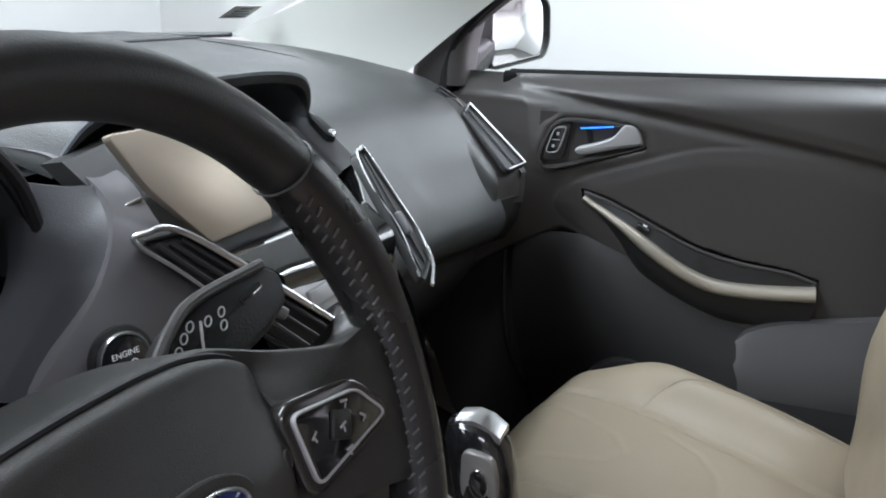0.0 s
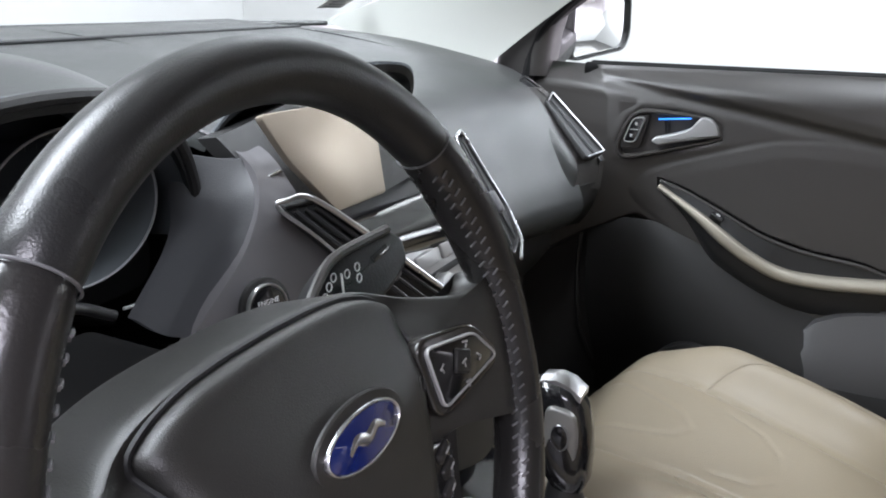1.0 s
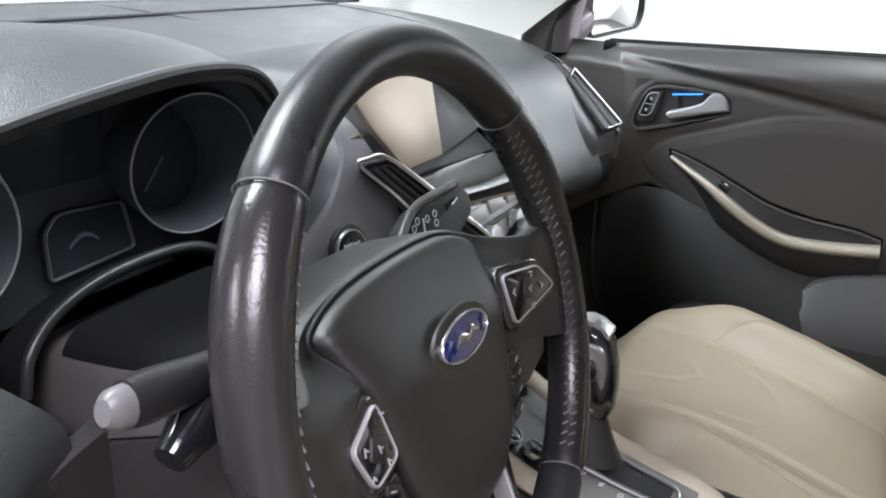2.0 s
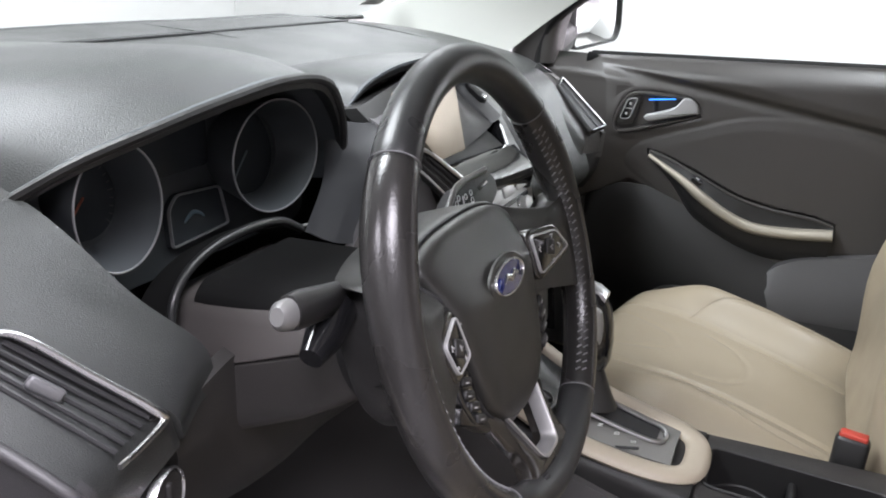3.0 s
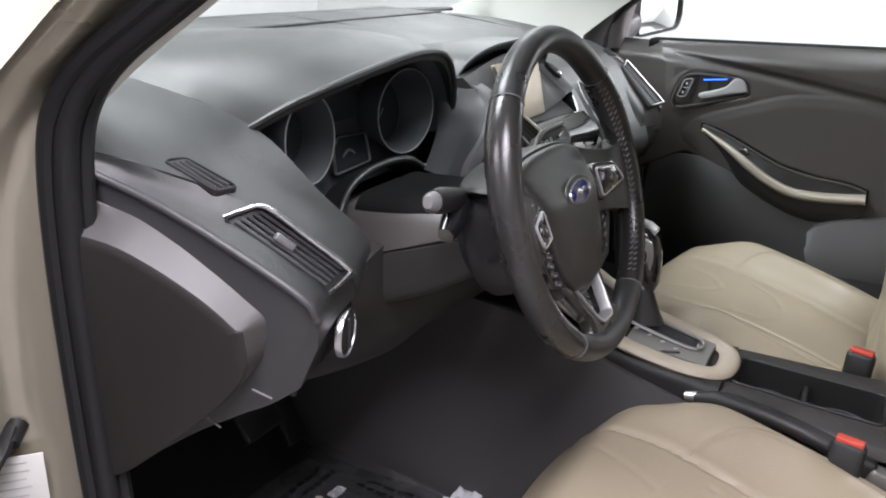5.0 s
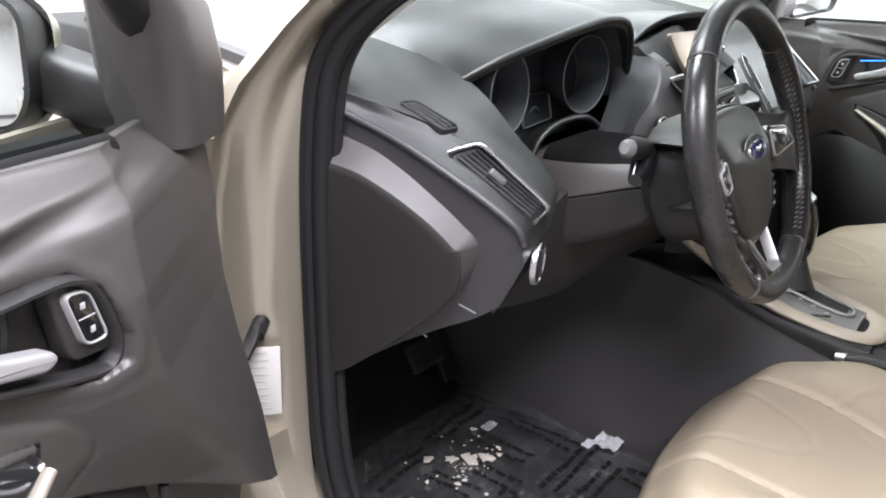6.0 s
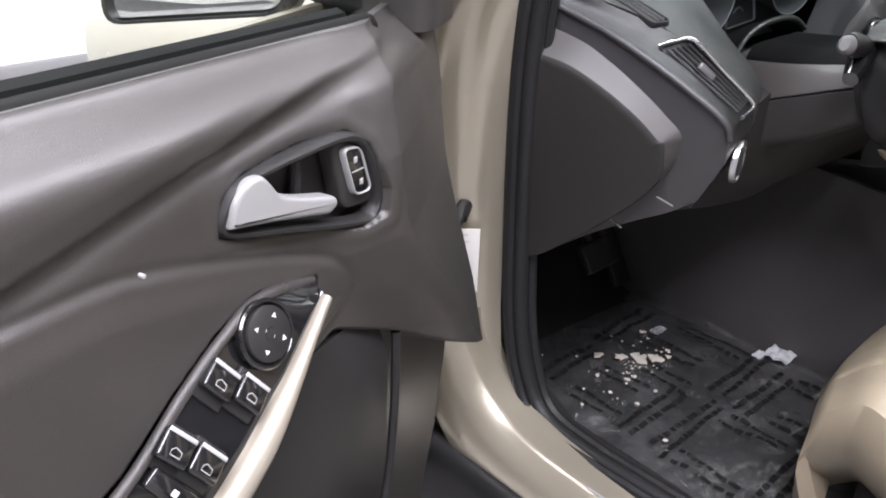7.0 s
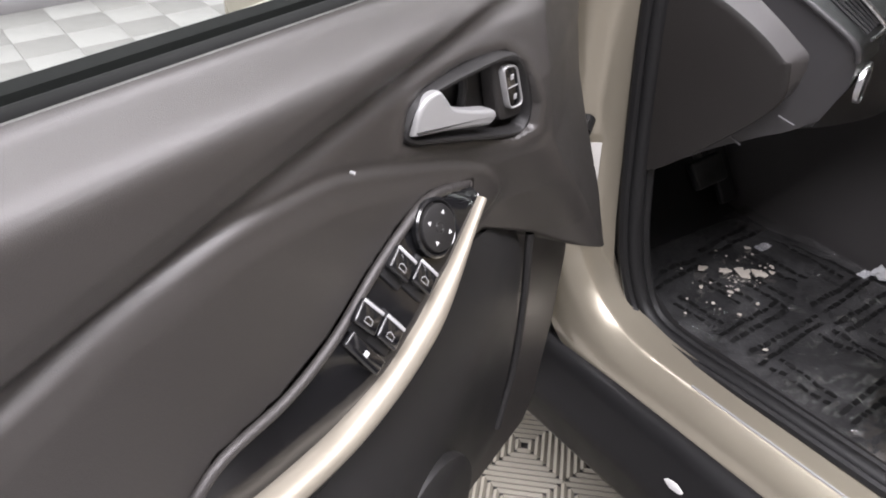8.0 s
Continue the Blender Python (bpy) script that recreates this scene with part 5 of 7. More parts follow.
def door_grid(ny, nz, shelf, bold):
    """Points of the trim, closer together over the upper part and the front."""
    v = np.linspace(0, 1, nz + 1)
    v = np.where(v < 0.14, v / 0.14 * 0.36, 0.36 + (v - 0.14) / 0.86 * 0.64)
    V = v[:, None] * np.ones((1, ny + 1))
    U = np.ones((nz + 1, 1)) * np.linspace(0, 1, ny + 1)[None, :]
    yf = front_edge(0.36 + (1.02 - 0.36) * V)
    Y = -0.82 + (yf + 0.82) * (1 - (1 - U) ** 1.5)
    Z = 0.36 + (1.024 - 0.048 * Y - 0.36) * V
    return door_face(Y, Z, shelf, bold), Y, Z


def door(s, angle):
    label = "open dark grey driver's door with champagne pull handle" if s < 0 else "closed dark grey passenger door with champagne pull handle"
    ob = thing("door_1" if s < 0 else "door_2", label, "car door", "front doors", "structure", at=Matrix.Translation((s * -HX, HY, 0)) @ Matrix.Rotation(radians(angle), 4, "Z"))

    def L(x, y, z):
        return Vector((-s * (x - HX), y - HY, z))

    def side(x):
        """Outline plane (y, z) at depth x, its z towards the cabin."""
        m = Matrix(((0, 0, -s, 0), (1, 0, 0, 0), (0, 1, 0, 0), (0, 0, 0, 1)))
        return Matrix.Translation(L(x, 0, 0)) @ m

    def tilted(x):
        """The same plane turned so that it stands nearer the cabin towards the hinge."""
        return Matrix.Translation(L(x, 0, 0)) @ Matrix(((0.15 * s * -1.0, 0, -s, 0), (1, 0, 0, 0), (0, 1, 0, 0), (0, 0, 0, 1)))

    shelf_out = SHELF_OUT if s < 0 else SHELF_SLIM
    X, Y, Z = door_grid(480, 270, shelf_outline(shelf_out), 1.0) if s < 0 else door_grid(320, 180, shelf_outline(shelf_out), 0.4)
    rows = [[L(X[j, i], Y[j, i], Z[j, i]) for i in range(X.shape[1])] for j in range(X.shape[0])]
    part("door_trim", slab(rows, (s * 0.008, 0, 0)), DOORTRIM, ob, angle=50)
    # painted shell and the dark front return under the trim
    sk = []
    for j in range(15):
        v = j / 14
        z = 0.34 + (1.0 - 0.34) * v
        sk.append([L(-0.845 - 0.035 * math.sin(min(1, v * 1.15) * math.pi), 0.405 - 1.26 * u, z) for u in [k / 12 for k in range(13)]])
    part("door_skin", slab(sk, (-s * 0.01, 0, 0)), BODY, ob)
    part("door_front_face", slab([[L(-0.845 + 0.09 * f, 0.415 - 0.02 * f, z) for f in (0, 0.3, 0.6, 1)] for z in (0.35, 0.5, 0.65, 0.8, 0.95, 0.99)], (0, -0.006, 0)), BODY, ob)
    part("door_core", box(Matrix.Translation(L(-0.79, -0.25, 0.655)), 0.10, 1.14, 0.60, 0.02), HARD, ob)
    # glass, belt strips, frame
    g = [[L(-0.752 + 0.125 * v, 0.32 - 1.16 * u - 0.34 * v * (1 - u), belt(0.32 - 1.16 * u) - 0.015 + 0.36 * v) for u in [k / 12 for k in range(13)]] for v in [k / 8 for k in range(9)]]
    part("window_glass", slab(g, (s * 0.004, 0, 0)), CLEAR if s < 0 else TINTED, ob)
    ys = [0.245 - 1.065 * k / 24 for k in range(25)]
    part("inner_belt_strip", tube([L(-0.738, y, belt(y) - 0.009) for y in ys], 0.0125, 10, up=(1, 0, 0)), VOID, ob)
    part("outer_belt_strip", tube([L(-0.768, y, belt(y) - 0.008) for y in ys], 0.012, 8, up=(1, 0, 0)), VOID, ob)
    part("belt_moulding", tube([L(-0.795, y, belt(y) - 0.028) for y in ys], 0.010, 8, up=(1, 0, 0)), CHROME if s < 0 else SEAL, ob)
    part("window_frame", tube(spline([L(-0.775, 0.40, 1.03), L(-0.725, 0.22, 1.165), L(-0.66, -0.04, 1.31), L(-0.635, -0.3, 1.372), L(-0.64, -0.8, 1.36), L(-0.745, -0.86, 1.05)], 40), 0.020, 10, up=(1, 0, 0)), HARD, ob)
    # mirror sail
    rings = []
    for z, f, back in ((0.984, 1.0, 0.0), (1.0, 1.0, 0.0), (1.05, 0.99, 0.006), (1.10, 0.92, 0.022), (1.15, 0.72, 0.055), (1.19, 0.40, 0.095)):
        foot = rpoly([(-0.730, 0.412), (-0.714, 0.318), (-0.796, 0.316), (-0.825, 0.345), (-0.800, 0.430)], [0.014, 0.035, 0.012, 0.01, 0.01], 6)
        rings.append([L(-0.775 + (p.x + 0.775) * f + 0.10 * (z - 1.0), 0.365 + (p.y - 0.365) * f - back, z) for p in foot])
    part("mirror_sail", loft(rings), SOFT, ob)
    # mirror
    mm = basis(L(-0.943, 0.278, 1.040), (1, -s * 0.22, 0), (0, 0.14, 1)) if s < 0 else basis(L(-0.950, 0.290, 1.068), (1, -s * 0.40, 0), (0, 0.05, 1))
    o = [(-0.086, -0.070), (0.080, -0.050), (0.096, -0.02), (0.092, 0.055), (0.06, 0.072), (-0.065, 0.076), (-0.086, 0.06)]
    if s < 0:
        o[0], o[5], o[6] = (-0.118, -0.074), (-0.095, 0.078), (-0.118, 0.06)
    o = [(-s * a if s < 0 else s * a, b) for a, b in o]
    if s < 0:
        o = o[::-1]
    o = rpoly(o, 0.022)
    rings = [[mm @ Vector((p.x * f, p.y * f, z)) for p in o] for f, z in ((0.25, -0.105), (0.6, -0.095), (0.85, -0.07), (0.97, -0.035), (1.0, -0.005), (1.0, 0.003), (0.955, 0.004), (0.945, -0.004))]
    mir = part("mirror_housing", loft(rings), HARD, ob, "black mirror housing")
    part("mirror_glass", prism(inset(o, 0.006), mm @ pose(0, 0, -0.005), 0.004, 0.0015), MIRROR, mir)
    part("mirror_cap", loft([[mm @ Vector((p.x * f, p.y * f, z)) for p in o] for f, z in ((0.3, -0.112), (0.65, -0.102), (0.9, -0.075), (1.02, -0.04))], caps=False), BODY, mir, "champagne painted cap")
    part("mirror_arm", loft([[L(x, 0.345 + 0.030 * math.copysign(abs(math.cos(a)) ** 0.5, math.cos(a)), z + 0.028 * math.copysign(abs(math.sin(a)) ** 0.5, math.sin(a))) for a in (2 * math.pi * k / 24 for k in range(24))] for x, z in ((-0.785, 1.018), (-0.83, 1.022), (-0.885, 1.034))]), HARD, ob)
    # armrest: pull and switch shelf
    pull = spline([L(*p) for p in PULL], 40)
    wid = [0.0045 + 0.0060 * step(0, 14, i) + 0.001 * step(14, 40, i) for i in range(40)]
    part("pull_handle", tube(pull, wid, 12, up=(1, 0, 0), squash=1.35), CHAMP, ob, "champagne satin pull handle")
    outer = spline([L(*p) for p in shelf_out], 40)
    # the inner edge of the shelf, paired with the outer one
    near = []
    for p in outer:
        y = p.y + HY if s > 0 else lerp(p.y + HY, [(-0.274, -0.273), (-0.232, -0.19), (-0.166, -0.11), (-0.111, -0.052), (-0.063, 0.0), (-0.020, 0.040), (0.022, 0.062), (0.086, 0.083)])
        near.append(Vector([lerp(y, [(q[1], q[k]) for q in PULL[::-1]]) for k in range(3)]))
    near = [L(p.x - 0.002, p.y, p.z + 0.004) for p in near]
    rows = []
    for i, (a, b) in enumerate(zip(outer, near)):
        well = 0.040 * step(23, 27, i) * step(39, 36, i)
        rows.append([a.lerp(b, f) + Vector((0, 0, -well * math.sin(f * math.pi) ** 0.5)) for f in (0, 0.06, 0.15, 0.3, 0.5, 0.7, 0.85, 0.94, 1)])
    part("switch_shelf", slab(rows, (0, 0, -0.012)), PIANO if s < 0 else HARD, ob, "gloss black switch shelf" if s < 0 else "")
    part("shelf_rim", tube(outer, [0.0045 if s < 0 else 0.003] * 40, 10, up=(1, 0, 0)), SOFT, ob)
    # armrest flank under the pull
    rows = []
    for i, a in enumerate(pull):
        w = step(0, 12, i)
        b = Vector((L(-0.712, 0, 0).x, a.y, a.z - 0.02 - 0.055 * w))
        rows.append([a + Vector((0, 0, -0.006)), a.lerp(b, 0.25) + Vector((-s * 0.006 * w, 0, -0.012 * w)), a.lerp(b, 0.6) + Vector((-s * 0.004 * w, 0, -0.012 * w)), b])
    part("armrest_flank", slab(rows, (s * 0.004, 0, 0.002)), HARD, ob)
    if s < 0:
        # mirror adjuster and window switches on the shelf
        def on_shelf(i, f, lift=0.0):
            a, b = outer[i], near[i]
            c, d = outer[min(i + 1, 39)], outer[max(i - 1, 0)]
            e, h = near[min(i + 1, 39)], near[max(i - 1, 0)]
            along = ((d - c).normalized() + (h - e).normalized()).normalized()
            across = (b - a).normalized()
            m = basis(a.lerp(b, f), along, -across)
            if m.to_3x3().col[2].z < 0:
                m = basis(a.lerp(b, f), along, across)
            return m @ pose(0, 0, lift)
        m = on_shelf(10, 0.40, 0.002)
        part("adjuster_rim", frame_ring(oval(0.0255, 0.0255, 36), 0.004, m, 0.006), PIANO, ob)
        knob = part("mirror_adjuster", disc(m, 0.0205, 0.008, 0.002), HARD, ob)
        part("knob_mark", frame_ring(oval(0.0050, 0.0050, 20), 0.0012, m @ pose(0, 0, 0.0072), 0.001, bevel=0.0003), PIANO, knob)
        for k in range(4):
            part("arrow", prism([Vector((0.0155, 0.0)), Vector((0.0120, 0.0021)), Vector((0.0120, -0.0021))], m @ pose(0, 0, 0.0078, 0, 0, 90 * k + 25), 0.0005, 0.0001), WHITE, knob)
        for i0, f in ((15, 0.20), (16, 0.60), (20, 0.15), (21, 0.54)):
            m = on_shelf(i0, f, 0.002)
            part("switch_well", box(m @ pose(-0.002, 0, -0.001), 0.030, 0.029, 0.004, 0.001), DEEP, ob)
            sw = part("window_switch", box(m @ pose(0, 0, 0.004, 0, 10, 0), 0.021, 0.0255, 0.008, 0.0018), PIANO, ob)
            part("switch_edge", box(m @ pose(0.0090, 0, 0.0062, 0, 10, 0), 0.0030, 0.0240, 0.0016, 0.0005), SWEDGE, sw)
            part("window_symbol", frame_ring([Vector((-0.006, -0.006)), Vector((0.0, -0.006)), Vector((0.002, 0.002)), Vector((-0.001, 0.006)), Vector((-0.006, 0.006))], 0.0010, m @ pose(-0.001, 0, 0.0077, 0, 10, 0) @ Matrix.Scale(0.75, 4), 0.0008, bevel=0.0001), DIMWHITE, sw)
        m = on_shelf(23, 0.42, 0.002)
        lk = part("child_lock_switch", box(m @ pose(0.0, 0, 0.002), 0.014, 0.046, 0.006, 0.0015), PIANO, ob)
        part("lock_symbol", box(m @ pose(0.0, 0, 0.0052), 0.0045, 0.005, 0.0006, 0.0002), WHITE, lk)
    else:
        a, b = outer[14], near[14]
        m = basis(a.lerp(b, 0.5), outer[12] - outer[16], Vector((0, 0, 1)).cross(outer[12] - outer[16]))
        sw = part("window_switch", box(m @ pose(0, 0, 0.003), 0.022, 0.016, 0.008, 0.002), PIANO, ob)
        part("window_symbol", box(m @ pose(0, 0, 0.0072), 0.007, 0.007, 0.0005, 0.0002), WHITE, sw)
    if s < 0:
        part("paint_speck", disc(side(-0.6915) @ pose(-0.078, 0.9305, 0), 0.0014, 0.004, 0.0005), DIMWHITE, ob, "small pale speck")
        part("scratch", tube([L(-0.661, 0.262, 0.748), L(-0.659, 0.258, 0.738), L(-0.659, 0.257, 0.730)], 0.0007, 5), DIMWHITE, ob, "pale scratch")
    # inner handle in its bezel
    bz = part("handle_bezel", frame_ring([Vector(p[:2]) for p in spline([(*q, 0) for q in BEZEL], 50, closed=True)], 0.0075, tilted(-0.712), 0.014 if s < 0 else 0.011, bevel=0.004), HARD if s < 0 else DOORTRIM, ob, "black handle bezel" if s < 0 else "dark grey handle bezel")
    part("handle_cup", slab([[L((-0.724 if s < 0 else -0.716) + 0.15 * y, y, z) for z in (0.865, 0.90, 0.94, 0.962)] for y in [-0.004 + 0.172 * k / 12 for k in range(13)]], (s * 0.004, 0, 0)), LOWER if s < 0 else DOORTRIM, bz)
    part("cup_rib", tube([L(-0.708, 0.092, 0.950), L(-0.704, 0.088, 0.93), L(-0.706, 0.084, 0.905)], 0.005, 8, up=(1, 0, 0)), HARD, bz)
    hp = [(0.002, 0.922), (0.007, 0.938), (0.015, 0.947), (0.024, 0.951), (0.034, 0.951), (0.041, 0.942), (0.048, 0.931), (0.070, 0.921), (0.103, 0.911), (0.106, 0.904), (0.097, 0.898), (0.05, 0.911)]
    hp = rpoly([Vector(q) for q in hp], [0.002, 0.01, 0.01, 0.006, 0.004, 0.01, 0.012, 0.02, 0.004, 0.004, 0.008, 0.02], 5)
    hm = tilted(-0.704)
    rings = [[hm @ Vector((*p, z)) for p in inset(hp, f)] for f, z in ((0.0, -0.004), (0.0, 0.006), (0.0006, 0.0085), (0.002, 0.0098), (0.004, 0.0102))]
    part("inner_handle", loft(rings), HANDLE, ob, "silver door release handle")
    lp = rpoly([(0.121, 0.941), (0.140, 0.938), (0.152, 0.898), (0.133, 0.899)], 0.007)
    lm = tilted(-0.7065)
    part("lock_panel", prism(rpoly([(0.113, 0.949), (0.148, 0.941), (0.161, 0.884), (0.124, 0.888)], 0.010), tilted(-0.720), 0.014, 0.003), LOWER, bz)
    ls = part("lock_switch", prism(lp, lm, 0.005, 0.0015), PIANO, bz)
    part("lock_trim", frame_ring(inset(lp, -0.0012), 0.0024, lm, 0.0058), SILVER, ls)
    part("lock_split", box(lm @ pose(0.1365, 0.9195, 0.0048), 0.014, 0.0012, 0.0012, 0.0003), SILVER, ls)
    for q in ((0.134, 0.929), (0.140, 0.909)):
        part("lock_symbol", box(lm @ pose(q[0], q[1], 0.0052), 0.004, 0.005, 0.0005, 0.0002), DIMWHITE, ls)
    if s > 0:
        part("ambient_lamp", box(L_lamp(L, s), 0.003, 0.052, 0.0019, 0.0006), AMBIENT, bz, "glowing blue ambient light")
    # lower pocket
    gap = spline([L(-0.690, 0.206, 0.722), L(-0.690, 0.203, 0.637), L(-0.690, 0.186, 0.540), L(-0.690, 0.150, 0.468)], 20)
    part("pocket_edge", tube([p + Vector((0, 0.004, 0)) for p in gap], 0.005, 8, up=(1, 0, 0)), HARD, ob)
    rows = []
    for k in range(18):
        f = k / 17
        y = 0.198 - 0.95 * f
        zt = lerp(y, [(-0.8, 0.60), (-0.2, 0.65), (0.0, 0.742), (0.12, 0.774), (0.20, 0.730)])
        yb = y - 0.045 * step(0.4, 0.0, f)
        rows.append([L(-0.702, y, zt), L(-0.692 + 0.012 * step(0, 0.3, f), y, zt - 0.03), L(-0.690 + 0.035 * step(0, 0.4, f), y - 0.01, (zt + 0.46) / 2), L(-0.690 + 0.035 * step(0, 0.4, f), yb, 0.47), L(-0.70, yb, 0.42)])
    part("door_pocket", slab(rows, (s * 0.004, 0, 0)), HARD, ob)
    if s > 0:
        # flared map pocket below the armrest
        rows = []
        for k in range(16):
            f = k / 15
            y = -0.135 - 0.42 * f
            zt = lerp(y, [(-0.56, 0.735), (-0.38, 0.712), (-0.23, 0.676), (-0.18, 0.648), (-0.135, 0.578)])
            zb = lerp(y, [(-0.56, 0.60), (-0.38, 0.600), (-0.20, 0.556), (-0.135, 0.568)])
            rows.append([L(-0.692, y, zt), L(-0.682, y, zt - 0.003), L(-0.668, y, (zt + zb) / 2), L(-0.655, y, zb), L(-0.664, y, zb - 0.06), L(-0.690, y, zb - 0.10)])
        part("map_pocket", slab(rows, (s * 0.004, 0, 0)), POCKET, ob, "grey flared map pocket")
    part("speaker_grille", disc(side(-0.675) @ pose(-0.02, 0.50, 0), 0.075, 0.012, 0.006), HARD, ob)
    return ob


HANDLE = mat("satin_silver_handle", (0.31, 0.31, 0.31), 0.42, 0.3)
DOORTRIM = mat("door_trim_charcoal", (0.039, 0.0358, 0.0335), 0.38, bump=0.3, grain=1500, scale=5, smudge=0.12, coat=0.22)
DOORTRIM.node_tree.nodes["Principled BSDF"].inputs["Coat Roughness"].default_value = 0.26
POCKET = mat("mid_grey_plastic", (0.055, 0.053, 0.054), 0.5, bump=0.3, grain=1200)
SWEDGE = mat("pale_switch_edge", (0.55, 0.55, 0.56), 0.3, 0.3)


def L_lamp(L, s):
    return Matrix.Translation(L(-0.690, 0.075, 0.9435)) @ pose(0, 0, 0, -8, 0, 0)


door(-1, -68.4)
door(1, 0)
# ---------------------------------------------------------------- seats and console


def seat(cx, yf, label):
    ob = thing("front_seat", label, "car seat", "front seats")
    zt = 0.600

    # seams as lines of (x from the middle, share of the depth), on both halves
    lines = [[(0.152, 0.0), (0.128, 0.12), (0.108, 0.28), (0.100, 0.5), (0.102, 1.0)], [(0.096, 0.03), (0.060, 0.14), (0.030, 0.24), (0.0, 0.275)],
             [(0.075, 0.36), (0.060, 0.45), (0.030, 0.50), (0.0, 0.51)], [(0.110, 0.27), (0.145, 0.31), (0.180, 0.41), (0.195, 0.60), (0.190, 0.92)]]

    def seam_gap(x, f):
        """Distance from the bolster seam and from the nearest of the others."""
        best = []
        for ln in lines:
            d = 1.0
            for (x0, f0), (x1, f1) in zip(ln, ln[1:]):
                ex, ey = x1 - x0, (f1 - f0) * 0.5
                t = min(1.0, max(0.0, ((abs(x) - x0) * ex + (f - f0) * 0.5 * ey) / (ex * ex + ey * ey)))
                d = min(d, math.hypot(abs(x) - x0 - t * ex, (f - f0) * 0.5 - t * ey))
            best.append(d)
        return best[0], min(best[1:])

    def top(x, f):
        """Height of the cushion at x from the middle and f from front to back."""
        u = abs(x) / 0.235
        z = zt + 0.012 * math.sin(min(1, f * 2.5) * math.pi / 2) - 0.055 * f - 0.070 * f * f - 0.060 * (1 - step(-0.02, 0.13, f)) ** 1.5
        z += 0.040 * math.exp(-((u - 0.80) / 0.20) ** 2) * step(0.06, 0.35, f) - 0.10 * max(0, u - 0.84) ** 1.2
        a, b = seam_gap(x, f)
        return z - 0.0060 * math.exp(-(a / 0.0050) ** 2) - 0.0016 * math.exp(-(b / 0.0034) ** 2)

    rows = []
    n = 100
    for i in range(n + 1):
        f = i / n
        hw = 0.255 * (0.74 + 0.26 * step(-0.05, 0.30, f))
        row = []
        for k in range(121):
            u = -1 + 2 * k / 120
            x = hw * math.copysign(abs(u) ** 0.92, u)
            y = yf - 0.50 * f + 0.030 * (1 - u * u) * step(0.25, 0.0, f) - 0.012
            row.append((cx + x, y, top(x / hw * 0.235, f)))
        rows.append(row)
    bm = bmesh.new()
    full = []
    for r in rows:
        a, b = Vector(r[0]), Vector(r[-1])
        full.append([a + Vector((0.110, 0, -0.190)), a + Vector((0.060, 0, -0.150)), a + Vector((0.012, 0, -0.10)), a + Vector((-0.006, 0, -0.045))] + [Vector(p) for p in r] + [b + Vector((0.006, 0, -0.045)), b + Vector((-0.012, 0, -0.10)), b + Vector((-0.060, 0, -0.150)), b + Vector((-0.110, 0, -0.190))])
    front = [[Vector((p.x * 0.97 + cx * 0.03, p.y + 0.014 * math.sin(min(1, h / 0.05) * math.pi / 2) - 0.9 * max(0, h - 0.05) ** 1.3, p.z - h)) for p in full[0]] for h in (0.15, 0.125, 0.10, 0.08, 0.06, 0.04, 0.02)]
    vs = grid(bm, front + full)
    part("cushion", bm, TAN, ob)
    # topstitching beside the cross seams of the bolsters
    for sd in (-1, 1):
        P = spline([(sd * (x + 0.004), f + 0.012, 0) for x, f in lines[3]], 30)
        part("stitching", tube([(cx + p.x * (0.74 + 0.26 * step(-0.05, 0.30, p.y)) * 0.255 / 0.235, yf - 0.50 * p.y - 0.012, top(p.x, p.y) + 0.0003) for p in P], 0.0006, 5), STITCH, ob)
    # backrest
    rings = []
    for i in range(22):
        f = i / 21
        z = 0.545 + 0.64 * f
        yc = yf - 0.470 - 0.150 * f
        hw = 0.245 - 0.045 * f ** 2
        ring = []
        for k in range(44):
            a = 2 * math.pi * k / 44
            c, s = math.cos(a), math.sin(a)
            x = hw * math.copysign(abs(c) ** 0.55, c)
            y = (0.052 + 0.018 * step(0.0, 0.3, f)) * math.copysign(abs(s) ** 0.65, s)
            if s > 0:
                y += 0.035 * step(-0.05, 0.35, f) * math.exp(-((abs(x) / hw - 0.82) / 0.16) ** 2)
            sc = 1 - 0.9 * step(0.93, 1.06, f) if f > 0.93 else 1
            ring.append((cx + x, yc + y * sc, z))
        rings.append(ring)
    part("backrest", loft(rings), TAN, ob)
    head = [[(cx + rx * math.copysign(abs(math.cos(a)) ** 0.6, math.cos(a)), yf - 0.64 - 0.06 * f + ry * math.copysign(abs(math.sin(a)) ** 0.7, math.sin(a)), 1.205 + 0.19 * f) for a in (2 * math.pi * k / 36 for k in range(36))] for f, rx, ry in ((0.0, 0.09, 0.035), (0.08, 0.125, 0.05), (0.5, 0.135, 0.055), (0.9, 0.12, 0.048), (1.0, 0.08, 0.025))]
    part("headrest", loft(head), TAN, ob)
    part("seat_base", box(pose(cx, yf - 0.27, 0.39), 0.36, 0.42, 0.16, 0.03), HARD, ob)
    return ob


seat(-0.375, 0.005, "tan leather driver's seat with stitched seams")
seat(0.358, 0.085, "tan leather passenger seat with stitched seams")


def buckle(x, y, z, tilt):
    ob = thing("seat_belt_buckle", "black seat belt buckle with a red release button", "buckle", "seat belt buckles")
    m = pose(x, y, z, tilt, 0, 82)
    part("shell", box(m @ pose(0, 0, -0.03), 0.042, 0.026, 0.085, 0.006), HARD, ob)
    part("button", box(m @ pose(0, 0, 0.012), 0.034, 0.018, 0.010, 0.002), RED, ob, "red release button")
    part("stalk", tube([m @ Vector((0, 0, -0.06)), m @ Vector((0, -0.01, -0.16))], 0.012, 8), HARD, ob)
    return ob


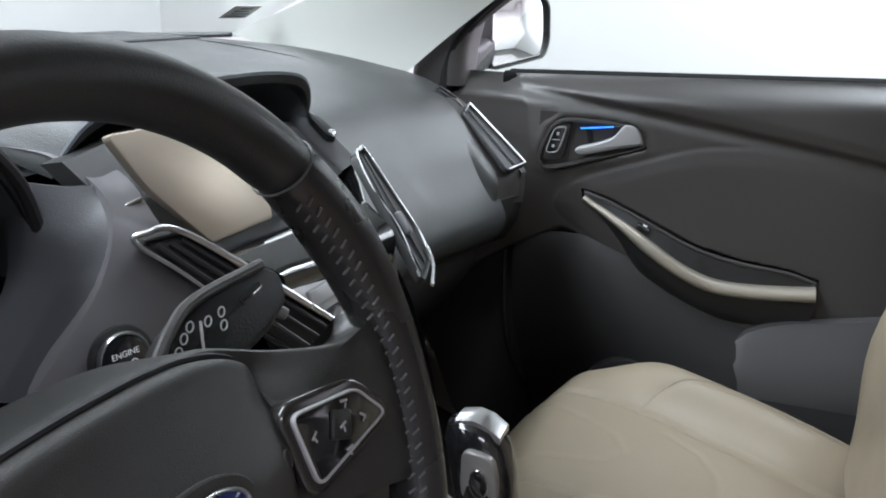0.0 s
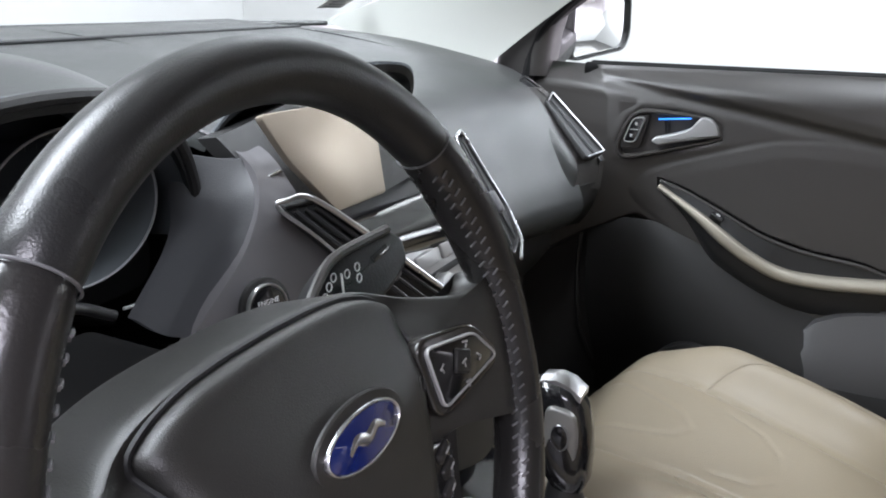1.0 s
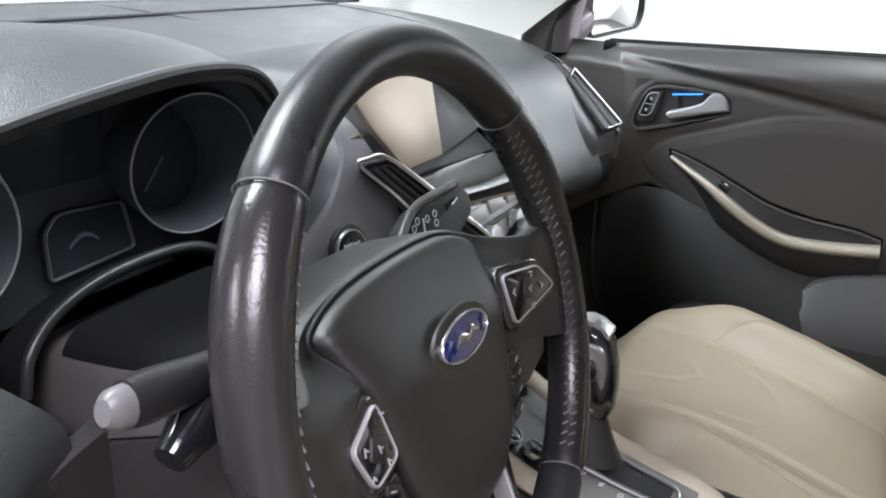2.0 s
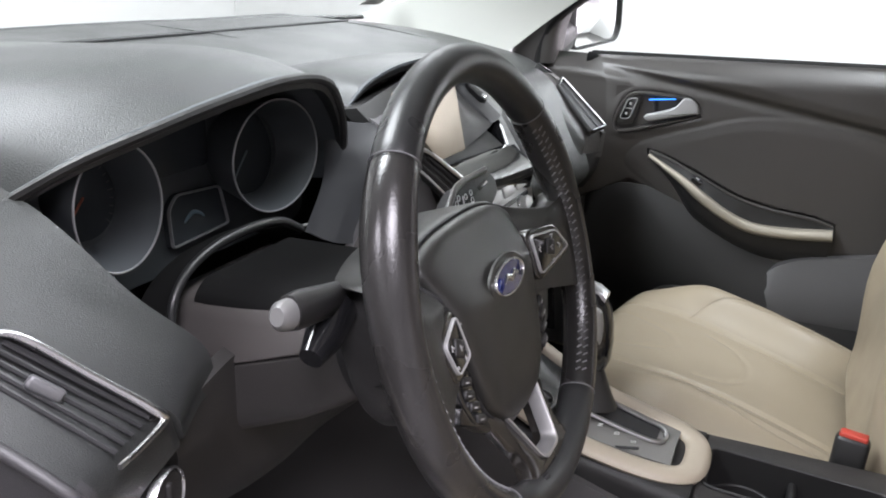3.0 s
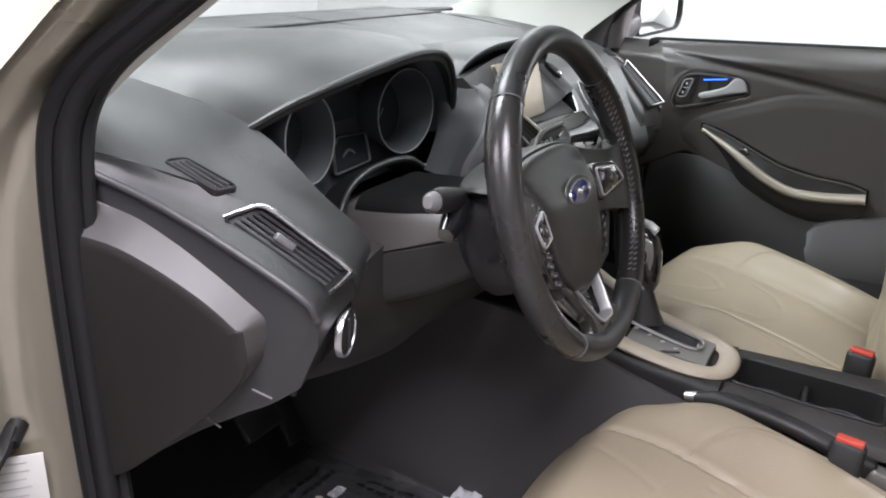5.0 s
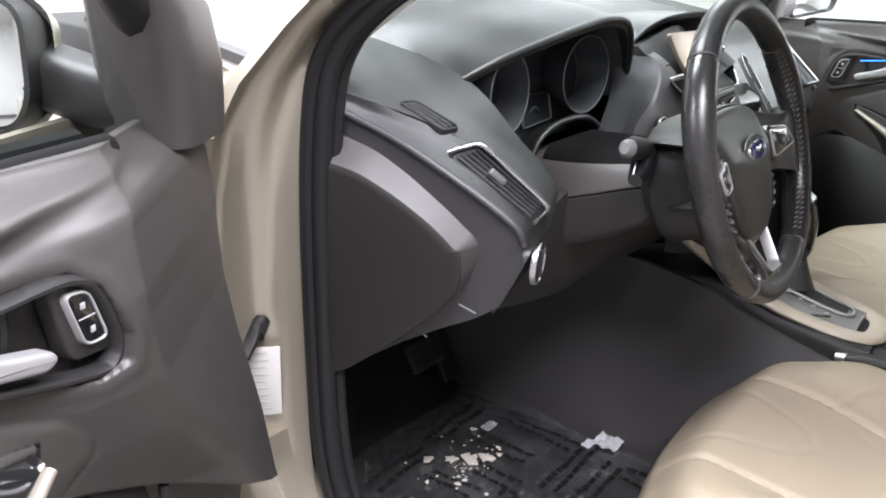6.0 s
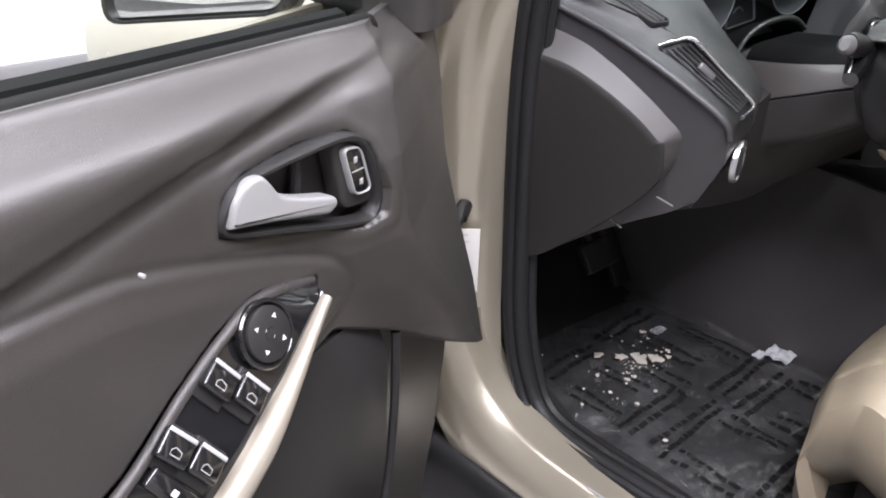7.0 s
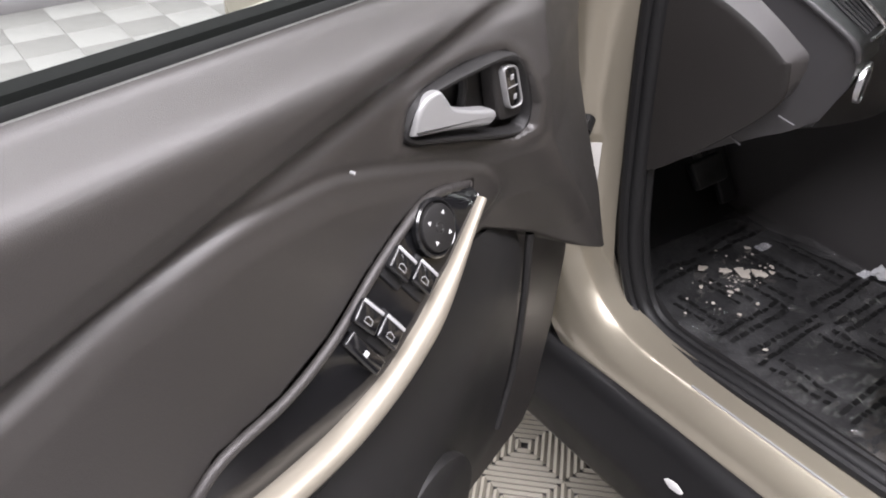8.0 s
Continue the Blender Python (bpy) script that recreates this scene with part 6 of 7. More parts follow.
buckle(0.121, -0.322, 0.617, 4)
buckle(-0.150, -0.325, 0.608, 8)


def belt_anchor():
    ob = thing("seat_belt_tongue", "red plastic seat belt tongue by the door pillar", "seat belt")
    part("tongue", box(pose(0.668, -0.43, 0.665, 0, 20, 0), 0.010, 0.022, 0.022, 0.003), RED, ob)
    part("webbing", tube([(0.668, -0.42, 0.70), (0.69, -0.60, 1.10)], 0.020, 8, up=(1, 0, 0), squash=0.12), HARD, ob)
    return ob


belt_anchor()


def console():
    ob = thing("centre_console", "dark grey centre console with tan edged shifter panel", "console")
    ztop = 0.628
    # side body from the footwell to the armrest
    def ring_at(y, hw, zt, zb):
        return [(p.x, y, p.y) for p in rpoly([(-0.012 - hw - 0.035, zb), (-0.012 + hw + 0.035, zb), (-0.012 + hw, zt), (-0.012 - hw, zt)], [0.02, 0.02, 0.018, 0.018], 5)]
    st = [(0.40, 0.085, 0.60, 0.28), (0.20, 0.088, 0.64, 0.28), (0.10, 0.086, 0.655, 0.28), (0.0, 0.080, 0.625, 0.28), (-0.14, 0.085, 0.612, 0.28), (-0.148, 0.086, 0.612, 0.28), (-0.150, 0.086, 0.548, 0.28), (-0.378, 0.108, 0.548, 0.28), (-0.380, 0.108, 0.603, 0.28), (-0.45, 0.110, 0.600, 0.28), (-0.90, 0.11, 0.600, 0.28)]
    part("console_body", loft([ring_at(*s) for s in st]), HARD, ob)
    # handbrake shelf on the driver's side
    part("brake_shelf", box(pose(-0.145, -0.32, 0.49), 0.08, 0.42, 0.08, 0.02), SOFT, ob)
    # tan frame round the shifter
    outer = [(-0.082, 0.17, 0.712), (-0.086, 0.10, 0.678), (-0.080, 0.02, 0.640), (-0.074, -0.06, 0.622), (-0.066, -0.115, 0.616), (-0.040, -0.142, 0.612), (0.020, -0.142, 0.612), (0.044, -0.115, 0.616), (0.052, -0.06, 0.624), (0.058, 0.02, 0.642), (0.062, 0.10, 0.680), (0.062, 0.17, 0.714)]
    part("tan_frame", tube(spline(outer, 70), 0.0165, 12, up=(0, 0, 1), squash=0.55), TANTRIM, ob, "tan soft frame round the shifter")
    rows = across([[(-0.072, 0.12, 0.690), (-0.066, 0.02, 0.644), (-0.058, -0.06, 0.627), (-0.050, -0.118, 0.620)], [(-0.01, 0.12, 0.693), (-0.01, 0.02, 0.648), (-0.01, -0.06, 0.631), (-0.01, -0.118, 0.624)], [(0.052, 0.12, 0.692), (0.046, 0.02, 0.646), (0.038, -0.06, 0.629), (0.030, -0.118, 0.622)]], 16, 8)
    part("shifter_plate", slab(rows[6:], (0, 0, -0.008)), SILVERPLATE, ob, "satin silver shifter plate")
    part("front_plate", slab(rows[:7], (0, 0, -0.008)), PIANO, ob, "gloss black switch plate")
    sl = [(-0.030, 0.03, 0.656), (-0.026, -0.05, 0.637), (-0.020, -0.098, 0.629), (0.012, -0.098, 0.629), (0.020, -0.05, 0.637), (0.026, 0.03, 0.656)]
    part("gate_border", tube(spline(sl, 40), 0.0028, 8), CHROME, ob)
    part("gate", slab(across([[(-0.026, 0.03, 0.653), (-0.022, -0.05, 0.635), (-0.018, -0.094, 0.628)], [(0.022, 0.03, 0.653), (0.018, -0.05, 0.635), (0.012, -0.094, 0.628)]], 8, 4), (0, 0, -0.003)), DEEP, ob)
    for k, ch in enumerate("PRNDS"):
        f = k / 4
        letters(ch, 0.0095, pose(-0.042 + 0.004 * f, 0.015 - 0.085 * f, 0.6545 - 0.0245 * f, -13 + 4 * f, 0, 90 - 90), WHITE, ob)
    part("plate_lines", box(pose(-0.056, -0.055, 0.628, -12, 0, 3), 0.004, 0.05, 0.003, 0.001), DEEP, ob)
    # electronic switches ahead of the gate
    for x, y in ((-0.050, 0.048), (-0.052, 0.076)):
        b = part("round_switch", disc(pose(x, y, 0.661 + (y - 0.048) * 0.4, 22, 0, 0), 0.0115, 0.007, 0.002), PIANO, ob)
        part("switch_ring", frame_ring(oval(0.013, 0.013), 0.0016, pose(x, y, 0.661 + (y - 0.048) * 0.4, 22, 0, 0), 0.006), CHROME, b)
    # cup holders: a deep tray with two round wells
    cup = rpoly([(-0.060, -0.366), (0.040, -0.366), (0.040, -0.156), (-0.052, -0.156)], 0.016, 6)
    edge = rpoly([(-0.120, -0.382), (0.096, -0.382), (0.075, -0.146), (-0.099, -0.146)], 0.004, 6)
    bm = bmesh.new()
    grid(bm, [[Vector((p.x, p.y, z)) for p in inset(o, d)] for o, d, z in ((edge, -0.004, 0.590), (edge, 0.0, 0.602), (edge, 0.006, 0.606), (cup, -0.006, 0.607), (cup, -0.001, 0.606), (cup, 0.0, 0.600))], close_v=True)
    part("tray_surround", bm, LOWER, ob)
    c = part("cup_holder", frame_ring(cup, 0.004, pose(0, 0, 0.552), 0.057), HARD, ob, "black cup holder tray")
    part("tray_floor", prism(inset(cup, 0.003), pose(0, 0, 0.549), 0.006, 0.001), DEEP, c)
    for y in (-0.206, -0.312):
        part("cup_ring", frame_ring([Vector((-0.008 + 0.040 * math.cos(a), y + 0.044 * math.sin(a))) for a in (2 * math.pi * k / 36 for k in range(36))], 0.004, pose(0, 0, 0.553), 0.016), HARD, c)
    part("divider", box(pose(-0.008, -0.259, 0.575), 0.088, 0.010, 0.034, 0.004), HARD, c)
    return ob


TANTRIM = mat("tan_soft_trim", (0.38, 0.33, 0.26), 0.42, bump=0.3, grain=700, vary=0.05)
SILVERPLATE = mat("satin_silver_plate", (0.26, 0.255, 0.245), 0.45, 0.5, vary=0.05)
console()


def shifter():
    ob = thing("gear_shifter", "black gear shifter with a satin chrome front and leather boot", "gear lever")
    rings = []
    for z, y, rx, ry in ((0.648, -0.004, 0.026, 0.034), (0.665, -0.002, 0.021, 0.027), (0.685, 0.0, 0.016, 0.020), (0.70, 0.002, 0.013, 0.016)):
        rings.append([(-0.002 + rx * math.cos(a) * (1 + 0.05 * math.cos(4 * a)), y + ry * math.sin(a), z) for a in (2 * math.pi * k / 28 for k in range(28))])
    part("boot", loft(rings), LEATHER, ob)
    rings = []
    for z, y, rx, ry in ((0.700, 0.000, 0.013, 0.016), (0.715, 0.002, 0.019, 0.023), (0.740, 0.006, 0.022, 0.027), (0.765, 0.010, 0.0225, 0.028), (0.788, 0.016, 0.021, 0.027), (0.802, 0.020, 0.016, 0.021), (0.808, 0.022, 0.008, 0.010)):
        rings.append([(-0.002 + rx * math.copysign(abs(math.cos(a)) ** 0.8, math.cos(a)), y + ry * math.copysign(abs(math.sin(a)) ** 0.8, math.sin(a)), z) for a in (2 * math.pi * k / 32 for k in range(32))])
    part("knob", loft(rings), PIANO, ob, "gloss black knob")
    part("chrome_cap", slab([[(x, 0.018 - 0.030 * t - 0.0 * x, 0.812 - 0.016 * t * t - 12 * x * x) for x in (-0.013, -0.006, 0.0, 0.006, 0.011)] for t in (-0.5, 0, 0.4, 0.8)], (0, 0, -0.006)), CHROME, ob, "chrome cap")
    face = basis((-0.0215, 0.006, 0.752), (0, -1, 0.06), (-0.10, 0.06, 1))
    out = rpoly([Vector(v) for v in ((-0.013, 0.040), (0.014, 0.036), (0.018, 0.004), (0.010, -0.036), (-0.006, -0.038), (-0.017, -0.004))], [0.010, 0.010, 0.014, 0.006, 0.006, 0.014], 6)
    part("chrome_insert", prism(out, face @ pose(0, 0, -0.004), 0.006, 0.0025, steps=4), SILVERPLATE, ob, "satin silver side plate")
    part("release_button", prism(oval(0.0070, 0.0125, 28), face @ pose(0.001, 0.010, 0.001), 0.0035, 0.0012), PIANO, ob)
    part("button_ring", frame_ring(oval(0.0085, 0.0142, 28), 0.0014, face @ pose(0.001, 0.010, 0.001), 0.0028, bevel=0.0006), CHROME, ob)
    return ob


shifter()


def handbrake():
    ob = thing("handbrake_lever", "black handbrake lever with a silver push button", "handbrake")
    pts = spline([(-0.116, -0.122, 0.600), (-0.116, -0.16, 0.608), (-0.118, -0.22, 0.606), (-0.120, -0.28, 0.596), (-0.124, -0.34, 0.580)], 24)
    part("grip", tube(pts, [0.010 + 0.005 * math.sin(min(1, i / 10) * math.pi / 2) for i in range(24)], 12, squash=0.85), HARD, ob)
    part("button", tube([(-0.116, -0.108, 0.598), (-0.116, -0.124, 0.601)], [0.007, 0.0085], 12), CHROME, ob)
    part("collar", box(pose(-0.122, -0.335, 0.570, 15, 0, 0), 0.034, 0.05, 0.05, 0.006), HARD, ob)
    part("bracket", box(pose(-0.126, -0.37, 0.565, 20, 0, 10), 0.026, 0.04, 0.03, 0.004), SILVERPLATE, ob)
    return ob


handbrake()


def armrest():
    ob = thing("armrest", "black padded centre armrest behind the cup holders", "armrest")
    rings = []
    for y, hw, zt, zb in ((-0.392, 0.026, 0.672, 0.636), (-0.396, 0.044, 0.686, 0.620), (-0.410, 0.058, 0.697, 0.608), (-0.445, 0.064, 0.703, 0.602), (-0.75, 0.066, 0.706, 0.604), (-0.77, 0.056, 0.70, 0.61)):
        rings.append([(p.x + 0.040, y, p.y) for p in rpoly([(-hw, zb), (hw, zb), (hw, zt), (-hw, zt)], 0.025, 6)])
    part("lid", loft(rings), LEATHER, ob)
    part("stem", box(pose(0.030, -0.60, 0.60), 0.09, 0.16, 0.10, 0.02), HARD, ob)
    return ob


armrest()
# ---------------------------------------------------------------- footwell, mat and clutter


TUNNEL = mat("tunnel_side_plastic", (0.052, 0.049, 0.049), 0.60, bump=0.5, grain=900)


def footwell():
    ob = thing("footwell_lining", "charcoal carpet lining of the driver's footwell", "carpet")
    part("floor_carpet", slab(across([[(-0.72, 0.80, 0.50), (-0.72, 0.60, 0.36), (-0.72, 0.45, 0.312), (-0.72, 0.0, 0.31), (-0.72, -0.7, 0.31)], [(-0.16, 0.80, 0.50), (-0.16, 0.60, 0.36), (-0.16, 0.45, 0.312), (-0.16, 0.0, 0.31), (-0.16, -0.7, 0.31)]], 30, 6), (0, 0, -0.012)), CARPET, ob)
    part("tunnel_side", slab(across([[(-0.16, 0.80, 0.60), (-0.128, 0.45, 0.66), (-0.116, 0.30, 0.660), (-0.112, 0.20, 0.654), (-0.109, 0.10, 0.640), (-0.108, 0.0, 0.605), (-0.127, -0.25, 0.56)], [(-0.20, 0.80, 0.48), (-0.175, 0.45, 0.48), (-0.166, 0.30, 0.475), (-0.160, 0.20, 0.472), (-0.156, 0.10, 0.470), (-0.153, 0.0, 0.462), (-0.157, -0.25, 0.45)],
                                     [(-0.22, 0.80, 0.34), (-0.20, 0.45, 0.31), (-0.187, 0.30, 0.31), (-0.181, 0.20, 0.31), (-0.178, 0.10, 0.31), (-0.176, 0.0, 0.31), (-0.175, -0.25, 0.31)]], 50, 16), (0.01, 0, 0)), TUNNEL, ob, "dark grey side panel of the tunnel")
    part("sill_trim", slab(across([[(-0.722, 0.38, 0.60), (-0.720, 0.30, 0.45), (-0.718, 0.1, 0.432), (-0.718, -0.7, 0.44)], [(-0.690, 0.40, 0.55), (-0.690, 0.30, 0.42), (-0.690, 0.1, 0.405), (-0.690, -0.7, 0.41)], [(-0.672, 0.42, 0.33), (-0.672, 0.30, 0.318), (-0.672, 0.1, 0.315), (-0.672, -0.7, 0.315)]], 24, 10), (-0.01, 0, 0)), HARD, ob, "black sill trim")
    part("kick_panel", slab(across([[(-0.715, 0.36, 0.98), (-0.715, 0.36, 0.60), (-0.70, 0.38, 0.32)], [(-0.715, 0.80, 0.98), (-0.715, 0.80, 0.60), (-0.70, 0.80, 0.32)]], 10, 6), (-0.012, 0, 0)), HARD, ob)
    return ob


footwell()


def passenger_lining():
    ob = thing("passenger_footwell", "charcoal carpet lining of the passenger footwell", "carpet")
    part("floor_carpet", slab(across([[(0.72, 0.80, 0.50), (0.72, 0.60, 0.36), (0.72, 0.45, 0.312), (0.72, -0.7, 0.31)], [(0.13, 0.80, 0.50), (0.13, 0.60, 0.36), (0.13, 0.45, 0.312), (0.13, -0.7, 0.31)]], 20, 6), (0, 0, -0.012)), CARPET, ob)
    part("tunnel_side", slab(across([[(0.13, 0.80, 0.60), (0.10, 0.45, 0.66), (0.095, 0.2, 0.655), (0.09, 0.0, 0.60)], [(0.19, 0.80, 0.34), (0.17, 0.45, 0.31), (0.16, 0.2, 0.31), (0.155, 0.0, 0.31)]], 20, 8), (-0.01, 0, 0)), SOFT, ob)
    part("kick_panel", slab(across([[(0.715, 0.36, 0.98), (0.715, 0.36, 0.60), (0.70, 0.38, 0.32)], [(0.715, 0.80, 0.98), (0.715, 0.80, 0.60), (0.70, 0.80, 0.32)]], 10, 6), (0.012, 0, 0)), SOFT, ob)
    return ob


passenger_lining()


def pedals():
    ob = thing("pedals", "black brake and accelerator pedals under the dashboard", "pedals")
    part("brake_pedal", box(pose(-0.36, 0.50, 0.47, 55, 0, 0), 0.085, 0.055, 0.018, 0.005), SEAL, ob)
    part("brake_arm", tube([(-0.36, 0.52, 0.48), (-0.36, 0.58, 0.56), (-0.36, 0.60, 0.70)], 0.010, 8), HARD, ob)
    part("accelerator_pedal", box(pose(-0.25, 0.55, 0.43, 60, 0, 0), 0.05, 0.16, 0.014, 0.004), SEAL, ob)
    part("foot_rest", box(pose(-0.60, 0.58, 0.42, 50, 0, 0), 0.09, 0.22, 0.03, 0.008), SEAL, ob)
    return ob


pedals()


def floor_mat():
    ob = thing("floor_mat", "black rubber floor mat under a creased clear plastic film", "floor mat")
    zf = 0.322
    out = rpoly([(-0.655, -0.10), (-0.195, -0.10), (-0.195, 0.30), (-0.23, 0.50), (-0.50, 0.52), (-0.64, 0.42)], 0.04)
    part("mat_base", prism(out, pose(0, 0, zf - 0.006), 0.008, 0.003), MATRUBBER, ob)
    rng = random.Random(5)
    # clear protective film with creases, lying on the mat

    def film_height(x, y):
        v = Vector((x * 9, y * 9, 0.3))
        return zf + 0.006 + abs(noise.noise(v)) * 0.014 + abs(noise.noise(v * 2.7)) * 0.008 + abs(noise.noise(v * 7.0)) * 0.0035

    ny, nx = 150, 120
    rows = [[(x, y, film_height(x, y)) for x in [-0.645 + 0.445 * i / (nx - 1) for i in range(nx)]] for y in [-0.06 + 0.56 * j / (ny - 1) for j in range(ny)]]
    bm = bmesh.new()
    grid(bm, rows)
    f = part("plastic_film", bm, FILM, ob, "creased clear plastic film with printed lines", angle=30)
    f.visible_shadow = False

    # rows of unreadable black print on the film, as dashes that follow its creases
    def print_row(x, y, ang, ln, wd, dashed):
        c, s = math.cos(radians(ang)), math.sin(radians(ang))
        bm = bmesh.new()
        d = -ln / 2
        while d < ln / 2:
            w = rng.uniform(0.008, 0.022) if dashed else ln
            e = min(ln / 2, d + w)
            k = max(2, int((e - d) / 0.006))
            for i in range(k):
                a0, a1 = d + (e - d) * i / k, d + (e - d) * (i + 1) / k
                q = []
                for u, v in ((a0, -wd / 2), (a1, -wd / 2), (a1, wd / 2), (a0, wd / 2)):
                    px, py = x + c * u - s * v, y + s * u + c * v
                    q.append((px, py, film_height(px, py) + 0.0012))
                lo = [bm.verts.new((p[0], p[1], p[2] - 0.0006)) for p in q]
                hi = [bm.verts.new(p) for p in q]
                bm.faces.new(hi)
                for n in range(4):
                    bm.faces.new((lo[n - 1], lo[n], hi[n], hi[n - 1]))
            d = e + (rng.uniform(0.003, 0.006) if dashed else 1)
        tagged(part("lettering", bm, PRINT, f, smooth=False), kind="stuff")

    # blocks of paired rows, laid across and along the mat by turns
    for cx, cy, ln in ((-0.500, 0.256, 0.155), (-0.490, 0.198, 0.175), (-0.302, 0.215, 0.155), (-0.320, 0.160, 0.150), (-0.500, 0.040, 0.15), (-0.330, 0.030, 0.15), (-0.500, 0.430, 0.13), (-0.330, 0.440, 0.15)):
        for d in (-0.0105, 0.0105):
            print_row(cx + rng.uniform(-0.006, 0.006), cy + d, rng.uniform(-3, 1), ln, 0.0085, True)
    for cx, cy, ln in ((-0.410, 0.290, 0.085), (-0.252, 0.300, 0.130), (-0.424, 0.125, 0.095), (-0.560, 0.127, 0.100), (-0.558, 0.330, 0.095), (-0.254, 0.105, 0.060), (-0.470, 0.345, 0.090), (-0.335, 0.330, 0.110), (-0.365, 0.095, 0.060)):
        for d in (-0.0120, 0.0120):
            print_row(cx + d, cy + rng.uniform(-0.006, 0.006), 90 + rng.uniform(-2, 6), ln, 0.0085, True)
    return ob


MATRUBBER = mat("mat_rubber", (0.012, 0.012, 0.013), 0.6, bump=0.5, grain=300)
PRINT = mat("black_print", (0.006, 0.006, 0.006), 0.5)


def film_material():
    m = bpy.data.materials.new("clear_plastic_film")
    m.use_nodes = True
    nt = m.node_tree
    nt.nodes.remove(nt.nodes["Principled BSDF"])
    tr = nt.nodes.new("ShaderNodeBsdfTransparent")
    tr.inputs[0].default_value = (0.9, 0.9, 0.9, 1)
    gl = nt.nodes.new("ShaderNodeBsdfGlossy")
    gl.inputs["Roughness"].default_value = 0.15
    gl.inputs["Color"].default_value = (0.8, 0.8, 0.8, 1)
    tc = nt.nodes.new("ShaderNodeTexCoord")
    nz = nt.nodes.new("ShaderNodeTexNoise")
    nz.inputs["Scale"].default_value, nz.inputs["Detail"].default_value = 45, 6
    nt.links.new(tc.outputs["Object"], nz.inputs["Vector"])
    bp = nt.nodes.new("ShaderNodeBump")
    bp.inputs["Strength"].default_value, bp.inputs["Distance"].default_value = 0.8, 0.006
    nt.links.new(nz.outputs["Fac"], bp.inputs["Height"])
    nt.links.new(bp.outputs["Normal"], gl.inputs["Normal"])
    df = nt.nodes.new("ShaderNodeBsdfDiffuse")
    df.inputs["Color"].default_value = (0.75, 0.75, 0.76, 1)
    haze = nt.nodes.new("ShaderNodeTexNoise")
    haze.inputs["Scale"].default_value, haze.inputs["Detail"].default_value = 14, 6
    nt.links.new(tc.outputs["Object"], haze.inputs["Vector"])
    amount = nt.nodes.new("ShaderNodeMapRange")
    amount.inputs[1].default_value, amount.inputs[2].default_value, amount.inputs[3].default_value, amount.inputs[4].default_value = 0.42, 0.75, 0.03, 0.11
    nt.links.new(haze.outputs["Fac"], amount.inputs[0])
    milky = nt.nodes.new("ShaderNodeMixShader")
    nt.links.new(amount.outputs[0], milky.inputs[0])
    nt.links.new(tr.outputs[0], milky.inputs[1])
    nt.links.new(df.outputs[0], milky.inputs[2])
    mx = nt.nodes.new("ShaderNodeMixShader")
    mx.inputs[0].default_value = 0.36
    nt.links.new(milky.outputs[0], mx.inputs[1])
    nt.links.new(gl.outputs[0], mx.inputs[2])
    nt.links.new(mx.outputs[0], nt.nodes["Material Output"].inputs[0])
    return m


FILM = film_material()
floor_mat()


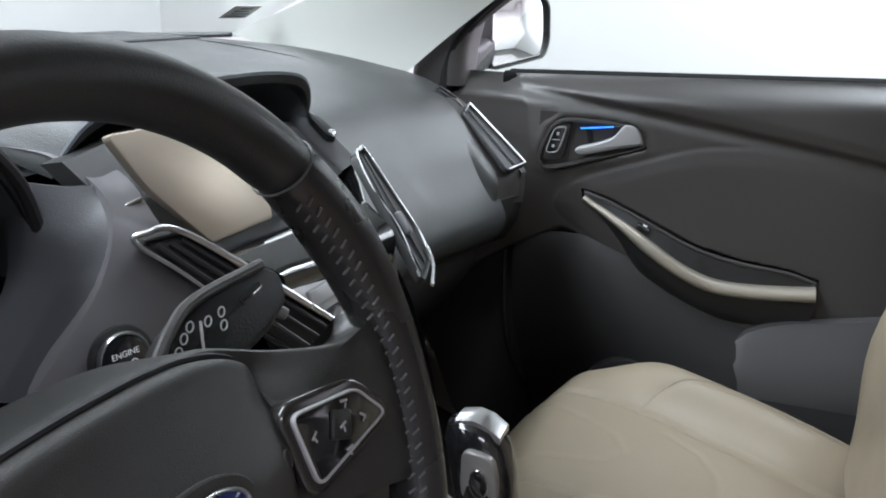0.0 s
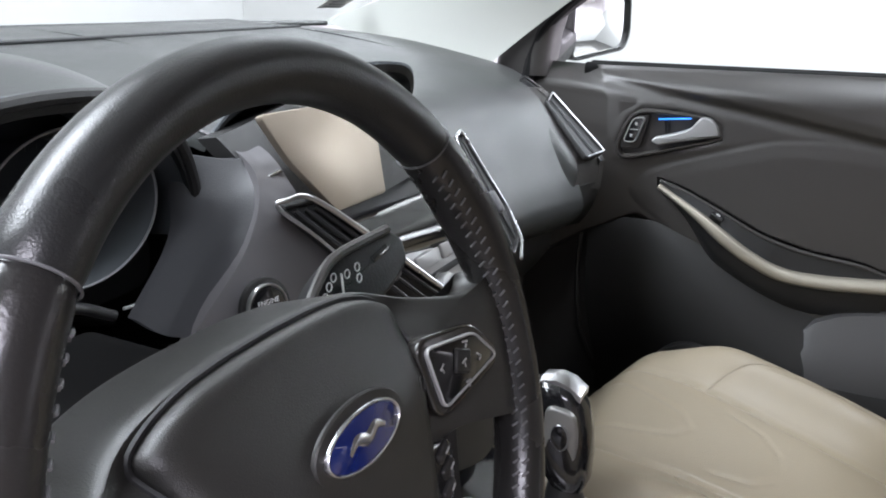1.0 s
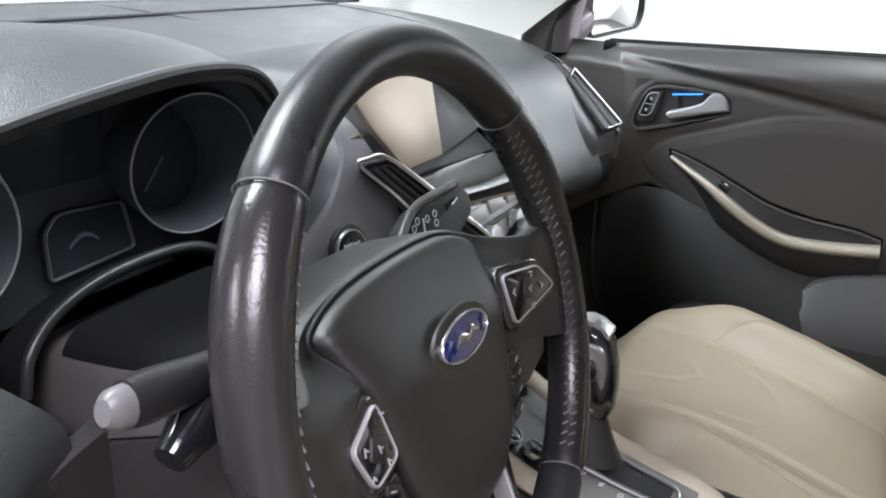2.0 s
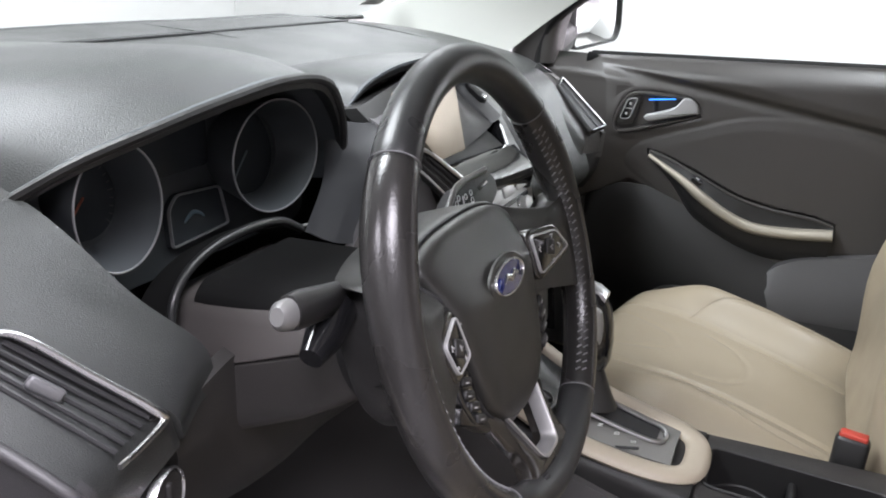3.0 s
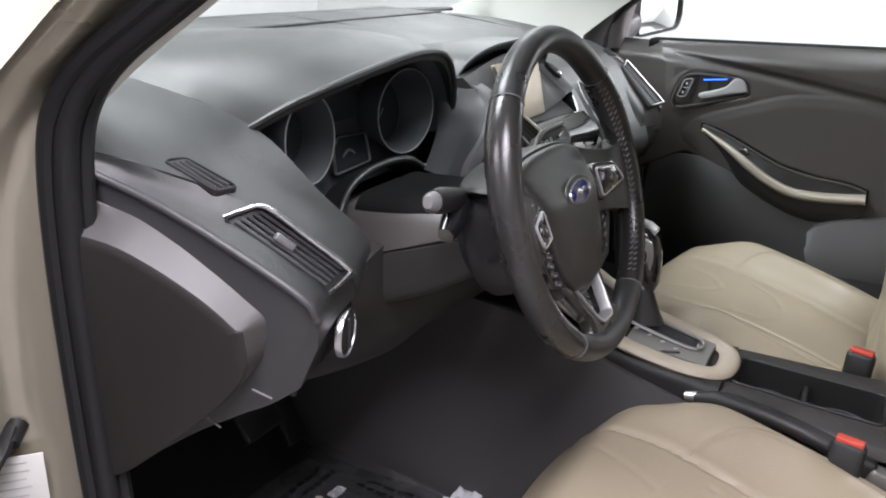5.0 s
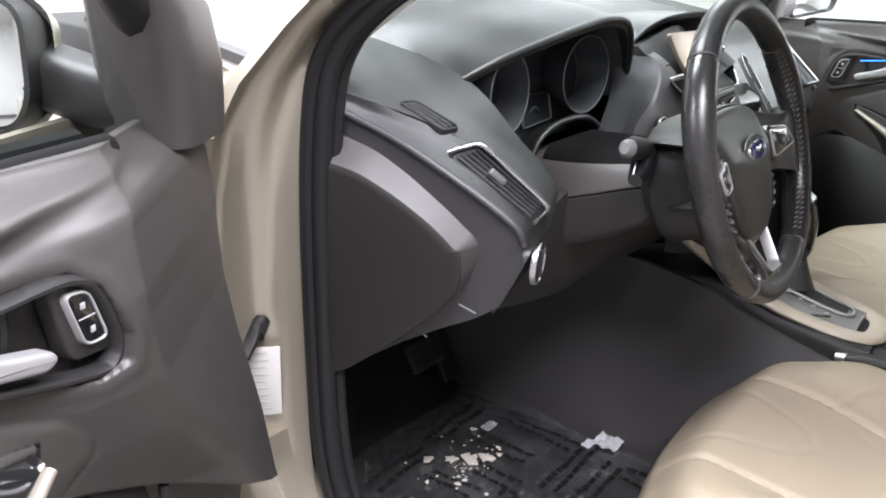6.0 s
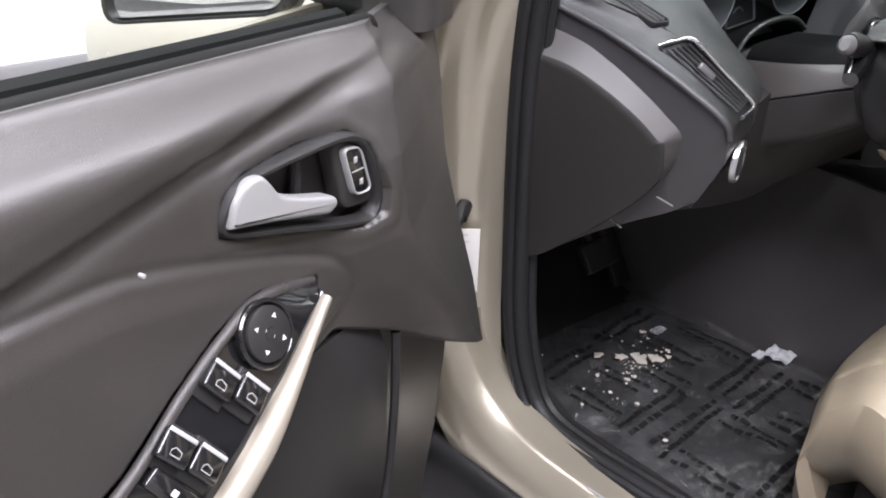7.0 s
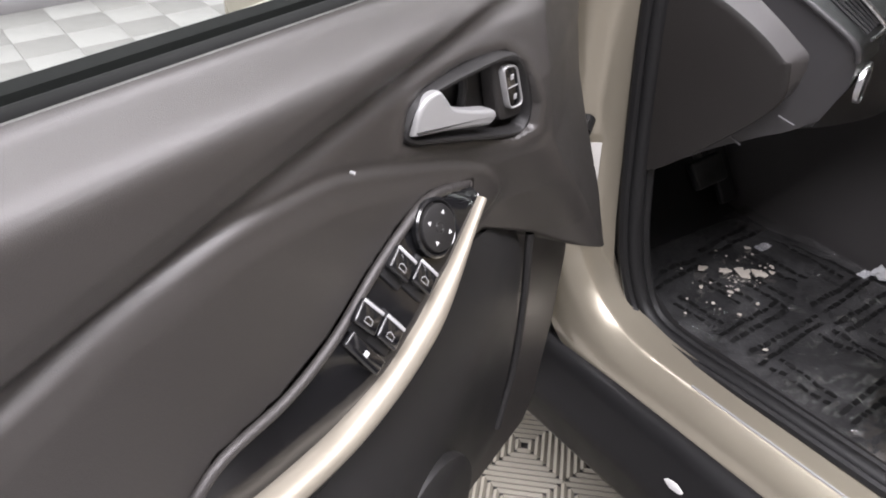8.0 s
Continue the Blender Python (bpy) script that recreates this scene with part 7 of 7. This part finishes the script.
def flakes():
    """Torn scraps of pale paper and film on the mat."""
    rng = random.Random(11)
    spots = [(-0.382, 0.335, 0.030), (-0.402, 0.352, 0.034), (-0.425, 0.375, 0.026), (-0.452, 0.405, 0.024), (-0.36, 0.322, 0.012), (-0.345, 0.335, 0.008), (-0.47, 0.33, 0.010), (-0.50, 0.37, 0.009), (-0.33, 0.40, 0.014), (-0.51, 0.28, 0.008), (-0.55, 0.20, 0.008), (-0.46, 0.28, 0.007)]
    for x, y, r in spots:
        n = 13
        pts = [Vector((r * 0.60 * (0.35 + 0.7 * rng.random()) * math.cos(a), r * 0.42 * (0.35 + 0.8 * rng.random()) * math.sin(a))) for a in (2 * math.pi * k / n for k in range(n))]
        ob = part("paper_scrap", prism(pts, pose(x, y, 0.338, rng.uniform(-8, 8), rng.uniform(-8, 8), rng.uniform(0, 180)), 0.0025, 0.0008), SCRAP)
        tagged(ob, "torn pale scrap lying on the plastic film", "scrap", "scraps on the mat")
    # crumbs of the same paper, too small to tell apart
    bm = bmesh.new()
    for k in range(42):
        a, d = rng.uniform(0, 6.28), abs(rng.gauss(0, 0.06))
        x, y, r = -0.43 + d * math.cos(a) * 1.2, 0.345 + d * math.sin(a) * 0.8, rng.uniform(0.001, 0.0035)
        prism([Vector((r * rng.uniform(0.5, 1.2) * math.cos(q), r * rng.uniform(0.5, 1.2) * math.sin(q))) for q in (0.2, 1.4, 2.6, 3.9, 5.2)], pose(x, y, 0.339, rng.uniform(-15, 15), rng.uniform(-15, 15), 0), 0.0012, 0.0003, bm=bm)
    tagged(part("paper_crumbs", bm, SCRAP), "fine pale paper crumbs strewn over the plastic film", "crumbs", kind="stuff")
    # one scrap stuck on the rocker cover
    tag = [Vector((0.016 * (0.7 + 0.4 * rng.random()) * math.cos(a), 0.008 * (0.6 + 0.5 * rng.random()) * math.sin(a))) for a in (2 * math.pi * k / 11 for k in range(11))]
    ob = part("paper_scrap", prism(tag, pose(-0.8765, 0.105, 0.335, 0, -78, 0) @ pose(0, 0, 0, 0, 0, 90), 0.002, 0.0006), SCRAPWHITE)
    tagged(ob, "small white scrap stuck to the black rocker cover", "scrap")
    # crumpled pieces of clear film, their bright glints painted in as white
    for x, y, r in ((-0.187, 0.197, 0.044), (-0.225, 0.222, 0.016), (-0.30, 0.385, 0.018), (-0.14, 0.12, 0.022)):
        rows = [[(x + r * (i / 6 - 0.5) * 1.6, y + r * (j / 6 - 0.5), 0.336 + 0.35 * r * abs(noise.noise(Vector((i * 1.3 + x * 50, j * 1.7, y * 30))))) for i in range(7)] for j in range(7)]
        ob = part("film_scrap", slab(rows, (0, 0, -0.0015)), CRUMPLE, angle=15)
        tagged(ob, "crumpled scrap of clear film on the mat, its glint painted white", "scrap", "film scraps")


SCRAPWHITE = mat("white_paper", (0.70, 0.70, 0.69), 0.6)
SCRAP = mat("pale_paper", (0.55, 0.51, 0.45), 0.7, vary=0.2, scale=60)
# whitish base colour paints the glint of clear, shiny film
CRUMPLE = mat("film_glint_white", (0.62, 0.63, 0.65), 0.14, 0.0, vary=0.4, scale=60)
flakes()

# ---------------------------------------------------------------- pillar label and door check strap
lab = thing("pillar_label", "white information label with unreadable print on the door pillar", "label")
LM = basis((-0.8045, 0.4078, 0.652), (0.78, -0.62, 0.0), (0, 0.0, 1))
part("label_sheet", box(LM, 0.058, 0.096, 0.0012, 0.0004), STICKER, lab)
PRINTGREY = mat("grey_print", (0.36, 0.36, 0.36), 0.6)
rngl = random.Random(3)
for k in range(9):
    part("printed_line", box(LM @ pose(-0.003 + 0.004 * rngl.random(), 0.040 - 0.0098 * k, 0.0008), 0.022 + 0.016 * rngl.random(), 0.0022, 0.0006, 0.0002), PRINTGREY, lab)
ck = thing("door_check_strap", "black door check strap at the hinge pillar", "check strap")
part("strap", tube([(-0.785, 0.42, 0.728), (-0.800, 0.408, 0.730), (-0.815, 0.400, 0.718), (-0.838, 0.385, 0.708)], [0.009, 0.007, 0.009, 0.006], 8, squash=0.6), SEAL, ck)
part("boot", tube([(-0.788, 0.415, 0.727), (-0.806, 0.402, 0.718)], [0.011, 0.009], 10), SEAL, ck)

# ---------------------------------------------------------------- floor tiles
TSIZE = 0.2224


def tile_mesh(name, material, ribs):
    bm = bmesh.new()
    h = TSIZE / 2 - 0.0003
    if not ribs:
        box(pose(0, 0, -0.006), 2 * h, 2 * h, 0.012, 0.002, bm=bm)
    else:
        # open ribs: diagonals that meet in diamonds
        p = 0.0139
        n = int(2 * h / p)
        for qx in (-1, 1):
            for qy in (-1, 1):
                for k in range(1, int(2 * h / (p * 1.30)) + 1):
                    c = k * p * 1.30
                    a, b = Vector((max(0, c - h), min(h, c))), Vector((min(h, c), max(0, c - h)))
                    if (a - b).length < 0.006:
                        continue
                    a3, b3 = Vector((qx * a.x, qy * a.y, -0.004)), Vector((qx * b.x, qy * b.y, -0.004))
                    tube([a3, b3], 0.0058, 4, bm=bm, squash=0.7)
    finish(bm)
    me = bpy.data.meshes.new(name)
    bm.to_mesh(me)
    bm.free()
    me.materials.append(material)
    return me


def checker():
    light = mat("pale_grey_floor_tile", (0.25, 0.243, 0.236), 0.55, vary=0.06, scale=12)
    dark = mat("mid_grey_floor_tile", (0.185, 0.178, 0.172), 0.55, vary=0.06, scale=12)
    rib = mat("beige_ribbed_tile", (0.21, 0.195, 0.158), 0.6, vary=0.12, scale=14)
    ob = thing("tile_floor", "checkered pale and grey plastic floor tiles", "floor tiles", kind="structure")
    flat = [tile_mesh("tile_light", light, False), tile_mesh("tile_dark", dark, False)]
    ribbed = tile_mesh("tile_ribbed", rib, True)
    x0, y0 = -1.115, 3.497
    rest = [bmesh.new(), bmesh.new()]
    for i in range(-18, 20):
        for j in range(-34, 3):
            x, y = x0 + (i + 0.5) * TSIZE, y0 + (j + 0.5) * TSIZE
            if y > WALLY - 0.02 or x > 4.0:
                continue
            if -1.2 < x < -0.45 and -0.1 < y < 0.95:
                me = ribbed
            elif -2.4 < x < 0.45 and y > 2.3:
                me = flat[(i + j) % 2]
            else:
                box(pose(x, y, -0.006), TSIZE - 0.0006, TSIZE - 0.0006, 0.012, 0.002, bm=rest[(i + j) % 2])
                continue
            t = new("tile", me)
            t.location = (x, y, 0)
            t.parent = ob
    for b, m_ in zip(rest, (light, dark)):
        tagged(part("tile_field", b, m_, ob), kind="stuff")


checker()
